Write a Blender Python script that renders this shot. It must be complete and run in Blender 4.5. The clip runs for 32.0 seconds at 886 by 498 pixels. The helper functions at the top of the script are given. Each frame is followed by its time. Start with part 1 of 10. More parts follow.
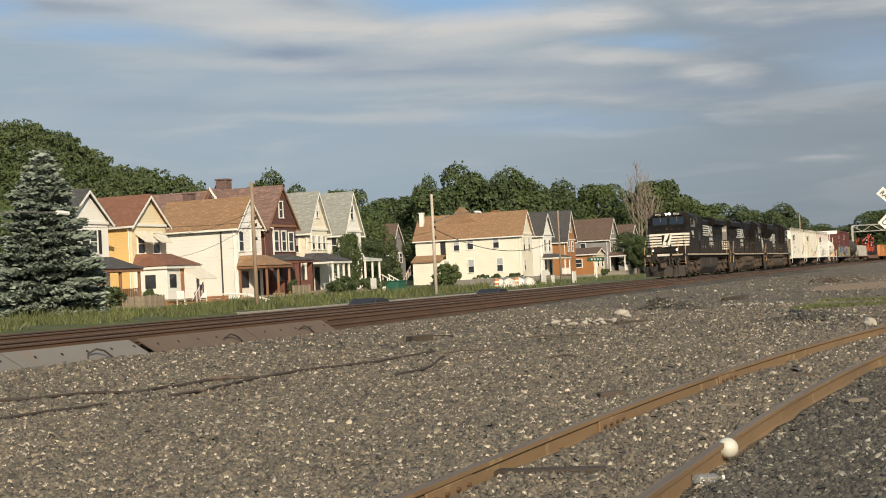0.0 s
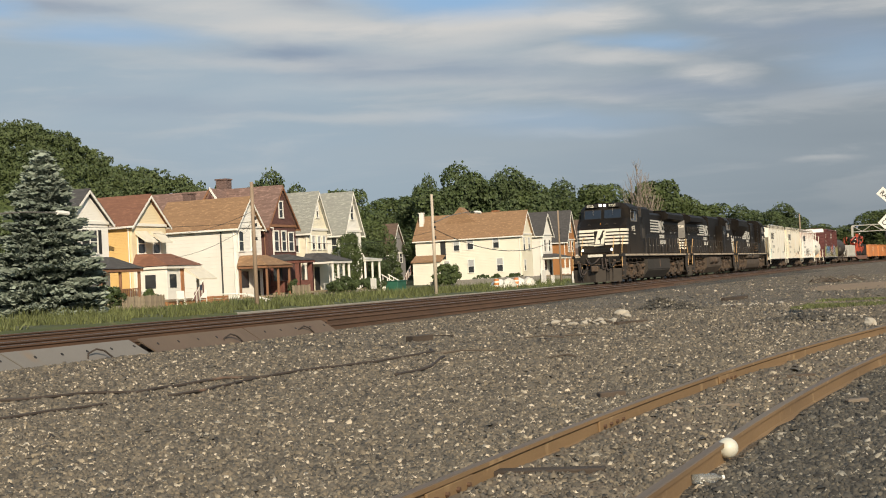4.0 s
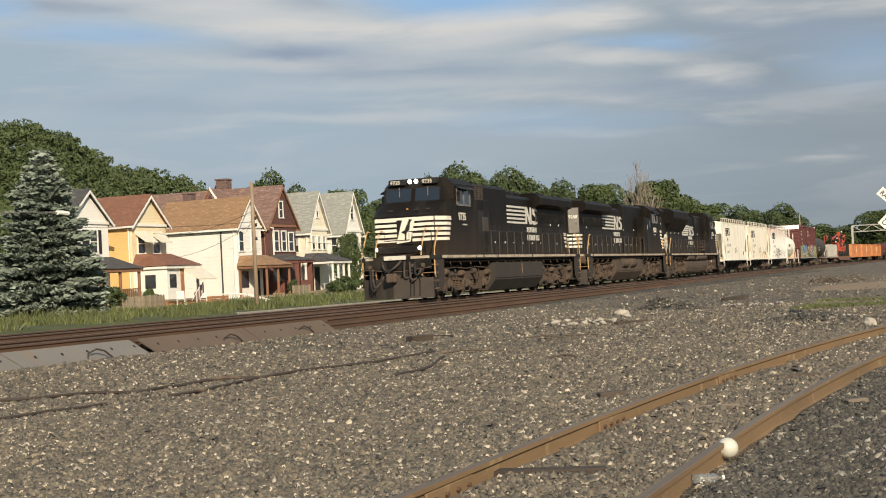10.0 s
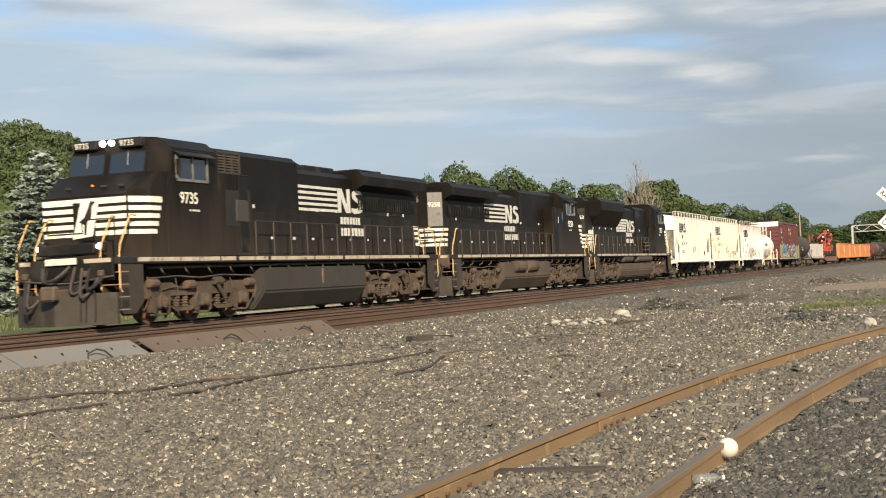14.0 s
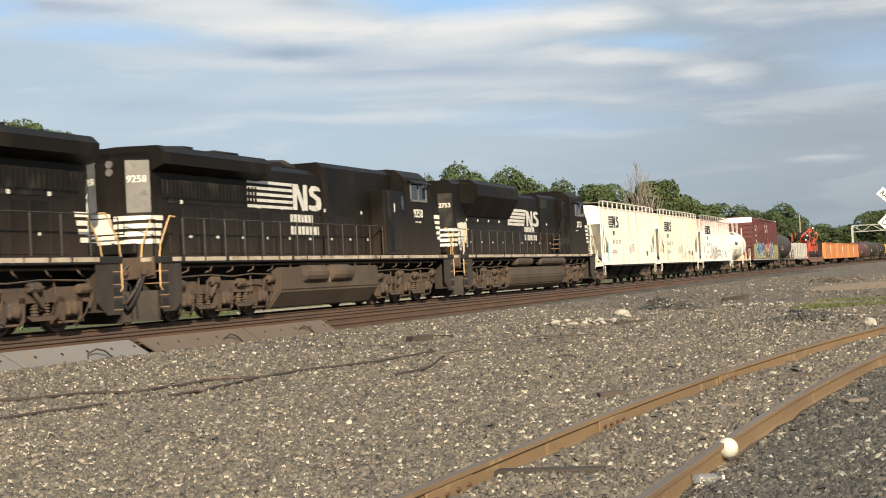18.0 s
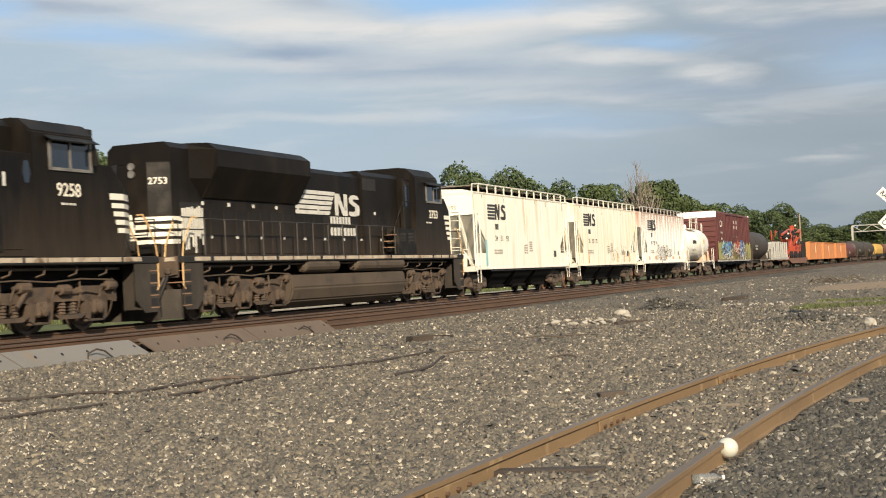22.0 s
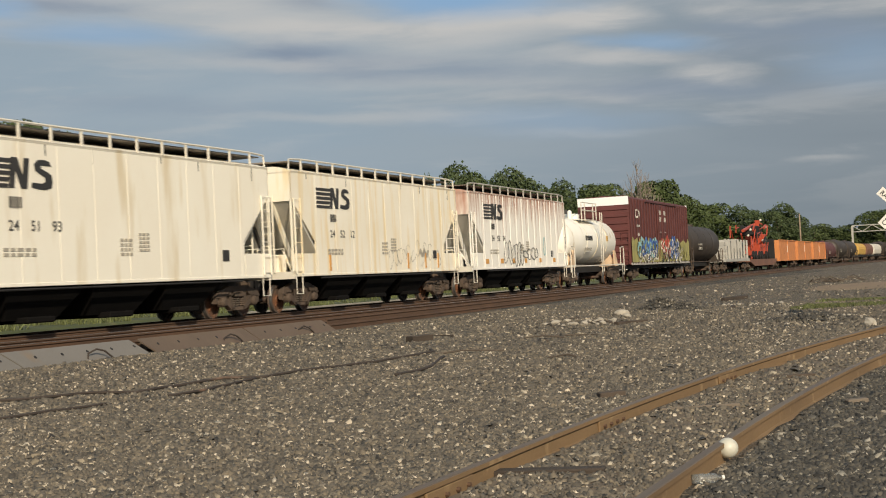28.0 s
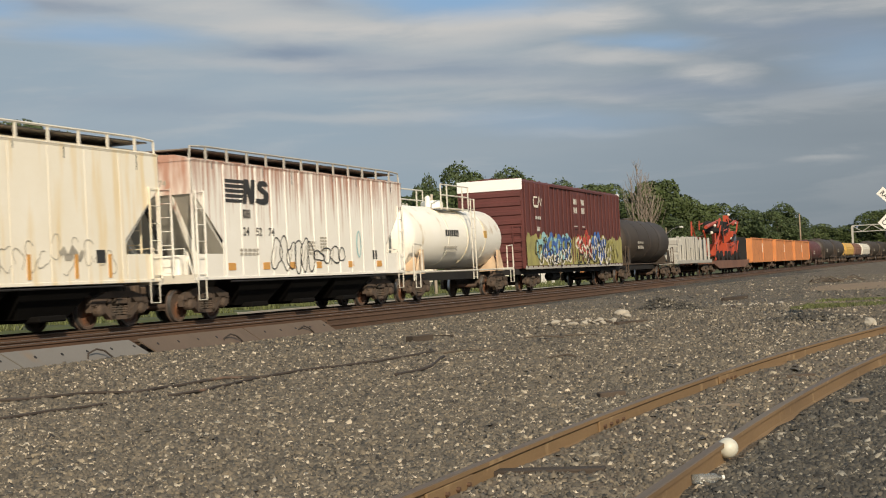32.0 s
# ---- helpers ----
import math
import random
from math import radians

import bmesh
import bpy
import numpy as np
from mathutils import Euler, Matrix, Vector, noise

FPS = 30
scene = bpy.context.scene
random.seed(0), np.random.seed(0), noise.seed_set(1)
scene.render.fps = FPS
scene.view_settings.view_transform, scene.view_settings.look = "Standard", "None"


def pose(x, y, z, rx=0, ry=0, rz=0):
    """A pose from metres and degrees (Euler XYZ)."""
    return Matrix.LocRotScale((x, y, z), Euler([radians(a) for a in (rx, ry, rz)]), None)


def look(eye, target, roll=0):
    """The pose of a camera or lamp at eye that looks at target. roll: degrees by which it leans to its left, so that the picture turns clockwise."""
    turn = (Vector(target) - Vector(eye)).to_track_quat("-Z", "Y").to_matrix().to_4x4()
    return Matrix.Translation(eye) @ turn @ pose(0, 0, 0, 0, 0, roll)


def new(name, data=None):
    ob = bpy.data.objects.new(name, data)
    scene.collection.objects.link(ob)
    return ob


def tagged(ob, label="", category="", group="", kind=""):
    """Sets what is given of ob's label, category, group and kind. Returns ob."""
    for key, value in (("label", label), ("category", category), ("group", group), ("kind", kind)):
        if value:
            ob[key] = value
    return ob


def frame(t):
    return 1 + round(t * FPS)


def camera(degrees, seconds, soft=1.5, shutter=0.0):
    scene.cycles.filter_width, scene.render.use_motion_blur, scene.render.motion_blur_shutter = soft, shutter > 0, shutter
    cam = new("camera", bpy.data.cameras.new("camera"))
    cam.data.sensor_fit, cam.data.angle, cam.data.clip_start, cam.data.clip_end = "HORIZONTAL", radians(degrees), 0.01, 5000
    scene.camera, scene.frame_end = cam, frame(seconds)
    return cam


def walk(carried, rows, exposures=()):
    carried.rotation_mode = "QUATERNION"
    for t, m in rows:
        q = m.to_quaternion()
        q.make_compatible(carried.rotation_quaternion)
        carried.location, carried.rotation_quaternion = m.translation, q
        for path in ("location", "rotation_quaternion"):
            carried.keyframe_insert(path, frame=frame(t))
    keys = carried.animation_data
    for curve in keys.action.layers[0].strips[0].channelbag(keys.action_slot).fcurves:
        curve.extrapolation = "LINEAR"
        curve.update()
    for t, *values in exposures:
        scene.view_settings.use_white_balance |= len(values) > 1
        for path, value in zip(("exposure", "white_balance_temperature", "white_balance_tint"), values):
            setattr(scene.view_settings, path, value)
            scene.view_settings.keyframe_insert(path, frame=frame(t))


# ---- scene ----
# Track space: the main line runs along +Y, the rail heads are z = 0, the camera stands at X = Y = 0.
TH = 0.37455
cam = camera(34.82, 32.0, soft=1.05, shutter=0.5)
EYE = (0.0, 0.0, 0.8145)
CAM = look(EYE, (EYE[0] - math.sin(TH), EYE[1] + math.cos(TH), EYE[2] + 0.02026), -2.849)
walk(cam, [(0.0, CAM), (32.0, CAM)], exposures=[(0.0, -0.01), (3.0, 0.00), (6.0, 0.07), (9.0, 0.07), (11.0, 0.15), (13.0, 0.35), (14.0, 0.47), (17.0, 0.50), (19.0, 0.46), (23.0, 0.27), (25.0, 0.05), (27.5, -0.19), (28.0, -0.20), (30.0, -0.18), (32.0, -0.14)])

# ---- world and sun ----
SUN_AZ, SUN_EL = 37.0, 26.0          # degrees from -Y towards +X, and height
sky_world = bpy.data.worlds.new("evening_sky")
scene.world = sky_world
sky_world.use_nodes = True


def build_sky():
    nt = sky_world.node_tree
    nt.nodes.clear()
    N, L = nt.nodes.new, nt.links.new
    out, bg = N("ShaderNodeOutputWorld"), N("ShaderNodeBackground")
    sky = N("ShaderNodeTexSky")
    sky.sky_type, sky.sun_disc = "NISHITA", False
    sky.sun_elevation, sky.sun_rotation = radians(SUN_EL), radians(180 - SUN_AZ)
    sky.air_density, sky.dust_density, sky.ozone_density = 1.0, 1.5, 1.6
    co, sep = N("ShaderNodeTexCoord"), N("ShaderNodeSeparateXYZ")
    L(co.outputs["Generated"], sep.inputs[0])

    def ramp(src, a, b, lo=0.0, hi=1.0):
        r = N("ShaderNodeMapRange"); r.interpolation_type = "SMOOTHSTEP"
        r.inputs[1].default_value, r.inputs[2].default_value, r.inputs[3].default_value, r.inputs[4].default_value = a, b, lo, hi
        L(src, r.inputs[0])
        return r.outputs[0]

    def mul(a, b):
        m = N("ShaderNodeMath"); m.operation = "MULTIPLY"
        L(a, m.inputs[0]); L(b, m.inputs[1])
        return m.outputs[0]

    def blend(f, a, b):
        m = N("ShaderNodeMix"); m.data_type = "RGBA"
        L(f, m.inputs["Factor"])
        for sock, v in (("A", a), ("B", b)):
            if isinstance(v, tuple):
                m.inputs[sock].default_value = v
            else:
                L(v, m.inputs[sock])
        return m.outputs["Result"]

    def streaks(scale, stretch, off, detail, rough=0.5):
        mp, n = N("ShaderNodeMapping"), N("ShaderNodeTexNoise")
        mp.inputs["Rotation"].default_value = (radians(2), radians(4), 0)
        mp.inputs["Scale"].default_value, mp.inputs["Location"].default_value = (1, 1, stretch), (off, off * 0.7, off * 0.3)
        n.inputs["Scale"].default_value, n.inputs["Detail"].default_value, n.inputs["Roughness"].default_value, n.inputs["Distortion"].default_value = scale, detail, rough, 0.4
        L(co.outputs["Generated"], mp.inputs[0]); L(mp.outputs[0], n.inputs[0])
        return n.outputs[0]

    dot = N("ShaderNodeVectorMath"); dot.operation = "DOT_PRODUCT"
    L(co.outputs["Generated"], dot.inputs[0])
    dot.inputs[1].default_value = (math.cos(TH), math.sin(TH), 0)
    z = sep.outputs[2]
    # even haze, thicker and greyer towards one side, thinning overhead
    thick = mul(ramp(dot.outputs["Value"], -0.12, 0.34), ramp(z, 0.10, 0.45, 1.0, 0.0))
    veil = blend(thick, (3.85, 4.82, 5.65, 1), (2.85, 3.35, 3.8, 1))
    # soft grey bands, then long white streaks higher up
    bands = mul(ramp(streaks(2.6, 5.5, 3.1, 4), 0.38, 0.66, 0.0, 0.7), ramp(z, 0.04, 0.14, 0.25, 1.0))
    c1 = blend(bands, veil, (4.3, 4.85, 5.25, 1))
    white = mul(ramp(streaks(3.6, 6.5, 7.7, 6, 0.52), 0.42, 0.74), ramp(z, 0.06, 0.22, 0.0, 0.6))
    c2 = blend(white, c1, (6.6, 6.7, 6.7, 1))
    fine = ramp(streaks(6.5, 7.0, 9.4, 7, 0.58), 0.48, 0.70, 0.0, 0.32)
    c2 = blend(fine, c2, (6.3, 6.4, 6.4, 1))
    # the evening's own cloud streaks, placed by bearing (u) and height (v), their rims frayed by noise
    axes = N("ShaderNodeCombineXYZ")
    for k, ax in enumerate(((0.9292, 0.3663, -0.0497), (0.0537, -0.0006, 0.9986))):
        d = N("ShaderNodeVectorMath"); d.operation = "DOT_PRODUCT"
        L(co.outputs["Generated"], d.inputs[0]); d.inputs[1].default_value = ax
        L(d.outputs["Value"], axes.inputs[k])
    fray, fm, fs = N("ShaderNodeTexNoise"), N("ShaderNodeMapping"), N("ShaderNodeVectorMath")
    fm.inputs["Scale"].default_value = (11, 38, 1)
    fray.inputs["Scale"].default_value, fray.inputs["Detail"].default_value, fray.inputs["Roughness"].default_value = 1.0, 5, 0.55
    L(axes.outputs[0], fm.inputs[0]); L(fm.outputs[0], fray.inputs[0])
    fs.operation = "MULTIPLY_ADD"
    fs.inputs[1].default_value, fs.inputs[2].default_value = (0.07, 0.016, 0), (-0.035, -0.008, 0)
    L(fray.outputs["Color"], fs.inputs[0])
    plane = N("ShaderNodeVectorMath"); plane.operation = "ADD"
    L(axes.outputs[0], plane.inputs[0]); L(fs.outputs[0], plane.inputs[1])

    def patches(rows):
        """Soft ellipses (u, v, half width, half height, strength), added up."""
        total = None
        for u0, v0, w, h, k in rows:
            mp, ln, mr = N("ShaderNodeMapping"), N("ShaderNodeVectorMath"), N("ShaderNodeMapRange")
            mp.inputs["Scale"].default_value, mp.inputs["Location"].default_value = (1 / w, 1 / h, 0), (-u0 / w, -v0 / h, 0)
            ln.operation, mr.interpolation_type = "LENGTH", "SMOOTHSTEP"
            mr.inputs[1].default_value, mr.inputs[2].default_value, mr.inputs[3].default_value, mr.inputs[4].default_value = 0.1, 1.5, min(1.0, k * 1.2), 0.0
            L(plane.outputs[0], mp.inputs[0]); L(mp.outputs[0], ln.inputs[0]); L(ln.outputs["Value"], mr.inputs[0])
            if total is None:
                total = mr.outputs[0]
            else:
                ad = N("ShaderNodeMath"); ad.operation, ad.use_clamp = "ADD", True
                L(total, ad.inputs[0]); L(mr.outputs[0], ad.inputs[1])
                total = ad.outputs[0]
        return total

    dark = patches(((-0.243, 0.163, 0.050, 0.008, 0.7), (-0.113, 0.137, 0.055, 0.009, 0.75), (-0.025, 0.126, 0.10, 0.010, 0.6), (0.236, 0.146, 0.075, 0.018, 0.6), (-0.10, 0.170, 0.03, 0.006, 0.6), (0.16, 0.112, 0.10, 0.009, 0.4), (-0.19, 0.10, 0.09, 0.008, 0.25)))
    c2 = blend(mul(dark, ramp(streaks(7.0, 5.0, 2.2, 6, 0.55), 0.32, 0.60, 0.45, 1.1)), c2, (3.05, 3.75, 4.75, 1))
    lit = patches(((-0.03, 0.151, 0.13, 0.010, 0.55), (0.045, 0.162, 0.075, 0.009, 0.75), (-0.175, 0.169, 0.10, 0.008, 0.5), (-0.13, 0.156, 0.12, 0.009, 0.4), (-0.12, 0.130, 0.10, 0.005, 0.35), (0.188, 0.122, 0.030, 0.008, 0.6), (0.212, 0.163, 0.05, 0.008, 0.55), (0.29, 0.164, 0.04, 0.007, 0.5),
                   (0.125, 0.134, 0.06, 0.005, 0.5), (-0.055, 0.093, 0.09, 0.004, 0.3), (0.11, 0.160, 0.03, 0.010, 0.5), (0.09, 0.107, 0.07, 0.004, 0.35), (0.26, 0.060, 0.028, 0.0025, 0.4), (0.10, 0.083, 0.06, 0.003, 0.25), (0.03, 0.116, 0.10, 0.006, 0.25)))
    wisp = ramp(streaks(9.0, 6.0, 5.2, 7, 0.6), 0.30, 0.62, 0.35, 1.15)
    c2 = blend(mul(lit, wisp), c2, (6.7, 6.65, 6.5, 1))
    # gaps of clear sky
    clear = mul(ramp(streaks(3.4, 6.0, 1.4, 6), 0.47, 0.62), ramp(z, 0.20, 0.30))
    tint = N("ShaderNodeMix"); tint.data_type = "RGBA"; tint.inputs["Factor"].default_value = 0.35
    tint.inputs["B"].default_value = (2.4, 4.3, 6.6, 1)
    L(sky.outputs[0], tint.inputs["A"])
    c3 = blend(clear, c2, tint.outputs["Result"])
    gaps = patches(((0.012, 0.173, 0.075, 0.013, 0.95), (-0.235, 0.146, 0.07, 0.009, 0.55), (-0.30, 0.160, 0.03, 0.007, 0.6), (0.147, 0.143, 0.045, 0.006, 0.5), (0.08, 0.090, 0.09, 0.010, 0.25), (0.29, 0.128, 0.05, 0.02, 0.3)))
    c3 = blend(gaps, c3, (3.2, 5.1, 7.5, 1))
    # low haze along the horizon
    low = blend(thick, (3.5, 4.3, 4.8, 1), (2.55, 3.0, 3.35, 1))
    hm_out = blend(ramp(z, 0.0, 0.10, 0.9, 0.0), c3, low)
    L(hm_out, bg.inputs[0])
    bg.inputs[1].default_value = 0.09
    L(bg.outputs[0], out.inputs[0])


build_sky()
sun = new("sun", bpy.data.lights.new("sun", "SUN"))
sun.data.energy, sun.data.angle, sun.data.color = 5.0, radians(0.6), (1.0, 0.86, 0.66)
SUN_DIR = Vector((math.sin(radians(SUN_AZ)) * math.cos(radians(SUN_EL)), -math.cos(radians(SUN_AZ)) * math.cos(radians(SUN_EL)), math.sin(radians(SUN_EL))))
sun.matrix_world = look(SUN_DIR * 100, (0, 0, 0))

# ---- materials ----
MATS = {}


def mat(name, c1, c2=None, rough=0.7, metal=0.0, scale=1.5, fine=30.0, bump=0.15, spots=None, spot_scale=4.0, spot_cut=0.58, streak=0.0, island=0.0, stretch=(1, 1, 1), rnd=0.0, emit=0.0, alpha=1.0, trans=0.0, coat=0.0, spec=0.5):
    """A surface of two tones at two scales, with optional spots (rust, dirt) and streaks, in object metres."""
    m = bpy.data.materials.new(name)
    m.use_nodes = True
    nt = m.node_tree
    N, L = nt.nodes.new, nt.links.new
    bs = nt.nodes["Principled BSDF"]
    c2 = c2 or tuple(v * 0.78 for v in c1)
    co, mp = N("ShaderNodeTexCoord"), N("ShaderNodeMapping")
    mp.inputs["Scale"].default_value = stretch
    L(co.outputs["Object"], mp.inputs[0])
    n1, n2 = N("ShaderNodeTexNoise"), N("ShaderNodeTexNoise")
    n1.inputs["Scale"].default_value, n1.inputs["Detail"].default_value = scale, 5
    n2.inputs["Scale"].default_value, n2.inputs["Detail"].default_value = fine, 3
    L(mp.outputs[0], n1.inputs[0]); L(mp.outputs[0], n2.inputs[0])
    add = N("ShaderNodeMath"); add.operation, add.use_clamp = "MULTIPLY_ADD", True
    add.inputs[1].default_value = 0.45
    L(n2.outputs[0], add.inputs[0])
    sc = N("ShaderNodeMapRange")
    sc.inputs[1].default_value, sc.inputs[2].default_value, sc.inputs[3].default_value, sc.inputs[4].default_value = 0.3, 0.7, -0.1, 0.65
    L(n1.outputs[0], sc.inputs[0]); L(sc.outputs[0], add.inputs[2])
    mx = N("ShaderNodeMix"); mx.data_type = "RGBA"
    mx.inputs["A"].default_value, mx.inputs["B"].default_value = (*c2, 1), (*c1, 1)
    L(add.outputs[0], mx.inputs["Factor"])
    col = mx.outputs["Result"]
    if spots:
        n3, rp = N("ShaderNodeTexNoise"), N("ShaderNodeMapRange")
        n3.inputs["Scale"].default_value, n3.inputs["Detail"].default_value = spot_scale, 6
        mp3 = N("ShaderNodeMapping")
        mp3.inputs["Scale"].default_value = (1, 1, 1 - streak)
        mp3.inputs["Location"].default_value = (3.1, 7.7, 1.3)
        L(co.outputs["Object"], mp3.inputs[0]); L(mp3.outputs[0], n3.inputs[0])
        rp.inputs[1].default_value, rp.inputs[2].default_value = spot_cut, spot_cut + 0.14
        L(n3.outputs[0], rp.inputs[0])
        m2 = N("ShaderNodeMix"); m2.data_type = "RGBA"
        m2.inputs["B"].default_value = (*spots, 1)
        L(rp.outputs[0], m2.inputs["Factor"]); L(col, m2.inputs["A"])
        col = m2.outputs["Result"]
    if island or rnd:
        hs = N("ShaderNodeHueSaturation")
        src = N("ShaderNodeNewGeometry").outputs["Random Per Island"] if island else N("ShaderNodeObjectInfo").outputs["Random"]
        mr = N("ShaderNodeMapRange")
        k = island or rnd
        mr.inputs[3].default_value, mr.inputs[4].default_value = 1 - k, 1 + k
        L(src, mr.inputs[0]); L(mr.outputs[0], hs.inputs["Value"]); L(col, hs.inputs["Color"])
        col = hs.outputs[0]
    L(col, bs.inputs["Base Color"])
    bs.inputs["Roughness"].default_value, bs.inputs["Metallic"].default_value = rough, metal
    bs.inputs["Coat Weight"].default_value = coat
    bs.inputs["Specular IOR Level"].default_value = spec
    bs.inputs["Transmission Weight"].default_value = trans
    if bump:
        bp = N("ShaderNodeBump")
        bp.inputs["Strength"].default_value, bp.inputs["Distance"].default_value = bump, 0.02
        L(n2.outputs[0], bp.inputs["Height"]); L(bp.outputs[0], bs.inputs["Normal"])
    if emit:
        bs.inputs["Emission Color"].default_value = (1, 0.93, 0.8, 1)
        bs.inputs["Emission Strength"].default_value = emit
    MATS[name] = m
    return m


def lap_siding(name, c1, c2, pitch=0.11, rough=0.55):
    """Painted lap boards: a saw-tooth relief in z over a two-tone paint."""
    m = mat(name, c1, c2, rough=rough, scale=0.6, fine=18, bump=0)
    nt = m.node_tree
    N, L = nt.nodes.new, nt.links.new
    co, sp, mu, fr, bp = N("ShaderNodeTexCoord"), N("ShaderNodeSeparateXYZ"), N("ShaderNodeMath"), N("ShaderNodeMath"), N("ShaderNodeBump")
    mu.operation, fr.operation = "DIVIDE", "FRACT"
    mu.inputs[1].default_value = -pitch
    L(co.outputs["Object"], sp.inputs[0]); L(sp.outputs[2], mu.inputs[0]); L(mu.outputs[0], fr.inputs[0])
    bp.inputs["Strength"].default_value, bp.inputs["Distance"].default_value = 0.7, 0.02
    L(fr.outputs[0], bp.inputs["Height"]); L(bp.outputs[0], nt.nodes["Principled BSDF"].inputs["Normal"])
    return m


# ---- mesh helpers ----
def part(name, bm, material, parent, label="", smooth=False, loc=None, kind=""):
    me = bpy.data.meshes.new(name)
    bm.to_mesh(me)
    bm.free()
    if smooth:
        me.polygons.foreach_set("use_smooth", [True] * len(me.polygons))
    for mm in (material if isinstance(material, (list, tuple)) else (material,)):
        me.materials.append(mm)
    ob = new(name, me)
    if parent is not None:
        ob.parent = parent
    if loc is not None:
        ob.location = loc
    if label or kind:
        tagged(ob, label=label, kind=kind)
    return ob


def again(ob, parent, loc=None, m=None):
    """The same mesh once more, under parent."""
    o = new(ob.name.split(".")[0], ob.data)
    o.parent = parent
    if m is not None:
        o.matrix_basis = m
    if loc is not None:
        o.location = loc
    if ob.get("label"):
        o["label"] = ob["label"]
    return o


def thing(name, m, label, category, group="", kind=""):
    ob = new(name)
    ob.empty_display_size = 0.3
    ob.matrix_basis = m
    return tagged(ob, label, category, group, kind)


def BM():
    return bmesh.new()


def quad(bm, pts, mi=0):
    f = bm.faces.new([bm.verts.new(p) for p in pts])
    f.material_index = mi
    return f


def box(bm, x0, x1, y0, y1, z0, z1, bev=0.0, mi=0):
    if x1 < x0: x0, x1 = x1, x0
    if y1 < y0: y0, y1 = y1, y0
    if z1 < z0: z0, z1 = z1, z0
    v = [bm.verts.new((x, y, z)) for x in (x0, x1) for y in (y0, y1) for z in (z0, z1)]
    fs = [bm.faces.new([v[i] for i in q]) for q in ((0, 1, 3, 2), (4, 6, 7, 5), (0, 4, 5, 1), (2, 3, 7, 6), (0, 2, 6, 4), (1, 5, 7, 3))]
    for f in fs:
        f.material_index = mi
    if bev > 0:
        es = list({e for f in fs for e in f.edges})
        bmesh.ops.bevel(bm, geom=es, offset=bev, segments=1, affect="EDGES", profile=0.5)
    return bm


def prism(bm, poly, axis, a, b, mi=0):
    """A polygon in the plane across axis ('x': (y, z), 'y': (x, z), 'z': (x, y)), drawn out from a to b."""
    def p3(p, c):
        return (c, p[0], p[1]) if axis == "x" else (p[0], c, p[1]) if axis == "y" else (p[0], p[1], c)
    A = [bm.verts.new(p3(p, a)) for p in poly]
    B = [bm.verts.new(p3(p, b)) for p in poly]
    n = len(poly)
    fs = [bm.faces.new(A[::-1]), bm.faces.new(B)]
    fs += [bm.faces.new((A[i], A[(i + 1) % n], B[(i + 1) % n], B[i])) for i in range(n)]
    for f in fs:
        f.material_index = mi
    bmesh.ops.recalc_face_normals(bm, faces=fs)
    return bm


def tube(bm, pts, r, n=6, mi=0, r2=None, cap=True):
    pts = [Vector(p) for p in pts]
    rings = []
    for i, p in enumerate(pts):
        d = (pts[min(i + 1, len(pts) - 1)] - pts[max(i - 1, 0)]).normalized()
        s = d.cross(Vector((0, 0, 1)) if abs(d.z) < 0.95 else Vector((1, 0, 0))).normalized()
        u = d.cross(s)
        rr = r if r2 is None else r + (r2 - r) * i / max(1, len(pts) - 1)
        rings.append([bm.verts.new(p + rr * (math.cos(k * 2 * math.pi / n) * s + math.sin(k * 2 * math.pi / n) * u)) for k in range(n)])
    fs = []
    for a, b in zip(rings, rings[1:]):
        for k in range(n):
            fs.append(bm.faces.new((a[k], a[(k + 1) % n], b[(k + 1) % n], b[k])))
    if cap:
        fs += [bm.faces.new(rings[0][::-1]), bm.faces.new(rings[-1])]
    for f in fs:
        f.material_index = mi
    bmesh.ops.recalc_face_normals(bm, faces=fs)
    return bm


def turned(bm, prof, axis="z", n=16, at=(0, 0, 0), mi=0):
    """A lathe: prof is a list of (radius, height) along axis."""
    rings = []
    for r, h in prof:
        ring = []
        for k in range(n):
            a = 2 * math.pi * k / n
            c, s = r * math.cos(a), r * math.sin(a)
            p = (c, s, h) if axis == "z" else (h, c, s) if axis == "x" else (s, h, c)
            ring.append(bm.verts.new((p[0] + at[0], p[1] + at[1], p[2] + at[2])))
        rings.append(ring)
    fs = []
    for a, b in zip(rings, rings[1:]):
        for k in range(n):
            fs.append(bm.faces.new((a[k], a[(k + 1) % n], b[(k + 1) % n], b[k])))
    if prof[0][0] > 1e-5: fs.append(bm.faces.new(rings[0][::-1]))
    if prof[-1][0] > 1e-5: fs.append(bm.faces.new(rings[-1]))
    for f in fs:
        f.material_index = mi
    bmesh.ops.recalc_face_normals(bm, faces=fs)
    return bm


def mesh_np(name, co, faces, material, k):
    """A mesh from arrays: co (n, 3), faces (m, k)."""
    me = bpy.data.meshes.new(name)
    me.vertices.add(len(co)); me.vertices.foreach_set("co", np.ascontiguousarray(co, dtype=np.float32).ravel())
    me.loops.add(faces.size); me.loops.foreach_set("vertex_index", np.ascontiguousarray(faces, dtype=np.int32).ravel())
    me.polygons.add(len(faces)); me.polygons.foreach_set("loop_start", np.arange(0, faces.size, k, dtype=np.int32))
    me.update(calc_edges=True)
    me.validate()
    me.materials.append(material)
    return me


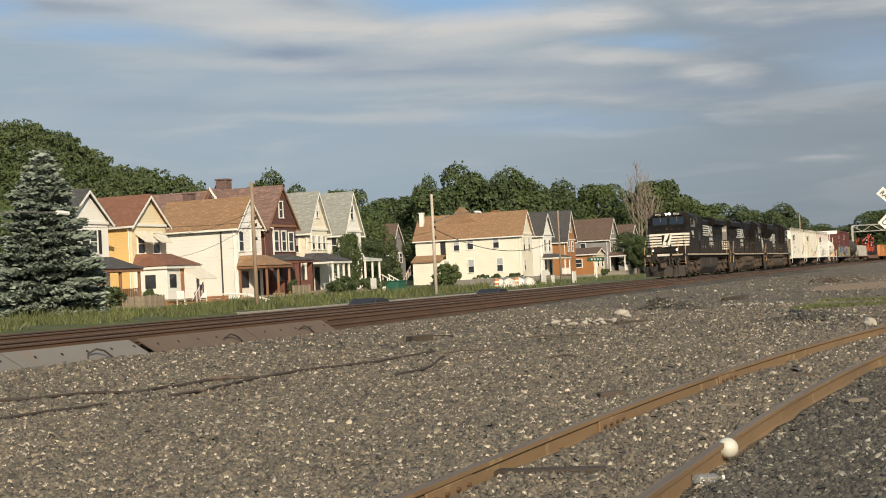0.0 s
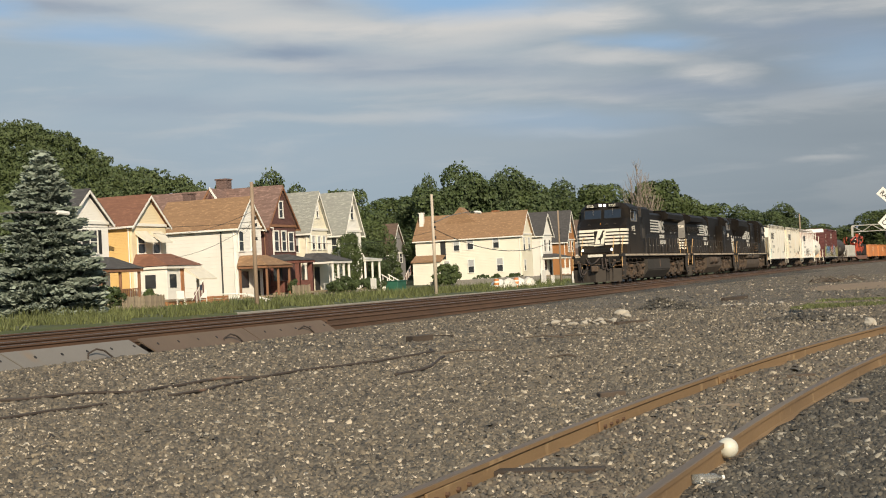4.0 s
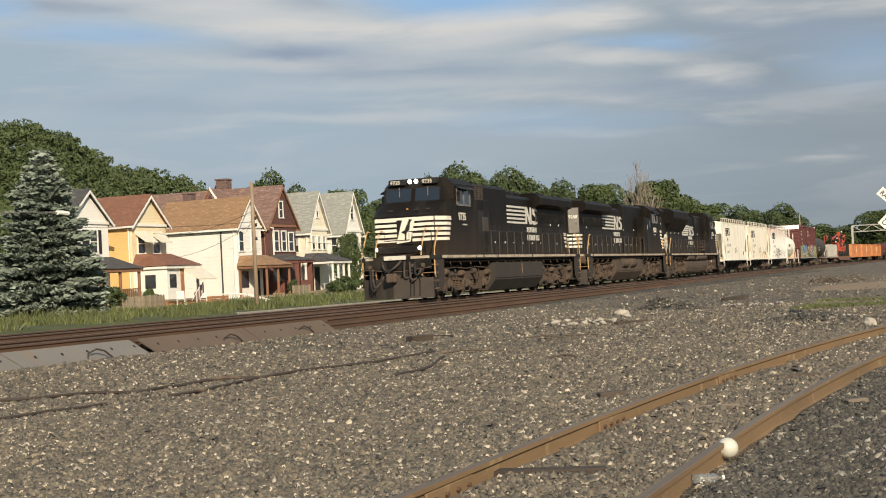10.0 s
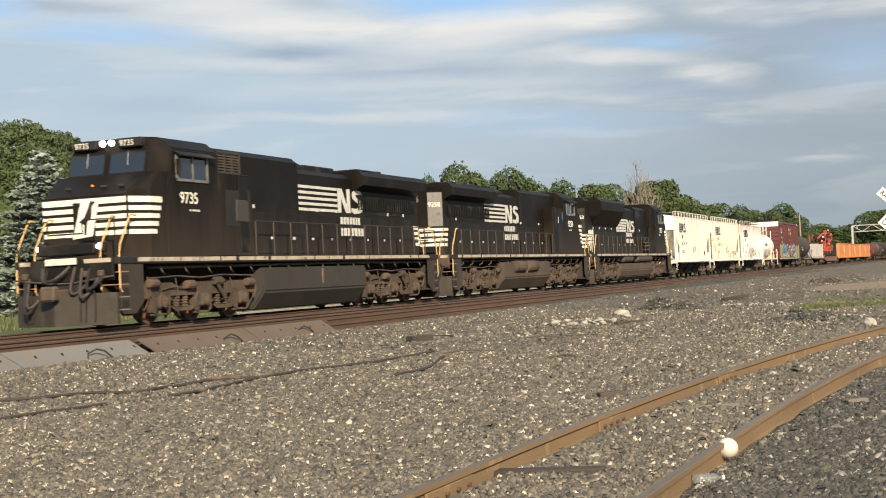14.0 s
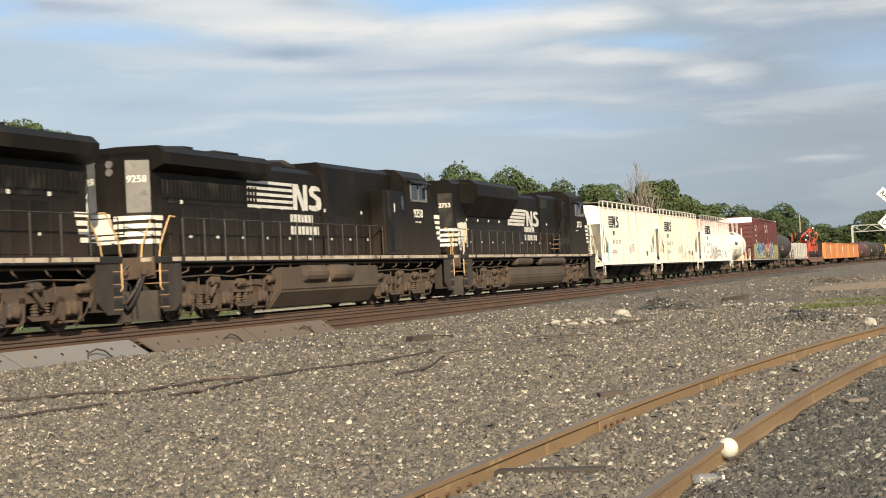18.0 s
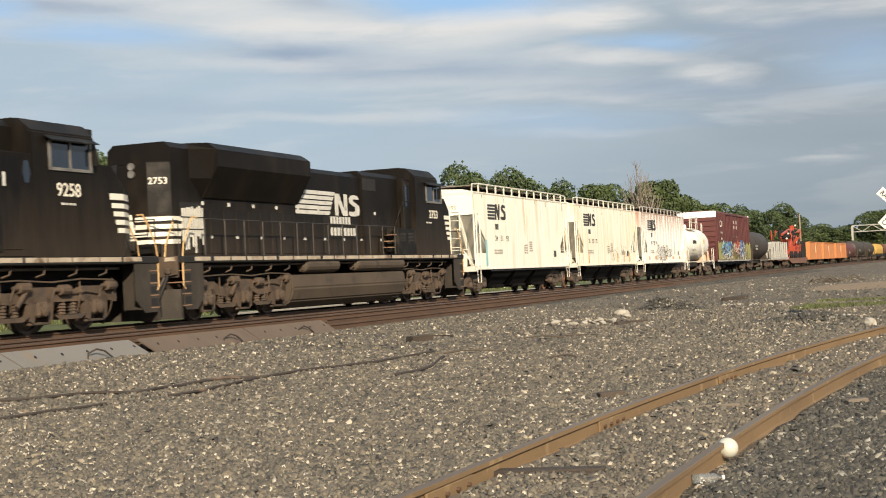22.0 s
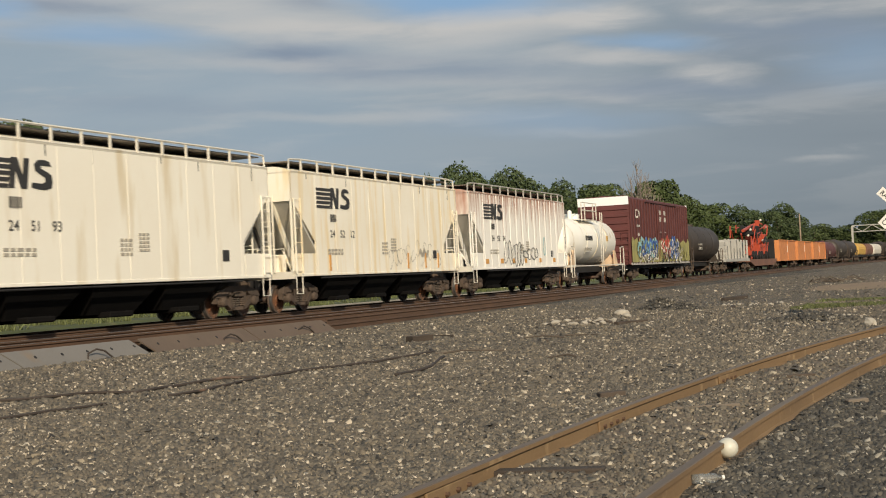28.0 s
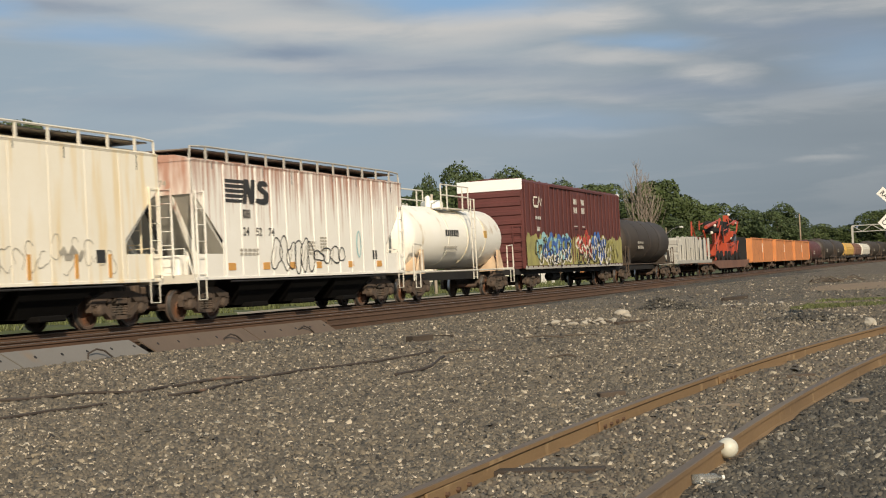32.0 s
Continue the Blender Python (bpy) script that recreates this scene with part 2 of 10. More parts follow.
def letters(name, text, size, material, parent, m, depth=0.004, label="", squeeze=1.0):
    """Raised lettering from the built-in font, its origin at the lower left."""
    cu = bpy.data.curves.new(name, "FONT")
    cu.body, cu.size, cu.extrude, cu.align_x, cu.offset = text, size, depth, "LEFT", size * 0.012
    tmp = new("tmp_text", cu)
    dg = bpy.context.evaluated_depsgraph_get()
    me = bpy.data.meshes.new_from_object(tmp.evaluated_get(dg))
    bpy.data.objects.remove(tmp)
    me.materials.clear()
    me.materials.append(material)
    if squeeze != 1.0:
        me.transform(Matrix.Diagonal((squeeze, 1, 1, 1)))
    ob = new(name, me)
    ob.parent = parent
    ob.matrix_basis = m
    if label: ob["label"] = label
    return ob


# lettering frames: text on a side that faces +X runs along +Y; on an end that faces -Y it runs along +X
def on_side(x, y, z):
    return Matrix(((0, 0, 1, x), (1, 0, 0, y), (0, 1, 0, z), (0, 0, 0, 1)))


def on_end(x, y, z):
    return Matrix(((1, 0, 0, x), (0, 0, -1, y), (0, 1, 0, z), (0, 0, 0, 1)))


# ---- the main line's course ----
TRACK_X = -20.75
_S = np.arange(-150.0, 900.0, 0.5)
_H = np.where(_S > 0, -0.423e-3 * _S + 1.718e-6 * np.minimum(_S, 330.0) ** 2 , 0.0)
_PX = np.concatenate(([0], np.cumsum(np.sin(_H[:-1]) * 0.5)))
_PY = np.concatenate(([0], np.cumsum(np.cos(_H[:-1]) * 0.5)))
_PX -= np.interp(0, _S, _PX); _PY -= np.interp(0, _S, _PY)


def course(s, lat=0.0):
    """Place (x, y) and heading (to the right of +Y) of the line at s metres; lat metres to the right."""
    h = float(np.interp(s, _S, _H))
    return TRACK_X + float(np.interp(s, _S, _PX)) + lat * math.cos(h), float(np.interp(s, _S, _PY)) - lat * math.sin(h), h


def gone(t):
    """How far the train has gone since 13 s."""
    u = t - 13.0
    return 5.2207 * u + 0.00690 * u * u - 0.0000946 * u ** 3

# ---- surfaces of the setting ----
M_GRASS = mat("grass_verge", (0.080, 0.092, 0.034), (0.045, 0.056, 0.022), rough=0.9, scale=0.35, fine=9, bump=0.5, spots=(0.15, 0.13, 0.065), spot_scale=0.5)
M_RUST = mat("rusty_rail_steel", (0.138, 0.076, 0.043), (0.075, 0.045, 0.029), rough=0.75, metal=0.1, scale=2, fine=45, bump=0.15, spots=(0.09, 0.055, 0.035), spot_scale=5, stretch=(1, 0.3, 1))
M_HEAD = mat("worn_rail_head", (0.18, 0.155, 0.135), (0.11, 0.09, 0.078), rough=0.42, metal=0.6, scale=1.2, fine=60, bump=0.05, stretch=(4, 0.2, 1))
M_HEAD_OLD = mat("dull_rail_head", (0.22, 0.165, 0.11), (0.15, 0.105, 0.07), rough=0.55, metal=0.4, scale=1.2, fine=60, bump=0.05, stretch=(4, 0.2, 1))
M_OCHRE = mat("ochre_rail_rust", (0.235, 0.150, 0.073), (0.15, 0.095, 0.048), rough=0.8, scale=1.5, fine=40, bump=0.15, spots=(0.34, 0.24, 0.125), spot_scale=3, spot_cut=0.62, stretch=(1, 0.3, 1))
M_TIE = mat("weathered_tie", (0.10, 0.074, 0.054), (0.045, 0.034, 0.026), rough=0.9, scale=3, fine=40, bump=0.5, stretch=(0.3, 4, 2), rnd=0.25)
M_ROAD = mat("road_asphalt", (0.075, 0.073, 0.07), (0.05, 0.05, 0.05), rough=0.9, scale=0.5, fine=50, bump=0.3)
M_CONC = mat("old_concrete", (0.34, 0.31, 0.26), (0.24, 0.22, 0.19), rough=0.85, scale=1.5, fine=30, bump=0.3, spots=(0.2, 0.18, 0.15), spot_scale=2)


def gravel_sheet(name, c1, c2):
    m = mat(name, c1, c2, rough=0.95, scale=0.25, fine=30, bump=0.3)
    nt = m.node_tree
    N, L = nt.nodes.new, nt.links.new
    bs = nt.nodes["Principled BSDF"]
    old = bs.inputs["Base Color"].links[0].from_socket
    co, vo, vo2 = N("ShaderNodeTexCoord"), N("ShaderNodeTexVoronoi"), N("ShaderNodeTexVoronoi")
    vo.inputs["Scale"].default_value, vo2.inputs["Scale"].default_value = 34, 6
    L(co.outputs["Object"], vo.inputs[0]); L(co.outputs["Object"], vo2.inputs[0])
    rp = N("ShaderNodeValToRGB")
    e = rp.color_ramp.elements
    e[0].position, e[0].color = 0.0, (0.35, 0.35, 0.36, 1)
    e[1].position, e[1].color = 1.0, (3.2, 3.1, 2.9, 1)
    for p, c in ((0.35, (0.75, 0.74, 0.72, 1)), (0.7, (1.1, 1.08, 1.02, 1)), (0.9, (1.5, 1.42, 1.28, 1))):
        x = e.new(p); x.color = c
    sp = N("ShaderNodeSeparateColor")
    L(vo.outputs["Color"], sp.inputs[0]); L(sp.outputs[0], rp.inputs[0])
    mu = N("ShaderNodeMix"); mu.data_type, mu.blend_type = "RGBA", "MULTIPLY"
    mu.inputs["Factor"].default_value = 1
    L(old, mu.inputs["A"]); L(rp.outputs[0], mu.inputs["B"])
    # coarser mottling that still reads far off
    sp2, rp2, mu2 = N("ShaderNodeSeparateColor"), N("ShaderNodeValToRGB"), N("ShaderNodeMix")
    e2 = rp2.color_ramp.elements
    e2[0].position, e2[0].color = 0.0, (0.62, 0.61, 0.60, 1)
    e2[1].position, e2[1].color = 1.0, (2.6, 2.5, 2.3, 1)
    for p, c in ((0.4, (0.95, 0.94, 0.92, 1)), (0.8, (1.15, 1.12, 1.06, 1)), (0.93, (1.5, 1.45, 1.35, 1))):
        x = e2.new(p); x.color = c
    L(vo2.outputs["Color"], sp2.inputs[0]); L(sp2.outputs[1], rp2.inputs[0])
    mu2.data_type, mu2.blend_type = "RGBA", "MULTIPLY"
    mu2.inputs["Factor"].default_value = 1
    L(mu.outputs["Result"], mu2.inputs["A"]); L(rp2.outputs[0], mu2.inputs["B"])
    mu = mu2
    # brown dirt between the stones, in broad drifts
    n, r2, m2 = N("ShaderNodeTexNoise"), N("ShaderNodeMapRange"), N("ShaderNodeMix")
    n.inputs["Scale"].default_value, n.inputs["Detail"].default_value = 0.35, 6
    L(co.outputs["Object"], n.inputs[0]); L(n.outputs[0], r2.inputs[0])
    r2.inputs[1].default_value, r2.inputs[2].default_value, r2.inputs[4].default_value = 0.47, 0.68, 0.6
    m2.data_type = "RGBA"; m2.inputs["B"].default_value = (0.150, 0.112, 0.074, 1)
    L(r2.outputs[0], m2.inputs["Factor"]); L(mu.outputs["Result"], m2.inputs["A"])
    L(m2.outputs["Result"], bs.inputs["Base Color"])
    bp = N("ShaderNodeBump")
    bp.inputs["Strength"].default_value, bp.inputs["Distance"].default_value = 0.9, 0.03
    L(vo.outputs["Distance"], bp.inputs["Height"]); bp.invert = True
    L(bp.outputs[0], bs.inputs["Normal"])
    return m


M_BALLAST = gravel_sheet("ballast_bed", (0.150, 0.132, 0.108), (0.085, 0.075, 0.061))
M_BALLAST_D = gravel_sheet("dark_ballast_bed", (0.085, 0.079, 0.068), (0.042, 0.039, 0.034))


def ground_z(x, y):
    """Height of the ground: the yard, the raised main line, the low street, the house lots, the far rise."""
    base = float(np.interp(x, [-3000, -400, -120, -75, -56, -46, -39.2, -38.8, -37.9, -37.3, -31, -28, -25.2, -23.2, -16.3, -15.7, -14.9, -13.6, -9, 0, 3000],
                           [14, 6, 1.2, 0.0, -0.15, -0.25, -0.42, -0.45, -0.52, -1.60, -1.58, -1.30, -0.62, -0.24, -0.25, -0.36, -0.39, -0.48, -0.62, -0.64, -0.64]))
    if -14 < x < 8 and y < 130:
        base += 0.035 * noise.noise((x * 0.5, y * 0.35, 0.0)) + 0.012 * noise.noise((x * 2.1, y * 1.7, 3.0))
    return base


def ground_sheet():
    xs = np.unique(np.concatenate([np.arange(-3000, -400, 400), np.arange(-400, -60, 40), np.arange(-60, -46, 3.5), [-46, -42, -39.2, -38.8, -37.9, -37.3, -34, -31, -28, -26.6, -25.2, -24.2, -23.2, -21, -18, -16.3, -15.7, -14.9, -14.2],
                                   np.arange(-13.6, 8, 0.45), np.arange(8, 60, 8), np.arange(60, 3001, 420)]))
    ys = np.unique(np.concatenate([np.arange(-300, 0, 60), np.arange(0, 60, 0.6), np.arange(60, 140, 4), np.arange(140, 400, 20), np.arange(400, 3001, 260)]))
    co = np.array([(x, y, ground_z(x, y)) for y in ys for x in xs])
    nx, ny = len(xs), len(ys)
    i = (np.arange(ny - 1)[:, None] * nx + np.arange(nx - 1)[None, :]).ravel()
    faces = np.stack([i, i + 1, i + nx + 1, i + nx], 1)
    me = mesh_np("ground", co, faces, M_BALLAST, 4)
    me.materials.append(M_GRASS)
    cx = co[faces].mean(1)[:, 0]
    me.materials.append(M_BALLAST_D)
    cy = co[faces].mean(1)[:, 1]
    dark = ((cx < 12) & (cy < 60) & (cx > -1.85 + 0.0042 * np.maximum(0.0, cy - 9.5) ** 2)) | ((cx < -15.6) & (cy < 140))
    me.polygons.foreach_set("material_index", np.where((cx < -25.9) | (cx > 30), 1, np.where(dark, 2, 0)).astype(np.int32))
    ob = tagged(new("ground", me), "grey ballast yard with grass verges beside the railway", "ground", kind="structure")
    return ob


ground_sheet()

RAIL_PROF = [(-0.075, -0.18), (0.075, -0.18), (0.075, -0.168), (0.012, -0.14), (0.009, -0.05), (0.036, -0.036), (0.036, -0.006), (0.028, 0.0), (-0.028, 0.0), (-0.036, -0.006), (-0.036, -0.036), (-0.009, -0.05), (-0.012, -0.14), (-0.075, -0.168)]


def rail(parent, pts, head, z=0.0, label="", web=None):
    """A rail swept along pts (x, y, heading)."""
    bm = BM()
    rings = [[bm.verts.new((x + px * math.cos(h), y - px * math.sin(h), z + pz)) for px, pz in RAIL_PROF] for x, y, h in pts]
    n = len(RAIL_PROF)
    for a, b in zip(rings, rings[1:]):
        for k in range(n):
            f = bm.faces.new((a[k], b[k], b[(k + 1) % n], a[(k + 1) % n]))
            f.material_index = 1 if k in (6, 7, 8) else 0
    bm.faces.new(rings[0]); bm.faces.new(rings[-1][::-1])
    bmesh.ops.recalc_face_normals(bm, faces=bm.faces[:])
    return part("rail", bm, [web or M_RUST, head], parent, label)


def tie_mesh(parent):
    bm = box(BM(), -1.3, 1.3, -0.115, 0.115, -0.18, 0.0, bev=0.012)
    return part("tie", bm, M_TIE, parent)


def main_track(lat, name, head, label):
    root = thing(name, pose(0, 0, 0), label, "railway track", kind="structure")
    ss = list(np.arange(-60, 330, 4.0)) + list(np.arange(330, 700, 15.0))
    for o in (-0.753, 0.753):
        rail(root, [course(s, lat + o) for s in ss], head)
    first = None
    for i in range(150):
        x, y, h = course(8 + i * 0.61, lat)
        m = pose(x, y, -0.185, 0, 0, -math.degrees(h) + random.uniform(-1, 1))
        if first is None:
            first = tie_mesh(root); first.matrix_basis = m
        else:
            again(first, root, m=m)
    bm = BM()
    for s in np.arange(8 + 150 * 0.61, 420, 0.61):
        x, y, h = course(s, lat)
        box(bm, x - 1.3, x + 1.3, y - 0.115, y + 0.115, -0.365, -0.185)
    part("far_ties", bm, M_TIE, root, "rows of far weathered ties", kind="stuff")
    return root


main_track(0.0, "main_track_far", M_HEAD, "main line track with bright rail heads on ties")
main_track(3.85, "main_track_near", M_HEAD, "second main line track with rusty rails on ties")


def siding_x(y):
    """The siding's left rail: straight by the camera, then swinging slowly to the right."""
    return -3.44 + 0.0042 * max(0.0, y - 9.5) ** 2


def siding():
    root = thing("siding_track", pose(0, 0, 0), "rusty disused siding half buried in ballast", "railway track", kind="structure")
    ys = np.arange(-4, 60, 1.0)
    def at(y, o):
        h = math.atan(2 * 0.0042 * max(0.0, y - 9.5))
        return siding_x(y) + o * math.cos(h), y - o * math.sin(h), h
    for o, n in ((0.0, 0), (1.47, 1)):
        rail(root, [at(y, o) for y in ys], M_HEAD_OLD, z=-0.485, web=M_OCHRE)
    first = None
    for i in range(40):
        x, y, h = at(4 + i * 0.62, 0.753)
        m = pose(x, y, -0.672, random.uniform(-0.3, 0.3), random.uniform(-0.6, 0.6), -math.degrees(h) + random.uniform(-3, 3))
        if first is None:
            first = tie_mesh(root); first.matrix_basis = m
        else:
            again(first, root, m=m)
    # joint bars with bolts on the outer rail
    for y in (12.6, 17.3, 8.6):
        x, yy, h = at(y, 0.0)
        bm = box(BM(), 0.012, 0.035, -0.42, 0.42, -0.15, -0.045, bev=0.006)
        jb = part("joint_bar", bm, M_OCHRE, root)
        jb.matrix_basis = pose(x, yy, -0.485, 0, 0, -math.degrees(h))
        for k in range(4):
            b = part("bolt", turned(BM(), [(0.018, 0.035), (0.018, 0.06), (0.0, 0.06)], "x", 6), M_RUST, jb, loc=(0, -0.3 + 0.2 * k, -0.1))
    # brown dirt packed between the rails
    bm = BM()
    rows = []
    for y in np.arange(4, 40, 0.5):
        row = []
        for o in (0.06, 0.35, 0.73, 1.1, 1.41):
            x, yy, h = at(y, o)
            row.append(bm.verts.new((x, yy, ground_z(x, yy) + 0.014 + 0.03 * noise.noise((x * 3, yy * 2, 9)))))
        rows.append(row)
    for a, b in zip(rows, rows[1:]):
        for k in range(4):
            bm.faces.new((a[k], a[k + 1], b[k + 1], b[k]))
    part("packed_dirt", bm, M_DIRT, root, "brown dirt packed between the rails")
    return root


M_DIRT = mat("packed_brown_dirt", (0.175, 0.132, 0.088), (0.105, 0.080, 0.056), rough=0.95, scale=1.2, fine=26, bump=0.5, spots=(0.06, 0.05, 0.04), spot_scale=7, spot_cut=0.58)
siding()


def road():
    bm = BM()
    ys = np.arange(-40, 660, 20.0)
    for a, b in zip(ys, ys[1:]):
        quad(bm, [(-37.2, a, -1.58), (-31.1, a, -1.56), (-31.1, b, -1.56), (-37.2, b, -1.58)])
    r = part("road", bm, M_ROAD, None)
    tagged(r, "narrow asphalt street beside the railway", "road", kind="structure")
    bm = BM()
    for a in np.arange(66, 128, 6.0):
        box(bm, -38.05, -37.85, a, a + 5.97, -1.65, -0.50, bev=0.02)
    k = part("kerb", bm, M_CONC, None)
    tagged(k, "pale weathered concrete kerb along the street", "kerb", kind="structure")


road()

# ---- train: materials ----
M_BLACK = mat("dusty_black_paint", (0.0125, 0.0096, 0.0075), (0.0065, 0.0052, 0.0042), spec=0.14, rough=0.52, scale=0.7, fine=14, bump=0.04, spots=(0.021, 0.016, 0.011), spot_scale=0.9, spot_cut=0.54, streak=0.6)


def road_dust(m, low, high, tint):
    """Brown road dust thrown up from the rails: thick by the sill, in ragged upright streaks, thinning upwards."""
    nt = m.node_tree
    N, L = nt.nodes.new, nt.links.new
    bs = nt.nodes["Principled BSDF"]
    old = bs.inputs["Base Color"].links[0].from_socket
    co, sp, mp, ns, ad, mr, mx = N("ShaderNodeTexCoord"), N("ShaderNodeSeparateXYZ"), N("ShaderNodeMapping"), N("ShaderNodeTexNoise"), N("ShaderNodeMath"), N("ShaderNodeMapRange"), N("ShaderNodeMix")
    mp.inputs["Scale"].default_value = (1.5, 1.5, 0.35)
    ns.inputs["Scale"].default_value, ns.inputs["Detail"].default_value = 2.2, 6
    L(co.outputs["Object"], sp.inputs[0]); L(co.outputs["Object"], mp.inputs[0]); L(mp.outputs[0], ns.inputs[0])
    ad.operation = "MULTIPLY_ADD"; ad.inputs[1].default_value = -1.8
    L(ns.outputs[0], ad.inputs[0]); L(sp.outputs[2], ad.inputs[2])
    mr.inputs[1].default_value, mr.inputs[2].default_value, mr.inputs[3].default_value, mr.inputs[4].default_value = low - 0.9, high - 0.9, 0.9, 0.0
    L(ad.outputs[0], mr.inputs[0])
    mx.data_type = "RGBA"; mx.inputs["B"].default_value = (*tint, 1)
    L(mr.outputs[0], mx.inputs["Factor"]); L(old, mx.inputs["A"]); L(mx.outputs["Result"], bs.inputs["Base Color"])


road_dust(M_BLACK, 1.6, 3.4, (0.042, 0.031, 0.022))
M_SILL = mat("chipped_sill_paint", (0.56, 0.48, 0.37), (0.34, 0.26, 0.18), rough=0.6, scale=2.5, fine=25, bump=0.03, spots=(0.14, 0.085, 0.05), spot_scale=2.6, spot_cut=0.55)
M_PLOW = mat("dirty_black_plow", (0.052, 0.040, 0.029), (0.026, 0.020, 0.015), rough=0.75, scale=1.6, fine=20, bump=0.15, spots=(0.055, 0.044, 0.034), spot_scale=2.0, spot_cut=0.56, streak=0.5)
M_CORNER = mat("grey_corner_panel", (0.21, 0.195, 0.17), (0.13, 0.12, 0.105), rough=0.6, scale=1.5, fine=20, bump=0.05, spots=(0.08, 0.07, 0.06), spot_scale=3, spot_cut=0.58)
M_HOSE = mat("dusty_rubber_hose", (0.075, 0.052, 0.042), (0.04, 0.03, 0.025), rough=0.7, scale=5, fine=30, bump=0.05)
M_RAILB = mat("worn_black_handrail", (0.050, 0.038, 0.028), (0.022, 0.018, 0.014), rough=0.6, scale=4, fine=30, bump=0.03)
M_BLACK2 = mat("matt_black_paint", (0.014, 0.012, 0.010), (0.008, 0.007, 0.006), spec=0.22, rough=0.6, scale=1.0, fine=20, bump=0.06, spots=(0.036, 0.030, 0.024), spot_scale=1.4, spot_cut=0.5)
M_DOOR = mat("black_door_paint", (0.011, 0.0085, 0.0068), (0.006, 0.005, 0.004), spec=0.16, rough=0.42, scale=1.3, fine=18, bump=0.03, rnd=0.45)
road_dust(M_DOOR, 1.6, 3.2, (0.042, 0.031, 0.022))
M_TRUCK = mat("brown_freight_truck", (0.118, 0.082, 0.058), (0.055, 0.040, 0.030), rough=0.85, scale=1.4, fine=22, bump=0.25, spots=(0.06, 0.05, 0.04), spot_scale=2.2, spot_cut=0.58)
M_GRIME = mat("dust_caked_steel", (0.128, 0.086, 0.056), (0.052, 0.036, 0.025), rough=0.85, scale=1.4, fine=22, bump=0.25, spots=(0.05, 0.042, 0.035), spot_scale=2.2, spot_cut=0.55)
M_TANK = mat("dusty_fuel_tank", (0.050, 0.042, 0.033), (0.030, 0.025, 0.020), rough=0.75, scale=0.8, fine=20, bump=0.1, spots=(0.05, 0.044, 0.038), spot_scale=1.5, spot_cut=0.6)
M_TANK2 = mat("brown_dusted_tank", (0.105, 0.075, 0.050), (0.058, 0.043, 0.030), rough=0.75, scale=0.8, fine=20, bump=0.1, spots=(0.03, 0.026, 0.022), spot_scale=1.5, spot_cut=0.6)
M_DARK = mat("black_underframe", (0.018, 0.016, 0.015), (0.010, 0.009, 0.009), rough=0.8, scale=2, fine=20, bump=0.1)
M_WHITE = mat("dirty_white_paint", (0.74, 0.70, 0.60), (0.60, 0.56, 0.48), rough=0.5, scale=1.5, fine=25, bump=0.03, spots=(0.34, 0.30, 0.24), spot_scale=3, spot_cut=0.62)
M_STRIPE = mat("cream_stripe_paint", (0.86, 0.80, 0.68), (0.74, 0.68, 0.56), rough=0.5, scale=1.2, fine=25, bump=0.02)
M_LOGO = mat("worn_logo_paint", (0.70, 0.67, 0.60), (0.52, 0.50, 0.44), rough=0.5, scale=3, fine=30, bump=0.02, spots=(0.2, 0.18, 0.16), spot_scale=5, spot_cut=0.62)
M_YELLOW = mat("yellow_handrail", (0.70, 0.42, 0.14), (0.55, 0.36, 0.18), rough=0.5, scale=3, fine=30, bump=0.03)
M_STEP = mat("rusty_step_edge", (0.34, 0.20, 0.11), (0.18, 0.11, 0.07), rough=0.8, scale=4, fine=40, bump=0.1)
M_WHEEL = mat("brown_wheel_steel", (0.14, 0.095, 0.07), (0.08, 0.058, 0.045), rough=0.7, metal=0.2, scale=3, fine=30, bump=0.1, spots=(0.24, 0.10, 0.045), spot_scale=1.6, spot_cut=0.58)
M_TREAD = mat("bright_wheel_tread", (0.5, 0.48, 0.46), (0.4, 0.38, 0.36), rough=0.3, metal=0.9, scale=3, fine=30, bump=0.0)
M_GLASS = mat("dark_cab_glass", (0.012, 0.02, 0.035), (0.01, 0.015, 0.025), rough=0.08, scale=2, fine=5, bump=0.0, coat=0.5)
M_LAMP = mat("lit_headlight", (1, 0.95, 0.85), (1, 0.9, 0.8), rough=0.3, bump=0, emit=6)
M_DITCH = mat("lit_ditch_light", (1, 0.8, 0.7), (1, 0.75, 0.65), rough=0.3, bump=0, emit=3.5)
M_AMBER = mat("amber_plate", (0.75, 0.33, 0.05), (0.6, 0.25, 0.04), rough=0.4, bump=0)
M_ALU = mat("bare_window_metal", (0.34, 0.31, 0.27), (0.20, 0.18, 0.16), rough=0.45, metal=0.5, scale=4, fine=30, bump=0.05)
M_NUMB = mat("pale_number_board", (0.72, 0.68, 0.55), (0.62, 0.58, 0.46), rough=0.4, bump=0, emit=0.0)

WHEELS = []                      # (wheelset, radius, way it rolls)


def side_mat(sg, x, y, z):
    """Lettering on the +x side (sg 1) or the -x side (sg -1) of a vehicle, starting at y."""
    return on_side(x, y, z) if sg > 0 else Matrix(((0, 0, -1, -x), (-1, 0, 0, y), (0, 1, 0, z), (0, 0, 0, 1)))


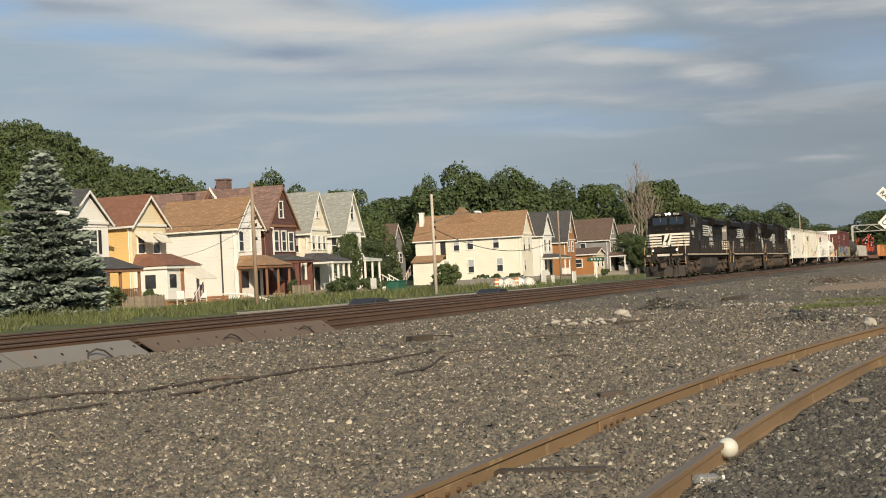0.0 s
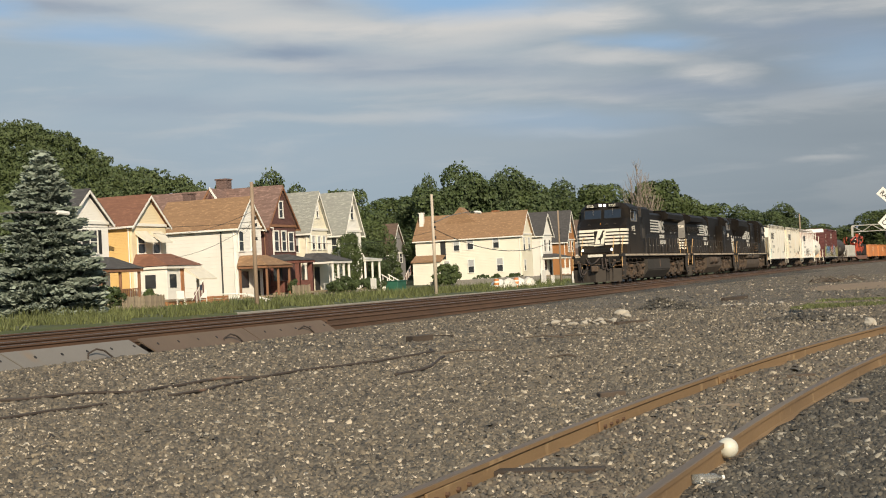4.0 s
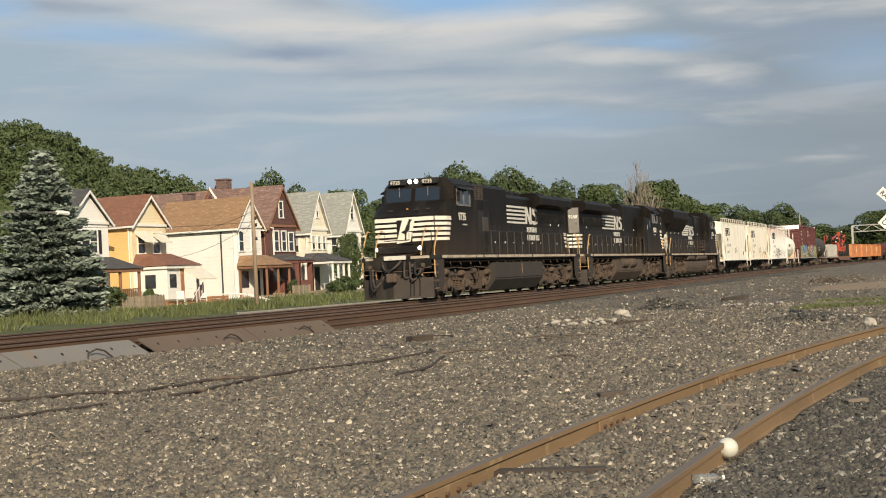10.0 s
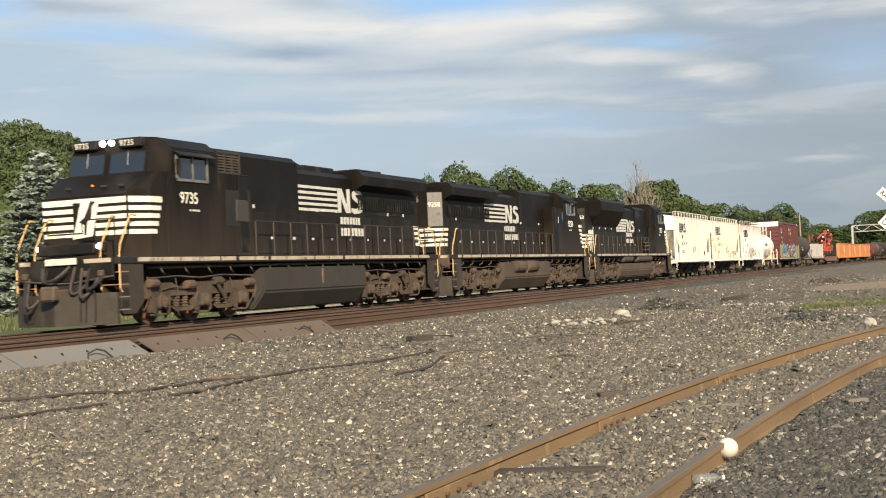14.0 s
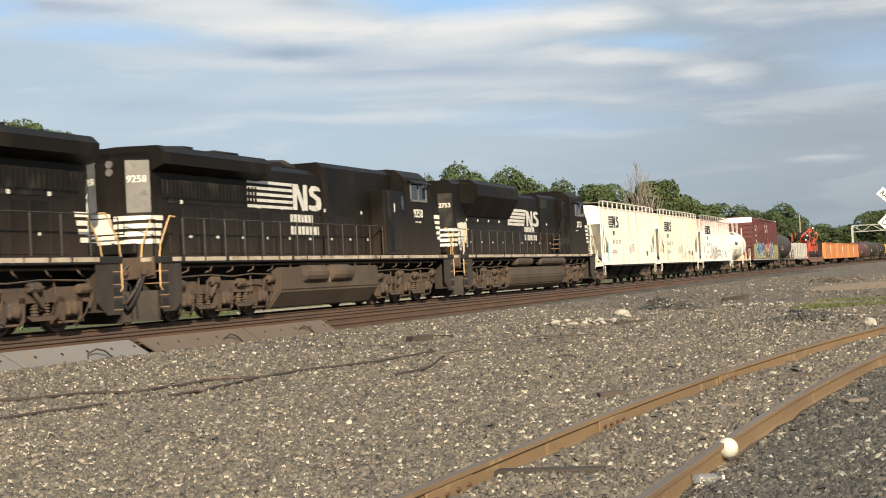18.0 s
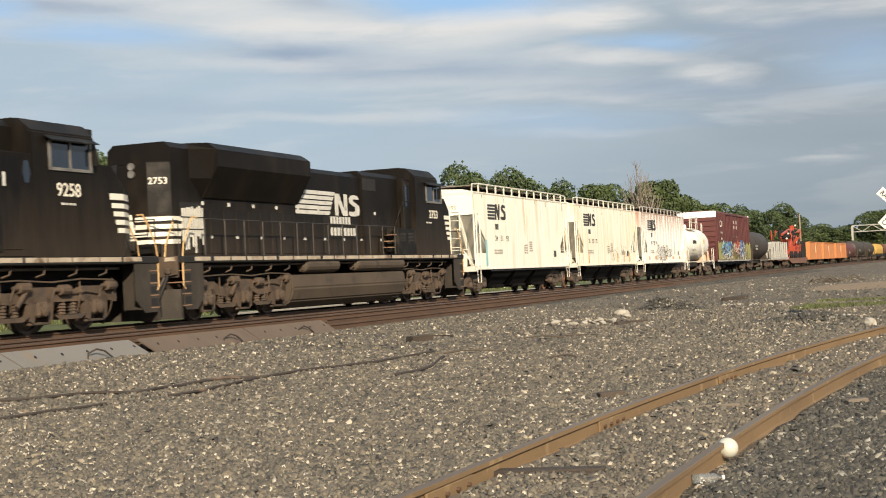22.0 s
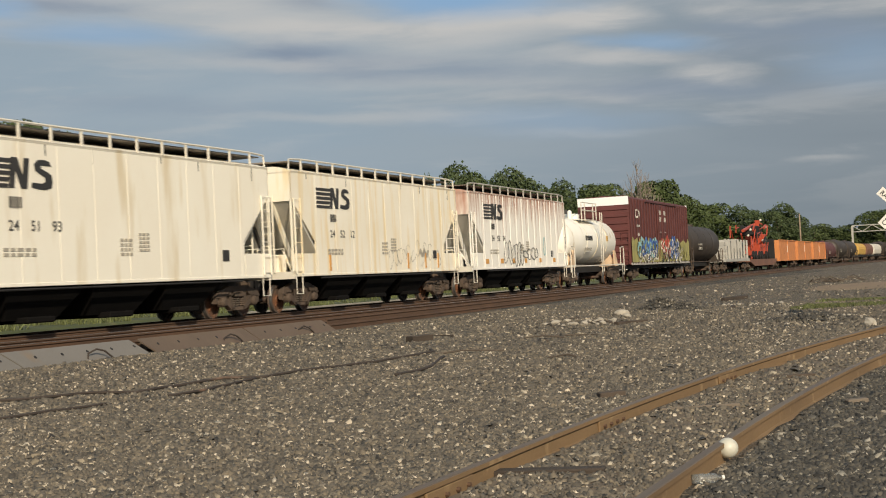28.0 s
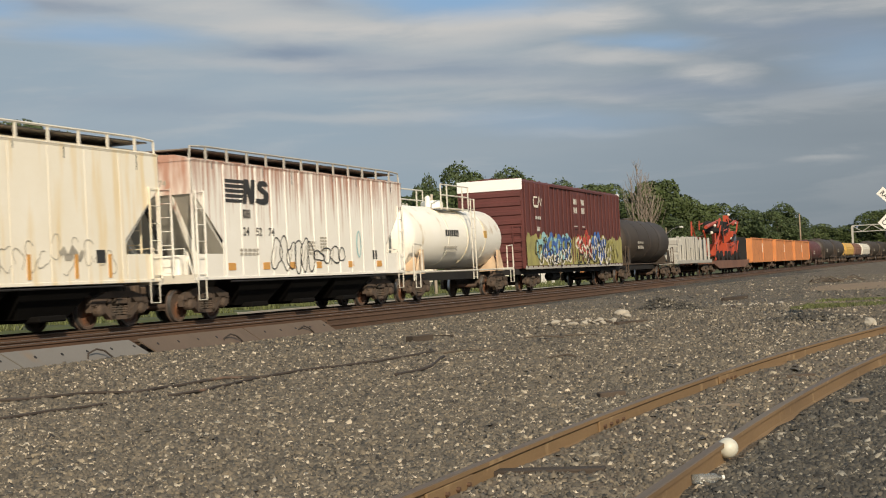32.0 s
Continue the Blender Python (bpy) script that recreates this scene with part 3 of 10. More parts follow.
def wheelset_mesh(r):
    bm = BM()
    for sg in (-1, 1):
        o = 0.72 * sg
        prof = [(0.0, o + sg * 0.05), (0.11, o + sg * 0.09), (0.13, o + sg * 0.05), (r * 0.78, o + sg * 0.02), (r * 0.84, o + sg * 0.065), (r * 0.99, o + sg * 0.068), (r, o + sg * 0.04), (r + 0.004, o - sg * 0.03), (r + 0.028, o - sg * 0.045), (r + 0.026, o - sg * 0.07), (r * 0.8, o - sg * 0.07), (r * 0.78, o - sg * 0.03), (0.12, o - sg * 0.05), (0.0, o - sg * 0.05)]
        k0 = len(bm.faces)
        turned(bm, prof, "x", 24)
        bm.faces.ensure_lookup_table()
        for f in bm.faces[k0:]:
            c = f.calc_center_median()
            rr = math.hypot(c.y, c.z)
            if rr > r * 0.965 and abs(c.x) > 0.69:
                f.material_index = 1
        # lightening lugs show that the wheel turns
        for a in range(3):
            an = a * 2.094
            box(bm, o + sg * 0.02, o + sg * 0.05, math.cos(an) * r * 0.5 - 0.04, math.cos(an) * r * 0.5 + 0.04, math.sin(an) * r * 0.5 - 0.04, math.sin(an) * r * 0.5 + 0.04, bev=0.01)
    turned(bm, [(0.075, -0.72), (0.075, 0.72)], "x", 10)
    return bm


PROTO = {}


def add_wheels(tr, ys, r, rolls):
    for y in ys:
        if r not in PROTO:
            w = part("wheelset", wheelset_mesh(r), [M_WHEEL, M_TREAD], tr, loc=(0, y, r))
            PROTO[r] = w
        else:
            w = again(PROTO[r], tr, loc=(0, y, r))
        WHEELS.append((w, r, rolls, y))


def loco_truck(parent, y, rolls, style):
    """A three-axle power truck: an open cast frame with pedestals round each axle box, springs, brake gear and pipes."""
    bm = BM()
    box(bm, -0.9, 0.9, -0.35, 0.35, 0.55, 0.85, bev=0.05)
    tr = part("truck", bm, M_GRIME, parent, "dust-caked three-axle truck", loc=(0, y, 0))
    axles = (-2.07, 0.0, 2.07)
    for sg in (-1, 1):
        x0, x1 = sg * 1.0, sg * 1.18
        # top rail of the frame, dipping between the axles, with pedestal legs astride each axle
        top = [(-2.9, 0.98), (-2.5, 1.04), (-1.55, 1.04), (-1.3, 0.94), (-0.75, 0.94), (-0.5, 1.04), (0.5, 1.04), (0.75, 0.94), (1.3, 0.94), (1.55, 1.04), (2.5, 1.04), (2.9, 0.98)]
        if style:
            top = [(-2.8, 0.86), (-2.5, 1.02), (-1.7, 1.02), (-1.2, 0.84), (-0.8, 0.84), (-0.45, 1.06), (0.45, 1.06), (0.8, 0.84), (1.2, 0.84), (1.7, 1.02), (2.5, 1.02), (2.8, 0.86)]
        under = [(u, v - (0.34 if abs(abs(u) - 1.05) > 0.4 else 0.24)) for u, v in reversed(top)]
        part("side_frame", prism(BM(), top + under, "x", x0, x1), M_GRIME, tr)
        for ya in axles:
            for q in (-1, 1):
                part("pedestal", prism(BM(), [(ya + q * 0.24, 0.82), (ya + q * 0.46, 0.82), (ya + q * 0.40, 0.30), (ya + q * 0.27, 0.24), (ya + q * 0.22, 0.34)], "x", x0, x1), M_GRIME, tr)
            part("pedestal_tie", box(BM(), sg * 1.04, sg * 1.15, ya - 0.36, ya + 0.36, 0.21, 0.27, bev=0.01), M_GRIME, tr)
            jb = BM()
            box(jb, sg * 1.10, sg * 1.26, ya - 0.19, ya + 0.19, 0.38, 0.72, bev=0.05)
            turned(jb, [(0.15, sg * 1.25), (0.15, sg * 1.31), (0.10, sg * 1.34), (0.05, sg * 1.36), (0.0, sg * 1.36)], "x", 14, at=(0, ya, 0.54))
            ab = part("axle_box", jb, M_GRIME, tr)
            for k in range(3):
                an = 0.5 + k * 2.1
                part("bolt", turned(BM(), [(0.022, sg * 1.31), (0.022, sg * 1.35), (0.0, sg * 1.35)], "x", 6, at=(0, ya + 0.10 * math.cos(an), 0.54 + 0.10 * math.sin(an))), M_GRIME, ab)
            # brake shoe and hanger on each side of the wheel
            for q in (-1, 1):
                b = prism(BM(), [(ya + q * 0.54, 0.36), (ya + q * 0.62, 0.34), (ya + q * 0.66, 0.66), (ya + q * 0.56, 0.68)], "x", sg * 0.80, sg * 0.98)
                tube(b, [(sg * 0.95, ya + q * 0.62, 0.6), (sg * 0.97, ya + q * 0.7, 0.98)], 0.028, 5)
                part("brake_shoe", b, M_GRIME, tr)
        for ya in (-1.04, 1.04):
            for yo in (-0.2, 0.2):
                pr = []
                for c in range(5):
                    pr += [(0.07, 0.40 + c * 0.07), (0.10, 0.415 + c * 0.07), (0.10, 0.44 + c * 0.07), (0.07, 0.455 + c * 0.07)]
                part("spring", turned(BM(), pr, "z", 8, at=(sg * 1.1, ya + yo, 0)), M_GRIME, tr)
            part("spring_seat", prism(BM(), [(ya - 0.62, 0.42), (ya - 0.40, 0.30), (ya + 0.40, 0.30), (ya + 0.62, 0.42), (ya + 0.36, 0.40), (ya - 0.36, 0.40)], "x", sg * 1.0, sg * 1.2), M_GRIME, tr)
        for ya, tilt in ((-2.5, 0.1), (-0.72, -0.12), (0.72, 0.12), (2.5, -0.1)):
            bc = BM()
            turned(bc, [(0.0, ya - 0.26), (0.10, ya - 0.25), (0.12, ya - 0.2), (0.12, ya + 0.12), (0.06, ya + 0.14), (0.04, ya + 0.3), (0.0, ya + 0.3)], "y", 10, at=(sg * 1.24, 0, 1.0 + tilt * 0.3))
            tube(bc, [(sg * 1.24, ya + 0.28, 1.0), (sg * 1.22, ya + 0.36, 0.78), (sg * 1.16, ya + 0.3, 0.52)], 0.028, 5)
            part("brake_cylinder", bc, M_GRIME, tr)
        # damper strut, brake and sand pipes
        part("damper", tube(BM(), [(sg * 1.25, 0.45, 1.12), (sg * 1.27, 0.95, 0.62)], 0.055, 8), M_GRIME, tr)
        pp = BM()
        tube(pp, [(sg * 1.25, -2.7, 1.16), (sg * 1.25, -1.4, 1.2), (sg * 1.27, -0.3, 1.14), (sg * 1.25, 0.9, 1.2), (sg * 1.25, 2.6, 1.16)], 0.022, 5)
        tube(pp, [(sg * 1.21, -2.2, 0.84), (sg * 1.24, -1.6, 0.92), (sg * 1.24, -0.7, 0.86)], 0.018, 5)
        for ya in (-2.72, -1.42, 1.42, 2.72):
            tube(pp, [(sg * 1.2, ya, 1.2), (sg * 1.24, ya + 0.05, 0.8), (sg * 1.12, ya + 0.02, 0.45), (sg * 0.86, ya - 0.04, 0.12)], 0.02, 5)
        part("brake_pipe", pp, M_GRIME, tr)
    add_wheels(tr, axles, 0.533, rolls)
    return tr


def pennant(parent, sg, x, y, z, w, h, fill, dark, slanted):
    """The railway's mark as plain shapes: tapering bars that run into two slanted blocks. y runs along the reading direction."""
    d = sg
    mark = None
    n = 5
    bw = w * 0.58
    hh = h / (2 * n - 1)
    for i in range(n):
        zz = z + h - (2 * i + 1) * hh
        bm = BM()
        cut = 0.10 * i if slanted else 0.0
        prism(bm, [(y, zz), (y + d * (bw - cut), zz), (y + d * (bw - cut + 0.05), zz + hh), (y, zz + hh)] if not slanted else [(y, zz), (y + d * (bw - cut), zz), (y + d * (bw - cut + 0.10), zz + hh * 1.5), (y, zz + hh * 1.5)], "x", sg * x, sg * (x + 0.006))
        part("mark_bar", bm, fill, parent)
    a = y + d * bw
    q = w - bw
    for y0, y1, zz0, zz1 in ((0.03, 0.14, 0, 1), (0.38, 0.49, 0, 1)):
        bm = prism(BM(), [(a + d * q * y0, z), (a + d * q * (y0 + 0.13), z), (a + d * q * (y1 + 0.02), z + h), (a + d * q * (y1 - 0.11), z + h)], "x", sg * x, sg * (x + 0.006))
        part("mark_block", bm, fill, parent)
    bm = prism(BM(), [(a + d * q * 0.05, z + h), (a + d * q * 0.20, z + h), (a + d * q * 0.46, z), (a + d * q * 0.33, z)], "x", sg * x, sg * (x + 0.0065))
    part("mark_block", bm, fill, parent)
    # rounded hook block
    pts = [(0.98, 0.80), (0.93, 0.95), (0.80, 1.0), (0.66, 0.97), (0.58, 0.82), (0.60, 0.62), (0.70, 0.52), (0.82, 0.42), (0.82, 0.26), (0.74, 0.20), (0.56, 0.22), (0.55, 0.06), (0.68, 0.0), (0.84, 0.0), (0.97, 0.08), (1.0, 0.30), (0.98, 0.50), (0.88, 0.60), (0.74, 0.70), (0.74, 0.80)]
    bm = prism(BM(), [(a + d * q * u, z + h * v) for u, v in pts], "x", sg * x, sg * (x + 0.006))
    part("mark_block", bm, fill, parent)


def bars_text(parent, sg, x, y, z, w, rows, rh, fill, name="lettering_bar", gaps=7):
    """Words too small or too branded to letter: short plain bars in rows."""
    rg = random.Random(int(abs(y) * 100 + z * 10))
    for r in range(rows):
        bm = BM()
        u = 0.0
        while u < w:
            b = rg.uniform(0.6, 1.0) * w / gaps
            zz = z - r * rh * 1.6
            prism(bm, [(y + sg * u, zz), (y + sg * min(u + b, w), zz), (y + sg * min(u + b, w), zz + rh), (y + sg * u, zz + rh)], "x", sg * x, sg * (x + 0.005))
            u += b + w / gaps * 0.28
        part(name, bm, fill, parent)


def stepwell(parent, y, end, sg):
    """Corner steps under the platform's end: cheek plates, dark blocks for their shaded foot openings, treads between
    them.
    """
    bm = BM()
    y0, y1 = (y, y + 0.75) if end < 0 else (y - 0.75, y)
    yo, yi = (y0, y1) if end < 0 else (y1, y0)
    d = 1 if end < 0 else -1
    prism(bm, [(yo, 1.6), (yo, 0.42), (yo + d * 0.10, 0.32), (yo + d * 0.62, 0.32), (yi + d * 0.25, 0.62), (yi + d * 0.25, 1.6)], "x", sg * 1.44, sg * 1.47)
    box(bm, sg * 0.95, sg * 0.98, y0, y1, 0.38, 1.6)
    box(bm, sg * 0.95, sg * 1.46, yi - 0.015, yi + 0.015, 0.40, 1.6)
    w = part("stepwell", bm, M_PLOW, parent)
    for k in range(4):
        part("step", box(BM(), sg * 0.97, sg * 1.48, yo + d * 0.0, yo + d * 0.36, 0.42 + k * 0.3, 0.45 + k * 0.3, bev=0.006), M_STEP, w)
    # dark blocks on the uncut cheek paint in the shade of the openings
    for k in range(3):
        part("foot_opening", box(BM(), sg * 1.44, sg * 1.475, yo + d * 0.04, yo + d * 0.34, 0.48 + k * 0.3, 0.66 + k * 0.3), M_DARK, w)
    return w


def handrail(parent, sg, y0, y1, n, x=1.46, z0=1.72, z1=2.68):
    bm = tube(BM(), [(sg * x, y0, z1), (sg * x, y1, z1)], 0.02, 6)
    hr = part("handrail", bm, M_RAILB, parent)
    first = None
    for i in range(n):
        y = y0 + (y1 - y0) * (i + 0.02) / (n - 0.96)
        if first is None:
            b = tube(BM(), [(0, 0, 0), (0, 0, z1 - z0)], 0.024, 6)
            first = part("stanchion", b, M_RAILB, hr, loc=(sg * x, y, z0))
        else:
            again(first, hr, loc=(sg * x, y, z0))
    return hr


def end_rails(parent, y, end, mt):
    """Bent rails at the corner steps and across the platform's end."""
    for sg in (-1, 1):
        for k, (xa, xb) in enumerate(((1.46, 1.47), (0.9, 0.94))):
            d = end
            bm = tube(BM(), [(sg * xa, y - d * 0.85, 2.70), (sg * xa, y - d * 0.62, 2.72), (sg * xb, y - d * 0.50, 2.60), (sg * xb, y - d * 0.10, 2.0), (sg * xb, y - d * 0.04, 1.7), (sg * xb, y - d * 0.03, 0.95), (sg * xb, y - d * 0.12, 0.86)], 0.022, 6)
            part("corner_rail", bm, mt, parent, "yellow-ended bent grab rail")


def number_text(parent, text, size, m, mt, name="road_number"):
    return letters(name, text, size, mt, parent, m, depth=0.004, squeeze=1.08)


def diesel(num, style, rolls, lead):
    """A six-axle wide-cab diesel, cab end at y = 0, 20.6 m over the platforms. style 0: flared radiator box; 1: long wedge radiators."""
    root = thing("locomotive", pose(0, 0, 0), "black six-axle diesel locomotive with white stripes and road number " + num, "locomotive", "diesel locomotives on the train")
    O = (0, -10.3, 0)
    P = lambda n, bm, mt, lab="", par=None, sm=False: part(n, bm, mt, par or root, lab, smooth=sm, loc=O if par is None else None)
    bm = BM()
    box(bm, -1.5, 1.5, -0.6, 20.6, 1.52, 1.70, bev=0.02)
    box(bm, -0.5, 0.5, -0.5, 20.5, 1.0, 1.52)
    P("underframe", bm, M_DARK)
    # white sill dashes along the walkway edge
    for sg in (-1, 1):
        y = 0.2
        while y < 19.6:
            w = random.uniform(0.7, 1.05)
            P("sill_stripe", box(BM(), sg * 1.498, sg * 1.512, y, min(y + w, 20.0), 1.575, 1.680), M_SILL)
            y += w + random.choice((0.05, 0.10, 0.10, 0.2))
    # nose
    bm = BM()
    plan = [(-1.49, 2.0), (-1.49, 0.85), (-1.22, 0.22), (1.22, 0.22), (1.49, 0.85), (1.49, 2.0)]
    brow = [(-1.49, 2.0), (-1.49, 1.30), (-1.22, 1.22), (1.22, 1.22), (1.49, 1.30), (1.49, 2.0)]
    A = [bm.verts.new((x, y, 1.70)) for x, y in plan]
    B = [bm.verts.new((x, y, 3.24 if y < 0.5 else 3.42 if y < 1 else 3.80)) for x, y in plan]
    n = len(plan)
    for i in range(n):
        bm.faces.new((A[i], A[(i + 1) % n], B[(i + 1) % n], B[i]))
    C = [bm.verts.new((x, y, 3.84)) for x, y in brow]
    for i in (1, 2, 3):
        bm.faces.new((B[i], B[i + 1], C[i + 1], C[i]))
    bm.faces.new((B[0], B[1], C[1], C[0])); bm.faces.new((B[4], B[5], C[5], C[4])); bm.faces.new((B[5], B[0], C[0], C[5]))
    bm.faces.new(C); bm.faces.new(A[::-1])
    bmesh.ops.recalc_face_normals(bm, faces=bm.faces[:])
    bmesh.ops.bevel(bm, geom=[e for e in bm.edges if all(v.co.z > 3 for v in e.verts) and all(v.co.y < 1.9 for v in e.verts)], offset=0.03, segments=2, affect="EDGES")
    nose = P("nose", bm, M_BLACK)
    P("nose_door", box(BM(), -0.32, 0.32, 0.195, 0.23, 1.8, 3.1, bev=0.015), M_BLACK2, "", None)
    P("class_light", box(BM(), -0.03, 0.03, 0.60, 0.66, 3.50, 3.56, bev=0.01), M_AMBER)
    for k, (xh, zh) in enumerate(((0.3, 3.46), (0.8, 3.46), (-0.75, 3.46))):
        P("hood_latch", box(BM(), xh, xh + 0.16, 0.52, 0.58, zh, zh + 0.06, bev=0.01), M_RAILB)
    # nose stripes wrap the corner
    for i in range(5):
        z = 2.26 + i * 0.195
        e = 1.12 + 0.07 * i
        h = 0.115 if i < 4 else 0.15
        P("nose_stripe", box(BM(), -1.21, 1.21, 0.208, 0.222, z, z + h), M_STRIPE)
        for sg in (-1, 1):
            b = BM()
            o = 0.012
            pts = [(sg * 1.215, 0.212), (sg * (1.49 + o), 0.85 - 0.004), (sg * (1.49 + o), e), (sg * 1.488, e), (sg * 1.48, 0.85), (sg * 1.21, 0.222)]
            prism(b, pts, "z", z, z + h)
            P("nose_stripe", b, M_STRIPE)
    P("nose_emblem", prism(BM(), [(-0.34, 2.2), (0.24, 2.26), (0.46, 3.18), (-0.05, 3.18)], "y", 0.190, 0.206), M_STRIPE, "white slanted emblem field")
    P("nose_emblem_figure", prism(BM(), [(0.0, 2.3), (0.06, 2.3), (0.1, 2.6), (0.22, 2.72), (0.26, 3.0), (0.36, 3.1), (0.22, 3.12), (0.12, 2.92), (0.02, 2.72), (-0.14, 2.62), (0.02, 2.55)], "y", 0.184, 0.190), M_BLACK2)
    # cab
    bm = BM()
    rings = []
    for z, W, c, y in ((1.70, 1.5, 1.16, 1.15), (3.5, 1.5, 1.16, 1.15), (4.46 + 0.10 * style, 1.5, 1.12, 1.438), (4.76 + 0.12 * style, 1.14, 0.92, 1.528)):
        rings.append([bm.verts.new(q) for q in ((-W, 4.3, z), (-W, y + 0.5 * (W - c) / 0.34, z), (-c, y, z), (c, y, z), (W, y + 0.5 * (W - c) / 0.34, z), (W, 4.3, z))])
    for r0, r1 in zip(rings, rings[1:]):
        for k in range(6):
            bm.faces.new((r0[k], r0[(k + 1) % 6], r1[(k + 1) % 6], r1[k]))
    bm.faces.new(rings[0][::-1]); bm.faces.new(rings[-1])
    bmesh.ops.recalc_face_normals(bm, faces=bm.faces[:])
    bmesh.ops.bevel(bm, geom=[e for e in bm.edges if any(v.co.z > 4 for v in e.verts)], offset=0.035, segments=2, affect="EDGES")
    cab = P("cab", bm, M_BLACK)
    yw = lambda z: 1.15 + max(0, z - 3.5) * 0.30
    for x0, x1 in ((-1.10, -0.10), (0.10, 1.10)):
        P("windshield_frame", prism(BM(), [(yw(3.82) - 0.02, 3.82), (yw(4.40) - 0.02, 4.40), (yw(4.40) + 0.03, 4.40), (yw(3.82) + 0.03, 3.82)], "x", x0 - 0.04, x1 + 0.04), M_BLACK2, par=None)
        P("windshield", prism(BM(), [(yw(3.86) - 0.027, 3.86), (yw(4.36) - 0.027, 4.36), (yw(4.36) + 0.02, 4.36), (yw(3.86) + 0.02, 3.86)], "x", x0, x1), M_GLASS)
        xm = (x0 + x1) / 2
        P("wiper", tube(BM(), [(xm, yw(4.42) - 0.05, 4.42), (xm + 0.03, yw(4.05) - 0.05, 4.05)], 0.012, 4), M_ALU)
    for sg in (-1, 1):
        P("number_board", box(BM(), sg * 0.32, sg * 1.02, yw(4.5) - 0.14, yw(4.5) + 0.08, 4.50, 4.74, bev=0.02), M_BLACK2)
        P("number_board_face", box(BM(), sg * 0.36, sg * 0.98, yw(4.5) - 0.147, yw(4.5) - 0.138, 4.53, 4.71), M_DARK)
        letters("board_number", num, 0.21, M_NUMB, root, Matrix.Translation(O) @ on_end((0.39 if sg > 0 else -0.95), yw(4.5) - 0.149, 4.545), squeeze=1.02)
        P("headlight", turned(BM(), [(0.0, yw(4.5) - 0.17), (0.062, yw(4.5) - 0.165), (0.085, yw(4.5) - 0.1)], "y", 14, at=(sg * 0.13, 0, 4.64)), M_LAMP if lead else M_ALU, "lit headlight" if lead else "")
        P("ditch_light", turned(BM(), [(0.0, -0.52), (0.06, -0.515), (0.085, -0.44)], "y", 12, at=(sg * 0.86, 0, 1.98)), M_DITCH if lead else M_ALU, "lit ditch light" if lead else "")
        P("ditch_light_box", box(BM(), sg * 0.74, sg * 0.98, -0.46, -0.28, 1.84, 2.10, bev=0.02), M_BLACK2)
        # side window with bare frame, sunshade, mirror
        fr = BM()
        wo = 0.0 if style == 0 else -0.45
        for a, b, c, d in ((2.1, 3.7, 4.28, 4.34), (2.1, 3.7, 3.62, 3.69), (2.1, 2.18, 3.62, 4.34), (3.62, 3.7, 3.62, 4.34), (2.9, 2.95, 3.62, 4.34)):
            box(fr, sg * 1.49, sg * 1.535, a + wo, b + wo, c, d)
        w = P("cab_window_frame", fr, M_ALU, "bare metal cab window frame")
        P("cab_window_pane", box(BM(), sg * 1.495, sg * 1.508, 2.16 + wo, 3.64 + wo, 3.66, 4.30), M_GLASS)
        P("sunshade", prism(BM(), [(1.50, 4.40), (1.72, 4.28), (1.72, 4.26), (1.50, 4.37)] if sg > 0 else [(-1.50, 4.40), (-1.50, 4.37), (-1.72, 4.26), (-1.72, 4.28)], "y", 2.05 + wo, 3.85 + wo), M_BLACK2)
        P("mirror", box(BM(), sg * 1.53, sg * 1.66, 2.08, 2.12, 3.78, 4.18, bev=0.01), M_BLACK2)
        P("cab_door", box(BM(), sg * 1.295, sg * 1.315, 4.36, 4.9, 2.66, 4.36, bev=0.012), M_BLACK2) if style == 1 else P("cab_door", box(BM(), sg * 1.495, sg * 1.512, 5.35, 5.85, 1.8, 3.9, bev=0.012), M_BLACK2)
        number_text(root, num, 0.42, Matrix.Translation(O) @ side_mat(sg, 1.505, (2.25 if sg > 0 else 3.45) + wo, 3.06), M_STRIPE)
        bars_text(cab, sg, 1.503, 2.7 if sg > 0 else 3.3, 2.86, 0.55, 1, 0.05, M_LOGO, gaps=4)
    P("cooling_unit", box(BM(), -0.8, 0.8, 2.4, 4.0, 4.74 + 0.12 * style, 4.82 + 0.12 * style, bev=0.04), M_BLACK2)
    for sg in (-1, 1):
        P("horn", turned(BM(), [(0.03, 3.1), (0.035, 3.4), (0.07, 3.5)], "y", 8, at=(sg * 0.1, 1.9, 4.78 if style == 0 else 4.56)), M_BLACK2)
    # equipment bay behind the cab
    bm = BM()
    if style == 0:
        box(bm, -1.495, 1.495, 4.3, 6.15, 1.70, 3.95, bev=0.02)
    else:
        box(bm, -1.30, 1.30, 4.3, 4.95, 1.70, 4.46, bev=0.03)
    bay = P("equipment_bay", bm, M_BLACK)
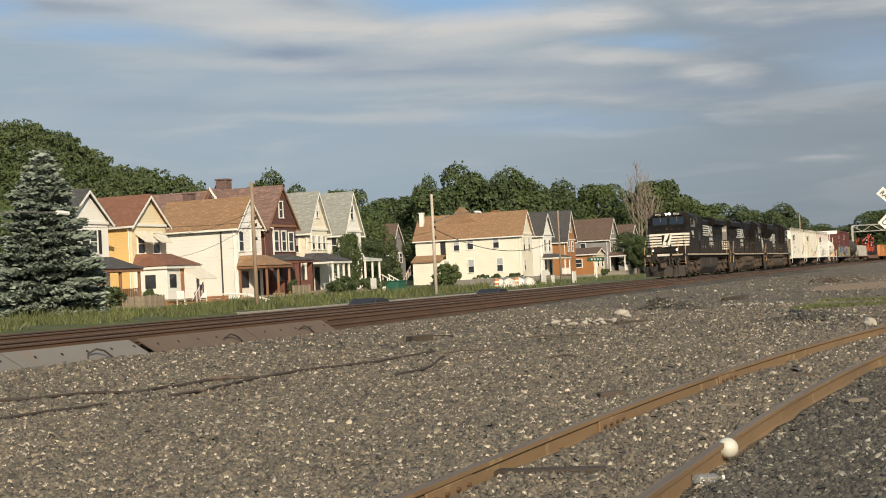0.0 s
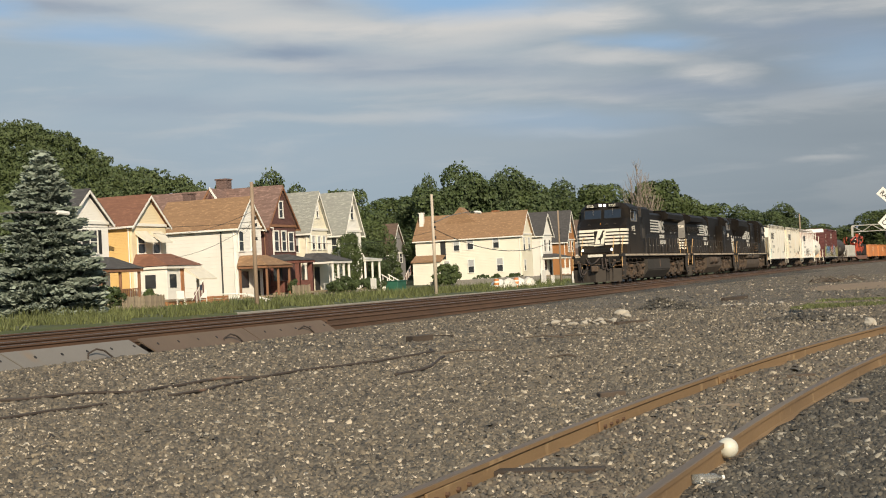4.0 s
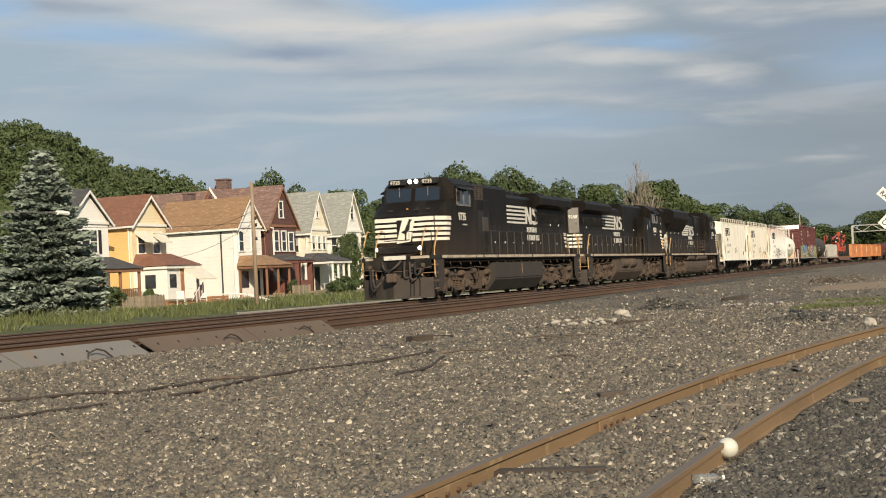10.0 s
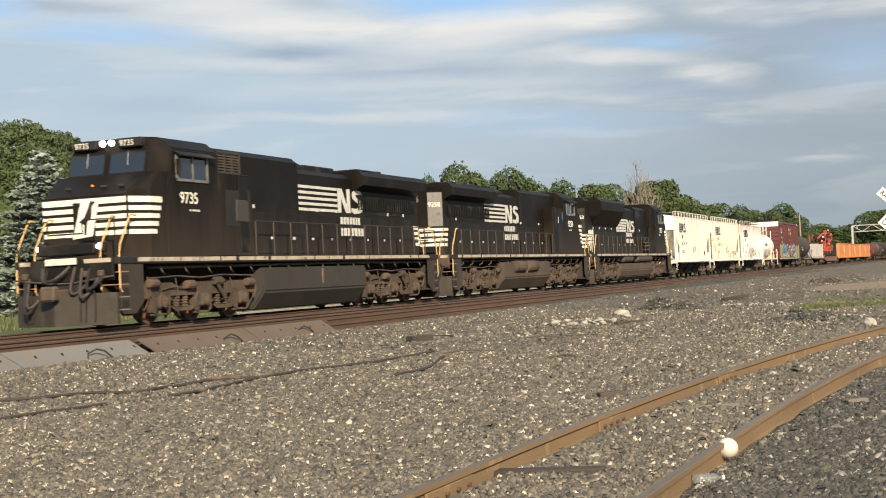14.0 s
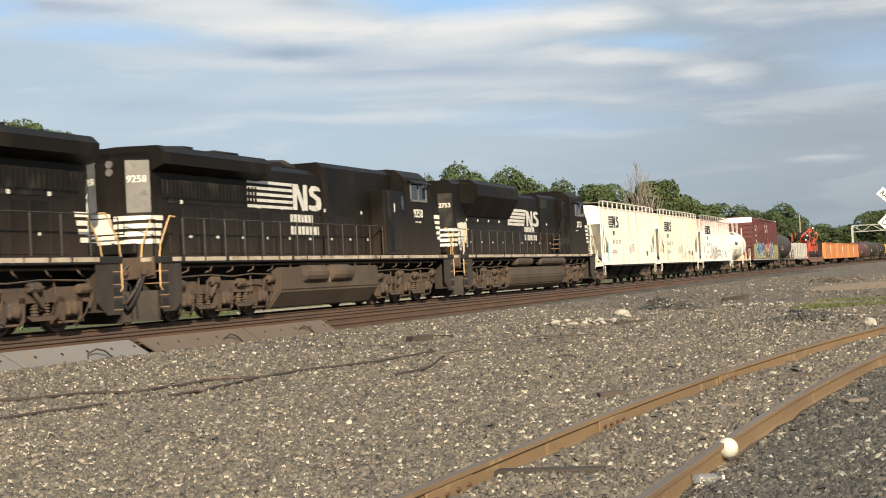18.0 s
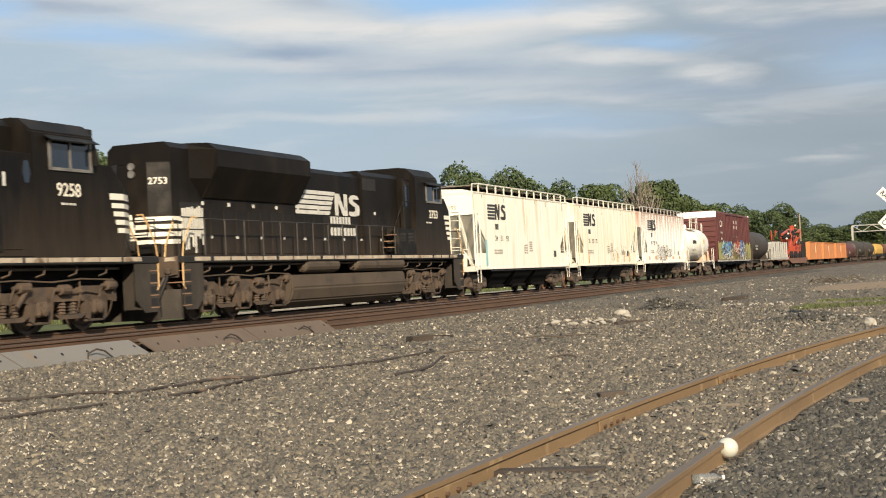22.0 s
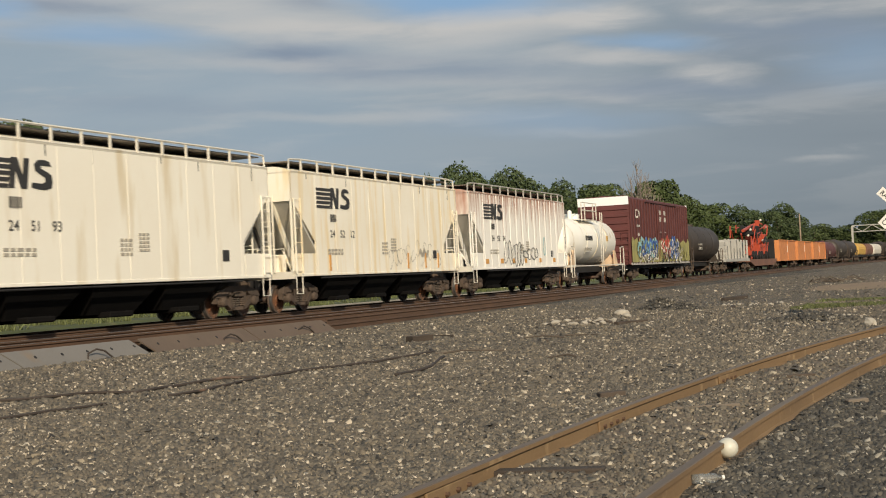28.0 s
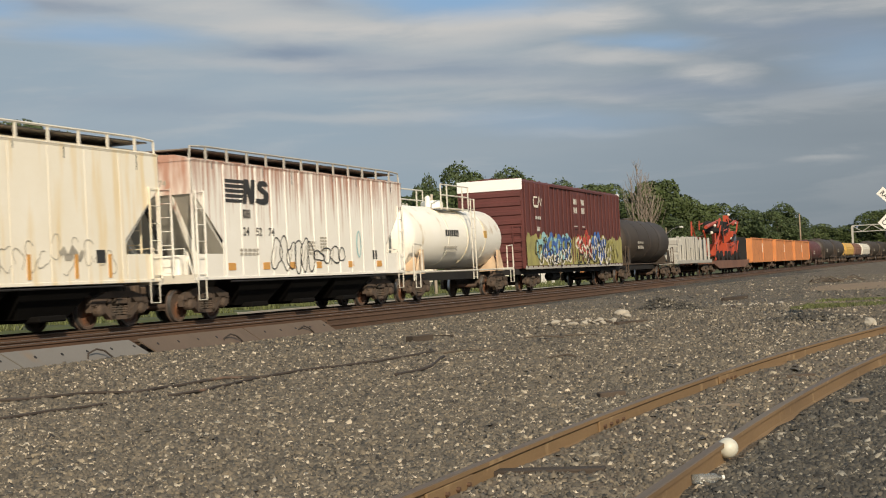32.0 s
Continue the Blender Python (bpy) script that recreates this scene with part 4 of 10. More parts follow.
    if style == 0:
        for sg in (-1, 1):
            if not lead:
                P("bay_door", box(BM(), sg * 1.49, sg * 1.51, 4.7, 5.9, 1.85, 3.85, bev=0.012), M_DOOR)
                P("door_label", box(BM(), sg * 1.508, sg * 1.514, 5.2, 5.3, 3.2, 3.5), M_LOGO)
                P("door_window", prism(BM(), [(4.42, 3.3), (4.56, 3.3), (4.62, 3.5), (4.56, 3.78), (4.42, 3.78), (4.36, 3.5)], "x", sg * 1.495, sg * 1.512), M_GLASS)
                continue
            # the bay wall is closed; a dark plate gives the recess its shade
            P("bay_opening", box(BM(), sg * 1.46, sg * 1.505, 4.6, 6.0, 2.5, 3.5), M_DARK, "dark plate for the shaded open equipment bay")
            P("bay_box", box(BM(), sg * 1.40, sg * 1.53, 5.15, 5.85, 2.62, 3.25, bev=0.03), M_TANK)
            b = BM()
            box(b, sg * 1.30, sg * 1.36, 4.45, 5.75, 3.95, 4.02); box(b, sg * 1.30, sg * 1.36, 4.45, 5.75, 4.52, 4.58)
            for k in range(4):
                box(b, sg * 1.30, sg * 1.37, 4.45 + k * 0.42, 4.5 + k * 0.42, 3.95, 4.58)
            r = P("intake_frame", b, M_TANK)
            for k in range(6):
                P("louvre_slat", box(BM(), sg * 1.31, sg * 1.345, 4.5, 5.7, 4.06 + k * 0.075, 4.095 + k * 0.075), M_GRIME)
    else:
        for sg in (-1, 1):
            P("door_glass", box(BM(), sg * 1.312, sg * 1.322, 4.44, 4.82, 3.45, 4.22), M_GLASS)
            low = P("battery_box", box(BM(), sg * 0.9, sg * 1.47, 4.3, 6.05, 1.70, 2.64, bev=0.025), M_BLACK2, "dust-faded low battery box")
            for k in range(2):
                for j in range(6):
                    P("louvre_slat", box(BM(), sg * 1.47, sg * 1.482, 4.6 + k * 0.75, 5.1 + k * 0.75, 2.2 + j * 0.05, 2.225 + j * 0.05), M_TANK)
            P("hood_panel", box(BM(), sg * 1.045, sg * 1.062, 6.9, 8.0, 3.92, 4.34, bev=0.01), M_DARK)
            for k in range(3):
                P("side_step", box(BM(), sg * 1.1, sg * 1.44, 6.1 + 0.1 * k, 6.4 + 0.1 * k, 1.95 + 0.0 + (2 - k) * 0.22, 1.98 + (2 - k) * 0.22), M_STEP)
            P("stair_rail", tube(BM(), [(sg * 1.46, 4.7, 3.62), (sg * 1.46, 5.4, 3.62), (sg * 1.46, 6.3, 2.68)], 0.02, 6), M_BLACK2)
            P("stair_post", tube(BM(), [(sg * 1.46, 5.4, 2.64), (sg * 1.46, 5.4, 3.62)], 0.02, 6), M_BLACK2)
    # hood
    def hood(y0, y1, hw, zt, ch=0.16, name="hood"):
        b = prism(BM(), [(-hw, 1.70), (hw, 1.70), (hw, zt - ch), (hw - ch * 1.2, zt), (-hw + ch * 1.2, zt), (-hw, zt - ch)], "y", y0, y1)
        return P(name, b, M_BLACK)
    if style == 0:
        hood(4.3, 10.0, 1.02, 4.72, name="auxiliary_cab")
        hood(10.0, 20.0, 0.96, 4.42)
        P("exhaust_box", box(BM(), -0.45, 0.45, 11.6, 13.9, 4.40, 4.66, bev=0.04), M_BLACK2)
        P("exhaust_pipe", tube(BM(), [(-0.3, 10.6, 4.5), (-0.1, 10.9, 4.66), (0.2, 11.2, 4.66), (0.4, 11.5, 4.5)], 0.13, 8), M_BLACK2)
        # radiator box overhangs both walkways
        for sg in (-1, 1):
            b = BM()
            prism(b, [(sg * 0.9, 3.86), (sg * 1.38, 4.06), (sg * 1.40, 4.36), (sg * 1.2, 4.54), (sg * 0.0, 4.58), (sg * 0.0, 4.3), (sg * 0.9, 4.3)], "y", 14.2, 20.0)
            P("radiator_box", b, M_BLACK)
            b = BM()
            for k in range(26):
                box(b, sg * 1.02, sg * 1.04, 14.5 + k * 0.2, 14.58 + k * 0.2, 3.25, 3.7)
            P("radiator_grille", b, M_BLACK2)
            P("intake_screen", prism(BM(), [(sg * 0.95, 3.1), (sg * 0.975, 3.1), (sg * 0.975, 3.72), (sg * 0.95, 3.74)], "y", 15.2, 19.2), M_BLACK2)
        P("roof_fan", turned(BM(), [(0.62, 4.60), (0.62, 4.72), (0.5, 4.74), (0.0, 4.70)], "z", 18, at=(0, 17.4, 0)), M_BLACK2)
        P("roof_box", box(BM(), -0.8, 0.8, 15.0, 16.4, 4.6, 4.68, bev=0.03), M_BLACK2)
    else:
        hood(4.3, 8.05, 1.05, 4.60, name="inverter_cabinet")
        hood(8.05, 12.9, 0.96, 4.50)
        hood(12.9, 20.1, 0.96, 4.74)
        for sg in (-1, 1):
            b = BM()
            prism(b, [(sg * 0.9, 3.25), (sg * 1.02, 3.30), (sg * 1.5, 4.12), (sg * 1.5, 4.58), (sg * 1.2, 4.78), (0, 4.82), (0, 4.2), (sg * 0.9, 4.2)], "y", 12.9, 18.6)
            P("radiator_box", b, M_BLACK)
            b = prism(BM(), [(sg * 0.9, 3.25), (sg * 1.3, 3.8), (sg * 1.5, 4.58), (sg * 0.9, 4.70)], "y", 18.6, 19.2)
            for v in b.verts:
                if v.co.y > 19:
                    v.co.x = sg * 0.95
            P("radiator_fairing", b, M_BLACK)
            P("door_screen", box(BM(), sg * 0.955, sg * 0.970, 18.55, 19.75, 1.95, 3.15), M_DARK)
            rg = random.Random(9)
            for k in range(9):
                a0 = 18.6 + k * 0.125
                z0 = 2.25 - rg.uniform(0.0, 0.5)
                P("painted_slat", box(BM(), sg * 0.968, sg * 0.984, a0, a0 + 0.085, z0, 2.98 + rg.uniform(0, 0.1)), M_WHITE, "flaking white painted louvre slat")
            for zz in (2.42, 2.74):
                P("slat_bar", box(BM(), sg * 0.97, sg * 0.99, 18.56, 19.74, zz, zz + 0.03), M_BLACK2)
        for y in (13.9, 15.6, 17.3):
            P("roof_fan", turned(BM(), [(0.6, 4.79), (0.6, 4.89), (0.5, 4.91), (0.0, 4.87)], "z", 18, at=(0, y, 0)), M_BLACK2)
        P("exhaust_box", box(BM(), -0.4, 0.4, 11.2, 12.2, 4.48, 4.68, bev=0.04), M_BLACK2)
        for xh, zh in ((-0.16, 4.84), (0.0, 4.90), (0.16, 4.84)):
            P("horn", turned(BM(), [(0.03, 12.0), (0.035, 12.3), (0.08, 12.45)], "y", 8, at=(xh, 0, zh)), M_BLACK2)
        P("horn_bracket", box(BM(), -0.2, 0.2, 12.1, 12.2, 4.66, 4.86), M_BLACK2)
    # hood doors, shared mesh
    dm = None
    for sg in (-1, 1):
        y = 6.3 if style == 0 else 6.0
        while y < 19.2:
            hw = (1.02 if y < 9.8 else 0.96) if style == 0 else (1.05 if y < 7.4 else 0.96)
            loc = (sg * hw, y - 10.3, 0)
            if dm is None:
                dm = part("hood_door", box(BM(), -0.012, 0.014, 0.03, 0.68, 1.78, 2.98, bev=0.008), M_DOOR, root, loc=loc)
            else:
                again(dm, root, loc=loc)
            y += 0.72
        for y in np.arange(6.6, 19.5, 1.44):
            hw = (1.02 if y < 9.8 else 0.96) if style == 0 else (1.05 if y < 7.4 else 0.96)
            b = BM()
            box(b, sg * (hw + 0.01), sg * (hw + 0.03), y, y + random.choice((0.08, 0.14)), 2.2, 2.28)
            P("door_plate", b, M_LOGO)
            if random.random() < 0.7:
                P("door_plate", box(BM(), sg * (hw + 0.005), sg * (hw + 0.02), y + 0.4, y + 0.52, 3.1, 3.2), M_LOGO)
        hw = 0.975
        a, w = (10.05, 4.9) if style == 0 else (8.15, 4.85)
        y0 = a if sg > 0 else a + w
        pennant(root, sg, hw, (y0 - 10.3), 3.12 if style == 0 else 3.02, w, 0.8 if style == 0 else 0.72, M_LOGO, M_BLACK, style == 1)
        ny = (13.1 if sg > 0 else 12.9 + 2.1) - 10.3
        if sg < 0:
            ny = (12.3 if style == 0 else 10.54) - 10.3
        bars_text(root, sg, 0.985, ny, 2.72, 1.55, 1, 0.26, M_LOGO, gaps=7)
        bars_text(root, sg, 0.985, ny, 2.36, 1.95, 1, 0.26, M_LOGO, gaps=8)
        handrail(root, sg, 6.3 - 10.3, 19.4 - 10.3, 13)
        stepwell(root, -0.55 - 10.3, -1, sg)
        stepwell(root, 20.55 - 10.3, 1, sg)
    # long-hood end: pale panel, number, stripes, headlight
    ye = 20.0 if style == 0 else 20.1
    for sg in (-1, 1):
        P("end_corner", prism(BM(), [(sg * 0.955, ye - 0.02), (sg * 0.45, ye - 0.02), (sg * 0.45, ye + 0.36)], "z", 1.72, 4.2), M_BLACK)
    P("end_corner", box(BM(), -0.45, 0.45, ye - 0.02, ye + 0.36, 1.72, 4.15), M_BLACK)
    # chamfered corner panels carry the number
    for sg in (-1, 1):
        q = Vector((sg * 0.505, 0.38, 0)).normalized()          # along the panel, outer edge to inner, seen in plan
        nrm = Vector((sg * 0.38, 0.505, 0)).normalized()
        a = Vector((sg * 0.955, ye - 0.02, 0)) + nrm * 0.006
        b = Vector((sg * 0.45, ye + 0.36, 0)) + nrm * 0.006
        bm = BM()
        prism(bm, [(a.x, a.y), (b.x, b.y), (b.x - nrm.x * 0.02, b.y - nrm.y * 0.02), (a.x - nrm.x * 0.02, a.y - nrm.y * 0.02)], "z", 2.85, 4.18)
        P("corner_panel", bm, M_CORNER if style == 0 else M_BLACK2, "grey weathered corner panel" if style == 0 else "")
        u = (b - a).normalized() * (1 if sg > 0 else -1)
        st = (a if sg > 0 else b) + nrm * 0.004 + u * 0.02
        m = Matrix(((u.x, 0, nrm.x, st.x), (u.y, 0, nrm.y, st.y - 10.3), (0, 1, 0, 3.62), (0, 0, 0, 1)))
        letters("end_number", num, 0.25, M_STRIPE, root, m, squeeze=1.02)
        for i in range(4):
            z = 2.05 + i * 0.2
            bm = BM()
            prism(bm, [(a.x, a.y), (b.x, b.y), (b.x - nrm.x * 0.02, b.y - nrm.y * 0.02), (a.x - nrm.x * 0.02, a.y - nrm.y * 0.02)], "z", z, z + 0.12)
            P("end_stripe", bm, M_STRIPE)
    ye += 0.36
    for i in range(4):
        z = 2.05 + i * 0.2
        for sg in (-1, 1):
            P("end_stripe", box(BM(), sg * 0.05, sg * 0.45, ye + 0.004, ye + 0.018, z, z + 0.12), M_STRIPE)
            P("end_stripe", box(BM(), sg * 0.958, sg * 0.972, ye - 0.36 - 0.30 - 0.06 * i, ye - 0.36, z, z + 0.12), M_STRIPE)
    P("end_emblem", prism(BM(), [(-0.1, 2.1), (0.45, 2.1), (0.62, 2.85), (0.05, 2.85)], "y", ye + 0.018, ye + 0.026), M_STRIPE)
    for z in (3.9, 4.1):
        P("rear_headlight", turned(BM(), [(0.10, ye), (0.10, ye + 0.05), (0.0, ye + 0.04)], "y", 12, at=(0, 0, z)), M_ALU)
    # tank and air reservoirs
    bm = prism(BM(), [(-1.42, 1.36), (1.42, 1.36), (1.42, 0.66), (1.0, 0.15), (-1.0, 0.15), (-1.42, 0.66)], "y", 6.75, 14.0)
    if style == 1:
        bm = prism(BM(), [(-1.40, 1.12), (1.40, 1.12), (1.44, 0.72), (1.30, 0.34), (0.95, 0.12), (-0.95, 0.12), (-1.30, 0.34), (-1.44, 0.72)], "y", 5.45, 14.3)
    bmesh.ops.bevel(bm, geom=bm.edges[:], offset=0.05, segments=2, affect="EDGES")
    P("fuel_tank", bm, M_TANK if lead else M_TANK2)
    if style == 1:
        for sg in (-1, 1):
            for a, b in ((5.45, 9.65), (10.9, 13.4)):
                P("air_reservoir", turned(BM(), [(0.0, a), (0.2, a + 0.08), (0.23, a + 0.2), (0.23, b - 0.2), (0.2, b - 0.08), (0.0, b)], "y", 14, at=(sg * 1.27, 0, 1.40)), M_TANK2)
    else:
        for sg in (-1, 1):
            if not lead:
                for a, b in ((9.0, 10.7), (10.9, 12.6)):
                    P("air_reservoir", turned(BM(), [(0.0, a), (0.24, a + 0.08), (0.27, a + 0.2), (0.27, b - 0.2), (0.24, b - 0.08), (0.0, b)], "y", 14, at=(sg * 1.36, 0, 1.14)), M_GRIME)
            P("sight_glass", box(BM(), sg * 1.42, sg * 1.435, 10.6, 10.66, 0.85, 1.3), M_STEP)
    # pipes and gear under the walkway
    for sg in (-1, 1):
        b = BM()
        tube(b, [(sg * 1.3, 0.9, 1.42), (sg * 1.32, 6.0, 1.44), (sg * 1.34, 12, 1.46), (sg * 1.3, 20, 1.42)], 0.035, 5)
        for y in np.arange(1.4, 20, 1.17):
            tube(b, [(sg * 1.32, y, 1.5), (sg * 1.36, y + 0.1, 1.32), (sg * 1.3, y + 0.3, 1.26)], 0.025, 4)
        P("pipe_run", b, M_GRIME)
    # couplers, plows, hoses
    for y, d in ((-0.6, -1), (20.6, 1)):
        b = BM()
        box(b, -1.35, 1.35, y - 0.06, y + 0.06, 1.15, 1.70, bev=0.02)
        P("end_beam", b, M_BLACK2 if d < 0 else M_GRIME)
        b = BM()
        pl = [(-1.42, y + d * 0.05), (0, y + d * 0.55), (1.42, y + d * 0.05), (1.42, y - d * 0.05), (0, y + d * 0.43), (-1.42, y - d * 0.05)]
        prism(b, pl, "z", 0.10, 0.86)
        P("snow_plow", b, M_PLOW, "dust-caked steel snow plow")
        for xk in (-0.95, -0.82, 0.62, 0.74, 0.95):
            P("plow_chain", tube(BM(), [(xk, y + d * 0.30, 0.98), (xk + 0.02, y + d * (0.60 - abs(xk) * 0.36), 0.7), (xk - 0.01, y + d * (0.60 - abs(xk) * 0.36), 0.2)], 0.022, 5), M_DARK)
        P("pilot_shelf", box(BM(), -0.80, 0.80, y + d * 0.02, y - d * 0.16, 1.80, 2.06, bev=0.02), M_BLACK2)
        b = BM()
        box(b, -0.14, 0.14, y + d * 0.0, y + d * 0.62, 0.78, 0.98, bev=0.03)
        box(b, -0.2, 0.2, y + d * 0.58, y + d * 0.84, 0.70, 1.06, bev=0.05)
        P("coupler", b, M_GRIME)
        # hoses hang in loops from the beam, two short ones cross the coupler
        for k, (xa, za, xb, zb, sag) in enumerate(((-1.12, 1.32, -0.55, 1.22, 0.85), (-1.02, 1.26, -0.5, 1.1, 0.62), (-0.62, 1.5, 0.15, 1.52, 0.36), (-0.5, 1.44, 0.1, 1.42, 0.26), (0.3, 1.5, 0.62, 1.1, 0.42), (0.5, 1.46, 1.0, 1.3, 0.62), (0.72, 1.44, 1.12, 1.28, 0.40))):
            pts = []
            for i in range(9):
                t = i / 8.0
                pts.append((xa + (xb - xa) * t, y + d * (0.08 + 0.42 * math.sin(math.pi * t)), za + (zb - za) * t - sag * 4 * t * (1 - t)))
            P("air_hose", tube(BM(), pts, 0.036 if k % 3 else 0.044, 6), M_HOSE if k % 3 else M_DARK)
        for xv in (-1.12, -0.55, 0.62, 1.05):
            P("hose_valve", box(BM(), xv - 0.07, xv + 0.07, y + d * 0.05, y + d * 0.2, 1.24, 1.40, bev=0.03), M_GRIME)
        P("draft_pocket", box(BM(), -0.42, 0.42, y + d * 0.04, y + d * 0.16, 0.66, 1.12, bev=0.03), M_DARK)
        P("uncoupling_lever", tube(BM(), [(-1.4, y + d * 0.12, 1.25), (-0.3, y + d * 0.2, 1.12), (0.3, y + d * 0.2, 1.12), (1.4, y + d * 0.12, 1.25)], 0.02, 5), M_GRIME)
        P("end_plate_stripe", box(BM(), -1.30, -1.0, y + d * 0.06, y + d * 0.075, 1.58, 1.68), M_SILL)
        P("end_plate_stripe", box(BM(), 0.55, 1.30, y + d * 0.06, y + d * 0.075, 1.58, 1.68), M_SILL)
        end_rails(root, y - 10.3 , d, M_YELLOW)
        P("end_railing", tube(BM(), [(-1.4, y + d * 0.0, 1.7), (-1.4, y, 2.62), (-0.5, y, 2.62), (-0.5, y, 2.3), (0.5, y, 2.3), (0.5, y, 2.62), (1.4, y, 2.62), (1.4, y, 1.7)], 0.02, 5), M_BLACK2)
    P("fold_up_plate", box(BM(), -0.52, 0.36, -0.74, -0.68, 1.56, 1.72, bev=0.01), M_WHITE)
    # trucks
    loco_truck(root, 3.75 - 10.3, rolls, style)
    loco_truck(root, 16.85 - 10.3, rolls, style)
    return root


CARS = []                                  # (thing, centre along the line at 13 s, turned end for end)
CARS.append((diesel("9735", 0, 1, True), 34.15 + 10.3, 0))
CARS.append((diesel("9258", 0, -1, False), 56.35 + 10.3, 180))
CARS.append((diesel("2753", 1, -1, False), 78.65 + 10.3, 180))


def motions():
    for o, s0, turn in CARS:
        rows = []
        for i in range(33):
            t = float(i)
            x, y, h = course(s0 - gone(t))
            rows.append((t, pose(x, y, 0, 0, 0, turn - math.degrees(h))))
        walk(o, rows)
    for o, y0 in STREET_CARS:
        walk(o, [(float(t), pose(-34.2, y0 + 15.0 * t, -1.57)) for t in range(0, 33, 2)])
    for w, r, way, y in WHEELS:
        rows = []
        for i in range(321):
            t = i * 0.1
            rows.append((t, Matrix.Translation((0, y, r)) @ Matrix.Rotation(way * (gone(t) + 70) / r, 4, "X")))
        walk(w, rows)

# ---- freight cars ----
M_CREAM = mat("cream_hopper_paint", (0.93, 0.89, 0.77), (0.88, 0.82, 0.69), rough=0.55, scale=0.5, fine=9, bump=0.04, spots=(0.74, 0.64, 0.46), spot_scale=1.3, spot_cut=0.56, streak=0.82)
M_CREAM_B = mat("rust_stained_cream", (0.93, 0.88, 0.76), (0.85, 0.78, 0.63), rough=0.6, scale=0.6, fine=9, bump=0.05, spots=(0.84, 0.70, 0.46), spot_scale=2.8, spot_cut=0.50, streak=0.90)
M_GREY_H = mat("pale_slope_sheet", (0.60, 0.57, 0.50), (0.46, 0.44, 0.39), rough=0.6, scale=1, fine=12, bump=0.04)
M_INK = mat("black_lettering", (0.045, 0.042, 0.04), (0.03, 0.03, 0.03), rough=0.6, bump=0)
# chutes and gates: near black, darker than the rest of the underframe
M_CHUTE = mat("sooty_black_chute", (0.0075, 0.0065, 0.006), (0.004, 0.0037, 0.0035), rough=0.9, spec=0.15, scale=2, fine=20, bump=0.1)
M_MARK = mat("weathered_black_lettering", (0.10, 0.095, 0.085), (0.06, 0.058, 0.055), rough=0.6, scale=4, fine=30, bump=0, spots=(0.30, 0.28, 0.24), spot_scale=6, spot_cut=0.60)
M_FAINT = mat("faded_lettering", (0.46, 0.42, 0.34), (0.34, 0.31, 0.26), rough=0.6, bump=0)
M_RACK = mat("galvanised_running_board", (0.26, 0.22, 0.18), (0.14, 0.12, 0.10), rough=0.7, bump=0.1)
M_ORANGE_W = mat("orange_patch", (0.72, 0.38, 0.10), (0.6, 0.3, 0.08), rough=0.6, bump=0)
M_BLUE_S = mat("blue_streak_paint", (0.25, 0.52, 0.56), (0.35, 0.55, 0.55), rough=0.6, bump=0)
M_TANKW = mat("white_tank_paint", (0.95, 0.92, 0.84), (0.90, 0.86, 0.75), rough=0.45, scale=0.8, fine=12, bump=0.03, spots=(0.58, 0.46, 0.30), spot_scale=1.6, spot_cut=0.60, streak=0.5)
M_BOX = mat("oxide_red_box_car", (0.135, 0.040, 0.034), (0.090, 0.027, 0.024), rough=0.6, scale=0.6, fine=12, bump=0.05, spots=(0.10, 0.035, 0.03), spot_scale=1.5, streak=0.7)
M_TANKB = mat("dull_black_tank", (0.060, 0.044, 0.031), (0.032, 0.024, 0.018), rough=0.6, scale=0.6, fine=10, bump=0.05, spots=(0.085, 0.065, 0.05), spot_scale=1.2, streak=0.6)
M_ORANGE = mat("orange_gondola_paint", (0.68, 0.27, 0.09), (0.55, 0.20, 0.065), rough=0.55, scale=0.7, fine=12, bump=0.05, spots=(0.35, 0.12, 0.05), spot_scale=2)
M_REDM = mat("red_machine_paint", (0.50, 0.075, 0.028), (0.34, 0.05, 0.022), rough=0.45, scale=1, fine=14, bump=0.03)
M_BROWN = mat("brown_flat_car", (0.22, 0.11, 0.07), (0.14, 0.07, 0.05), rough=0.75, scale=1, fine=14, bump=0.1)
M_GREYL = mat("light_grey_load", (0.48, 0.46, 0.41), (0.36, 0.34, 0.3), rough=0.6, scale=1.2, fine=14, bump=0.05)
M_YELC = mat("yellow_car_paint", (0.66, 0.42, 0.10), (0.5, 0.3, 0.08), rough=0.6, bump=0.05)


M_GRAF_Y = mat("sprayed_yellow", (0.46, 0.42, 0.13), (0.24, 0.22, 0.09), rough=0.5, scale=2, fine=10, bump=0)
M_GRAF_R = mat("sprayed_red", (0.58, 0.08, 0.05), (0.45, 0.06, 0.04), rough=0.5, bump=0)
M_GRAF_B = mat("sprayed_blue", (0.07, 0.17, 0.48), (0.05, 0.12, 0.36), rough=0.5, bump=0)


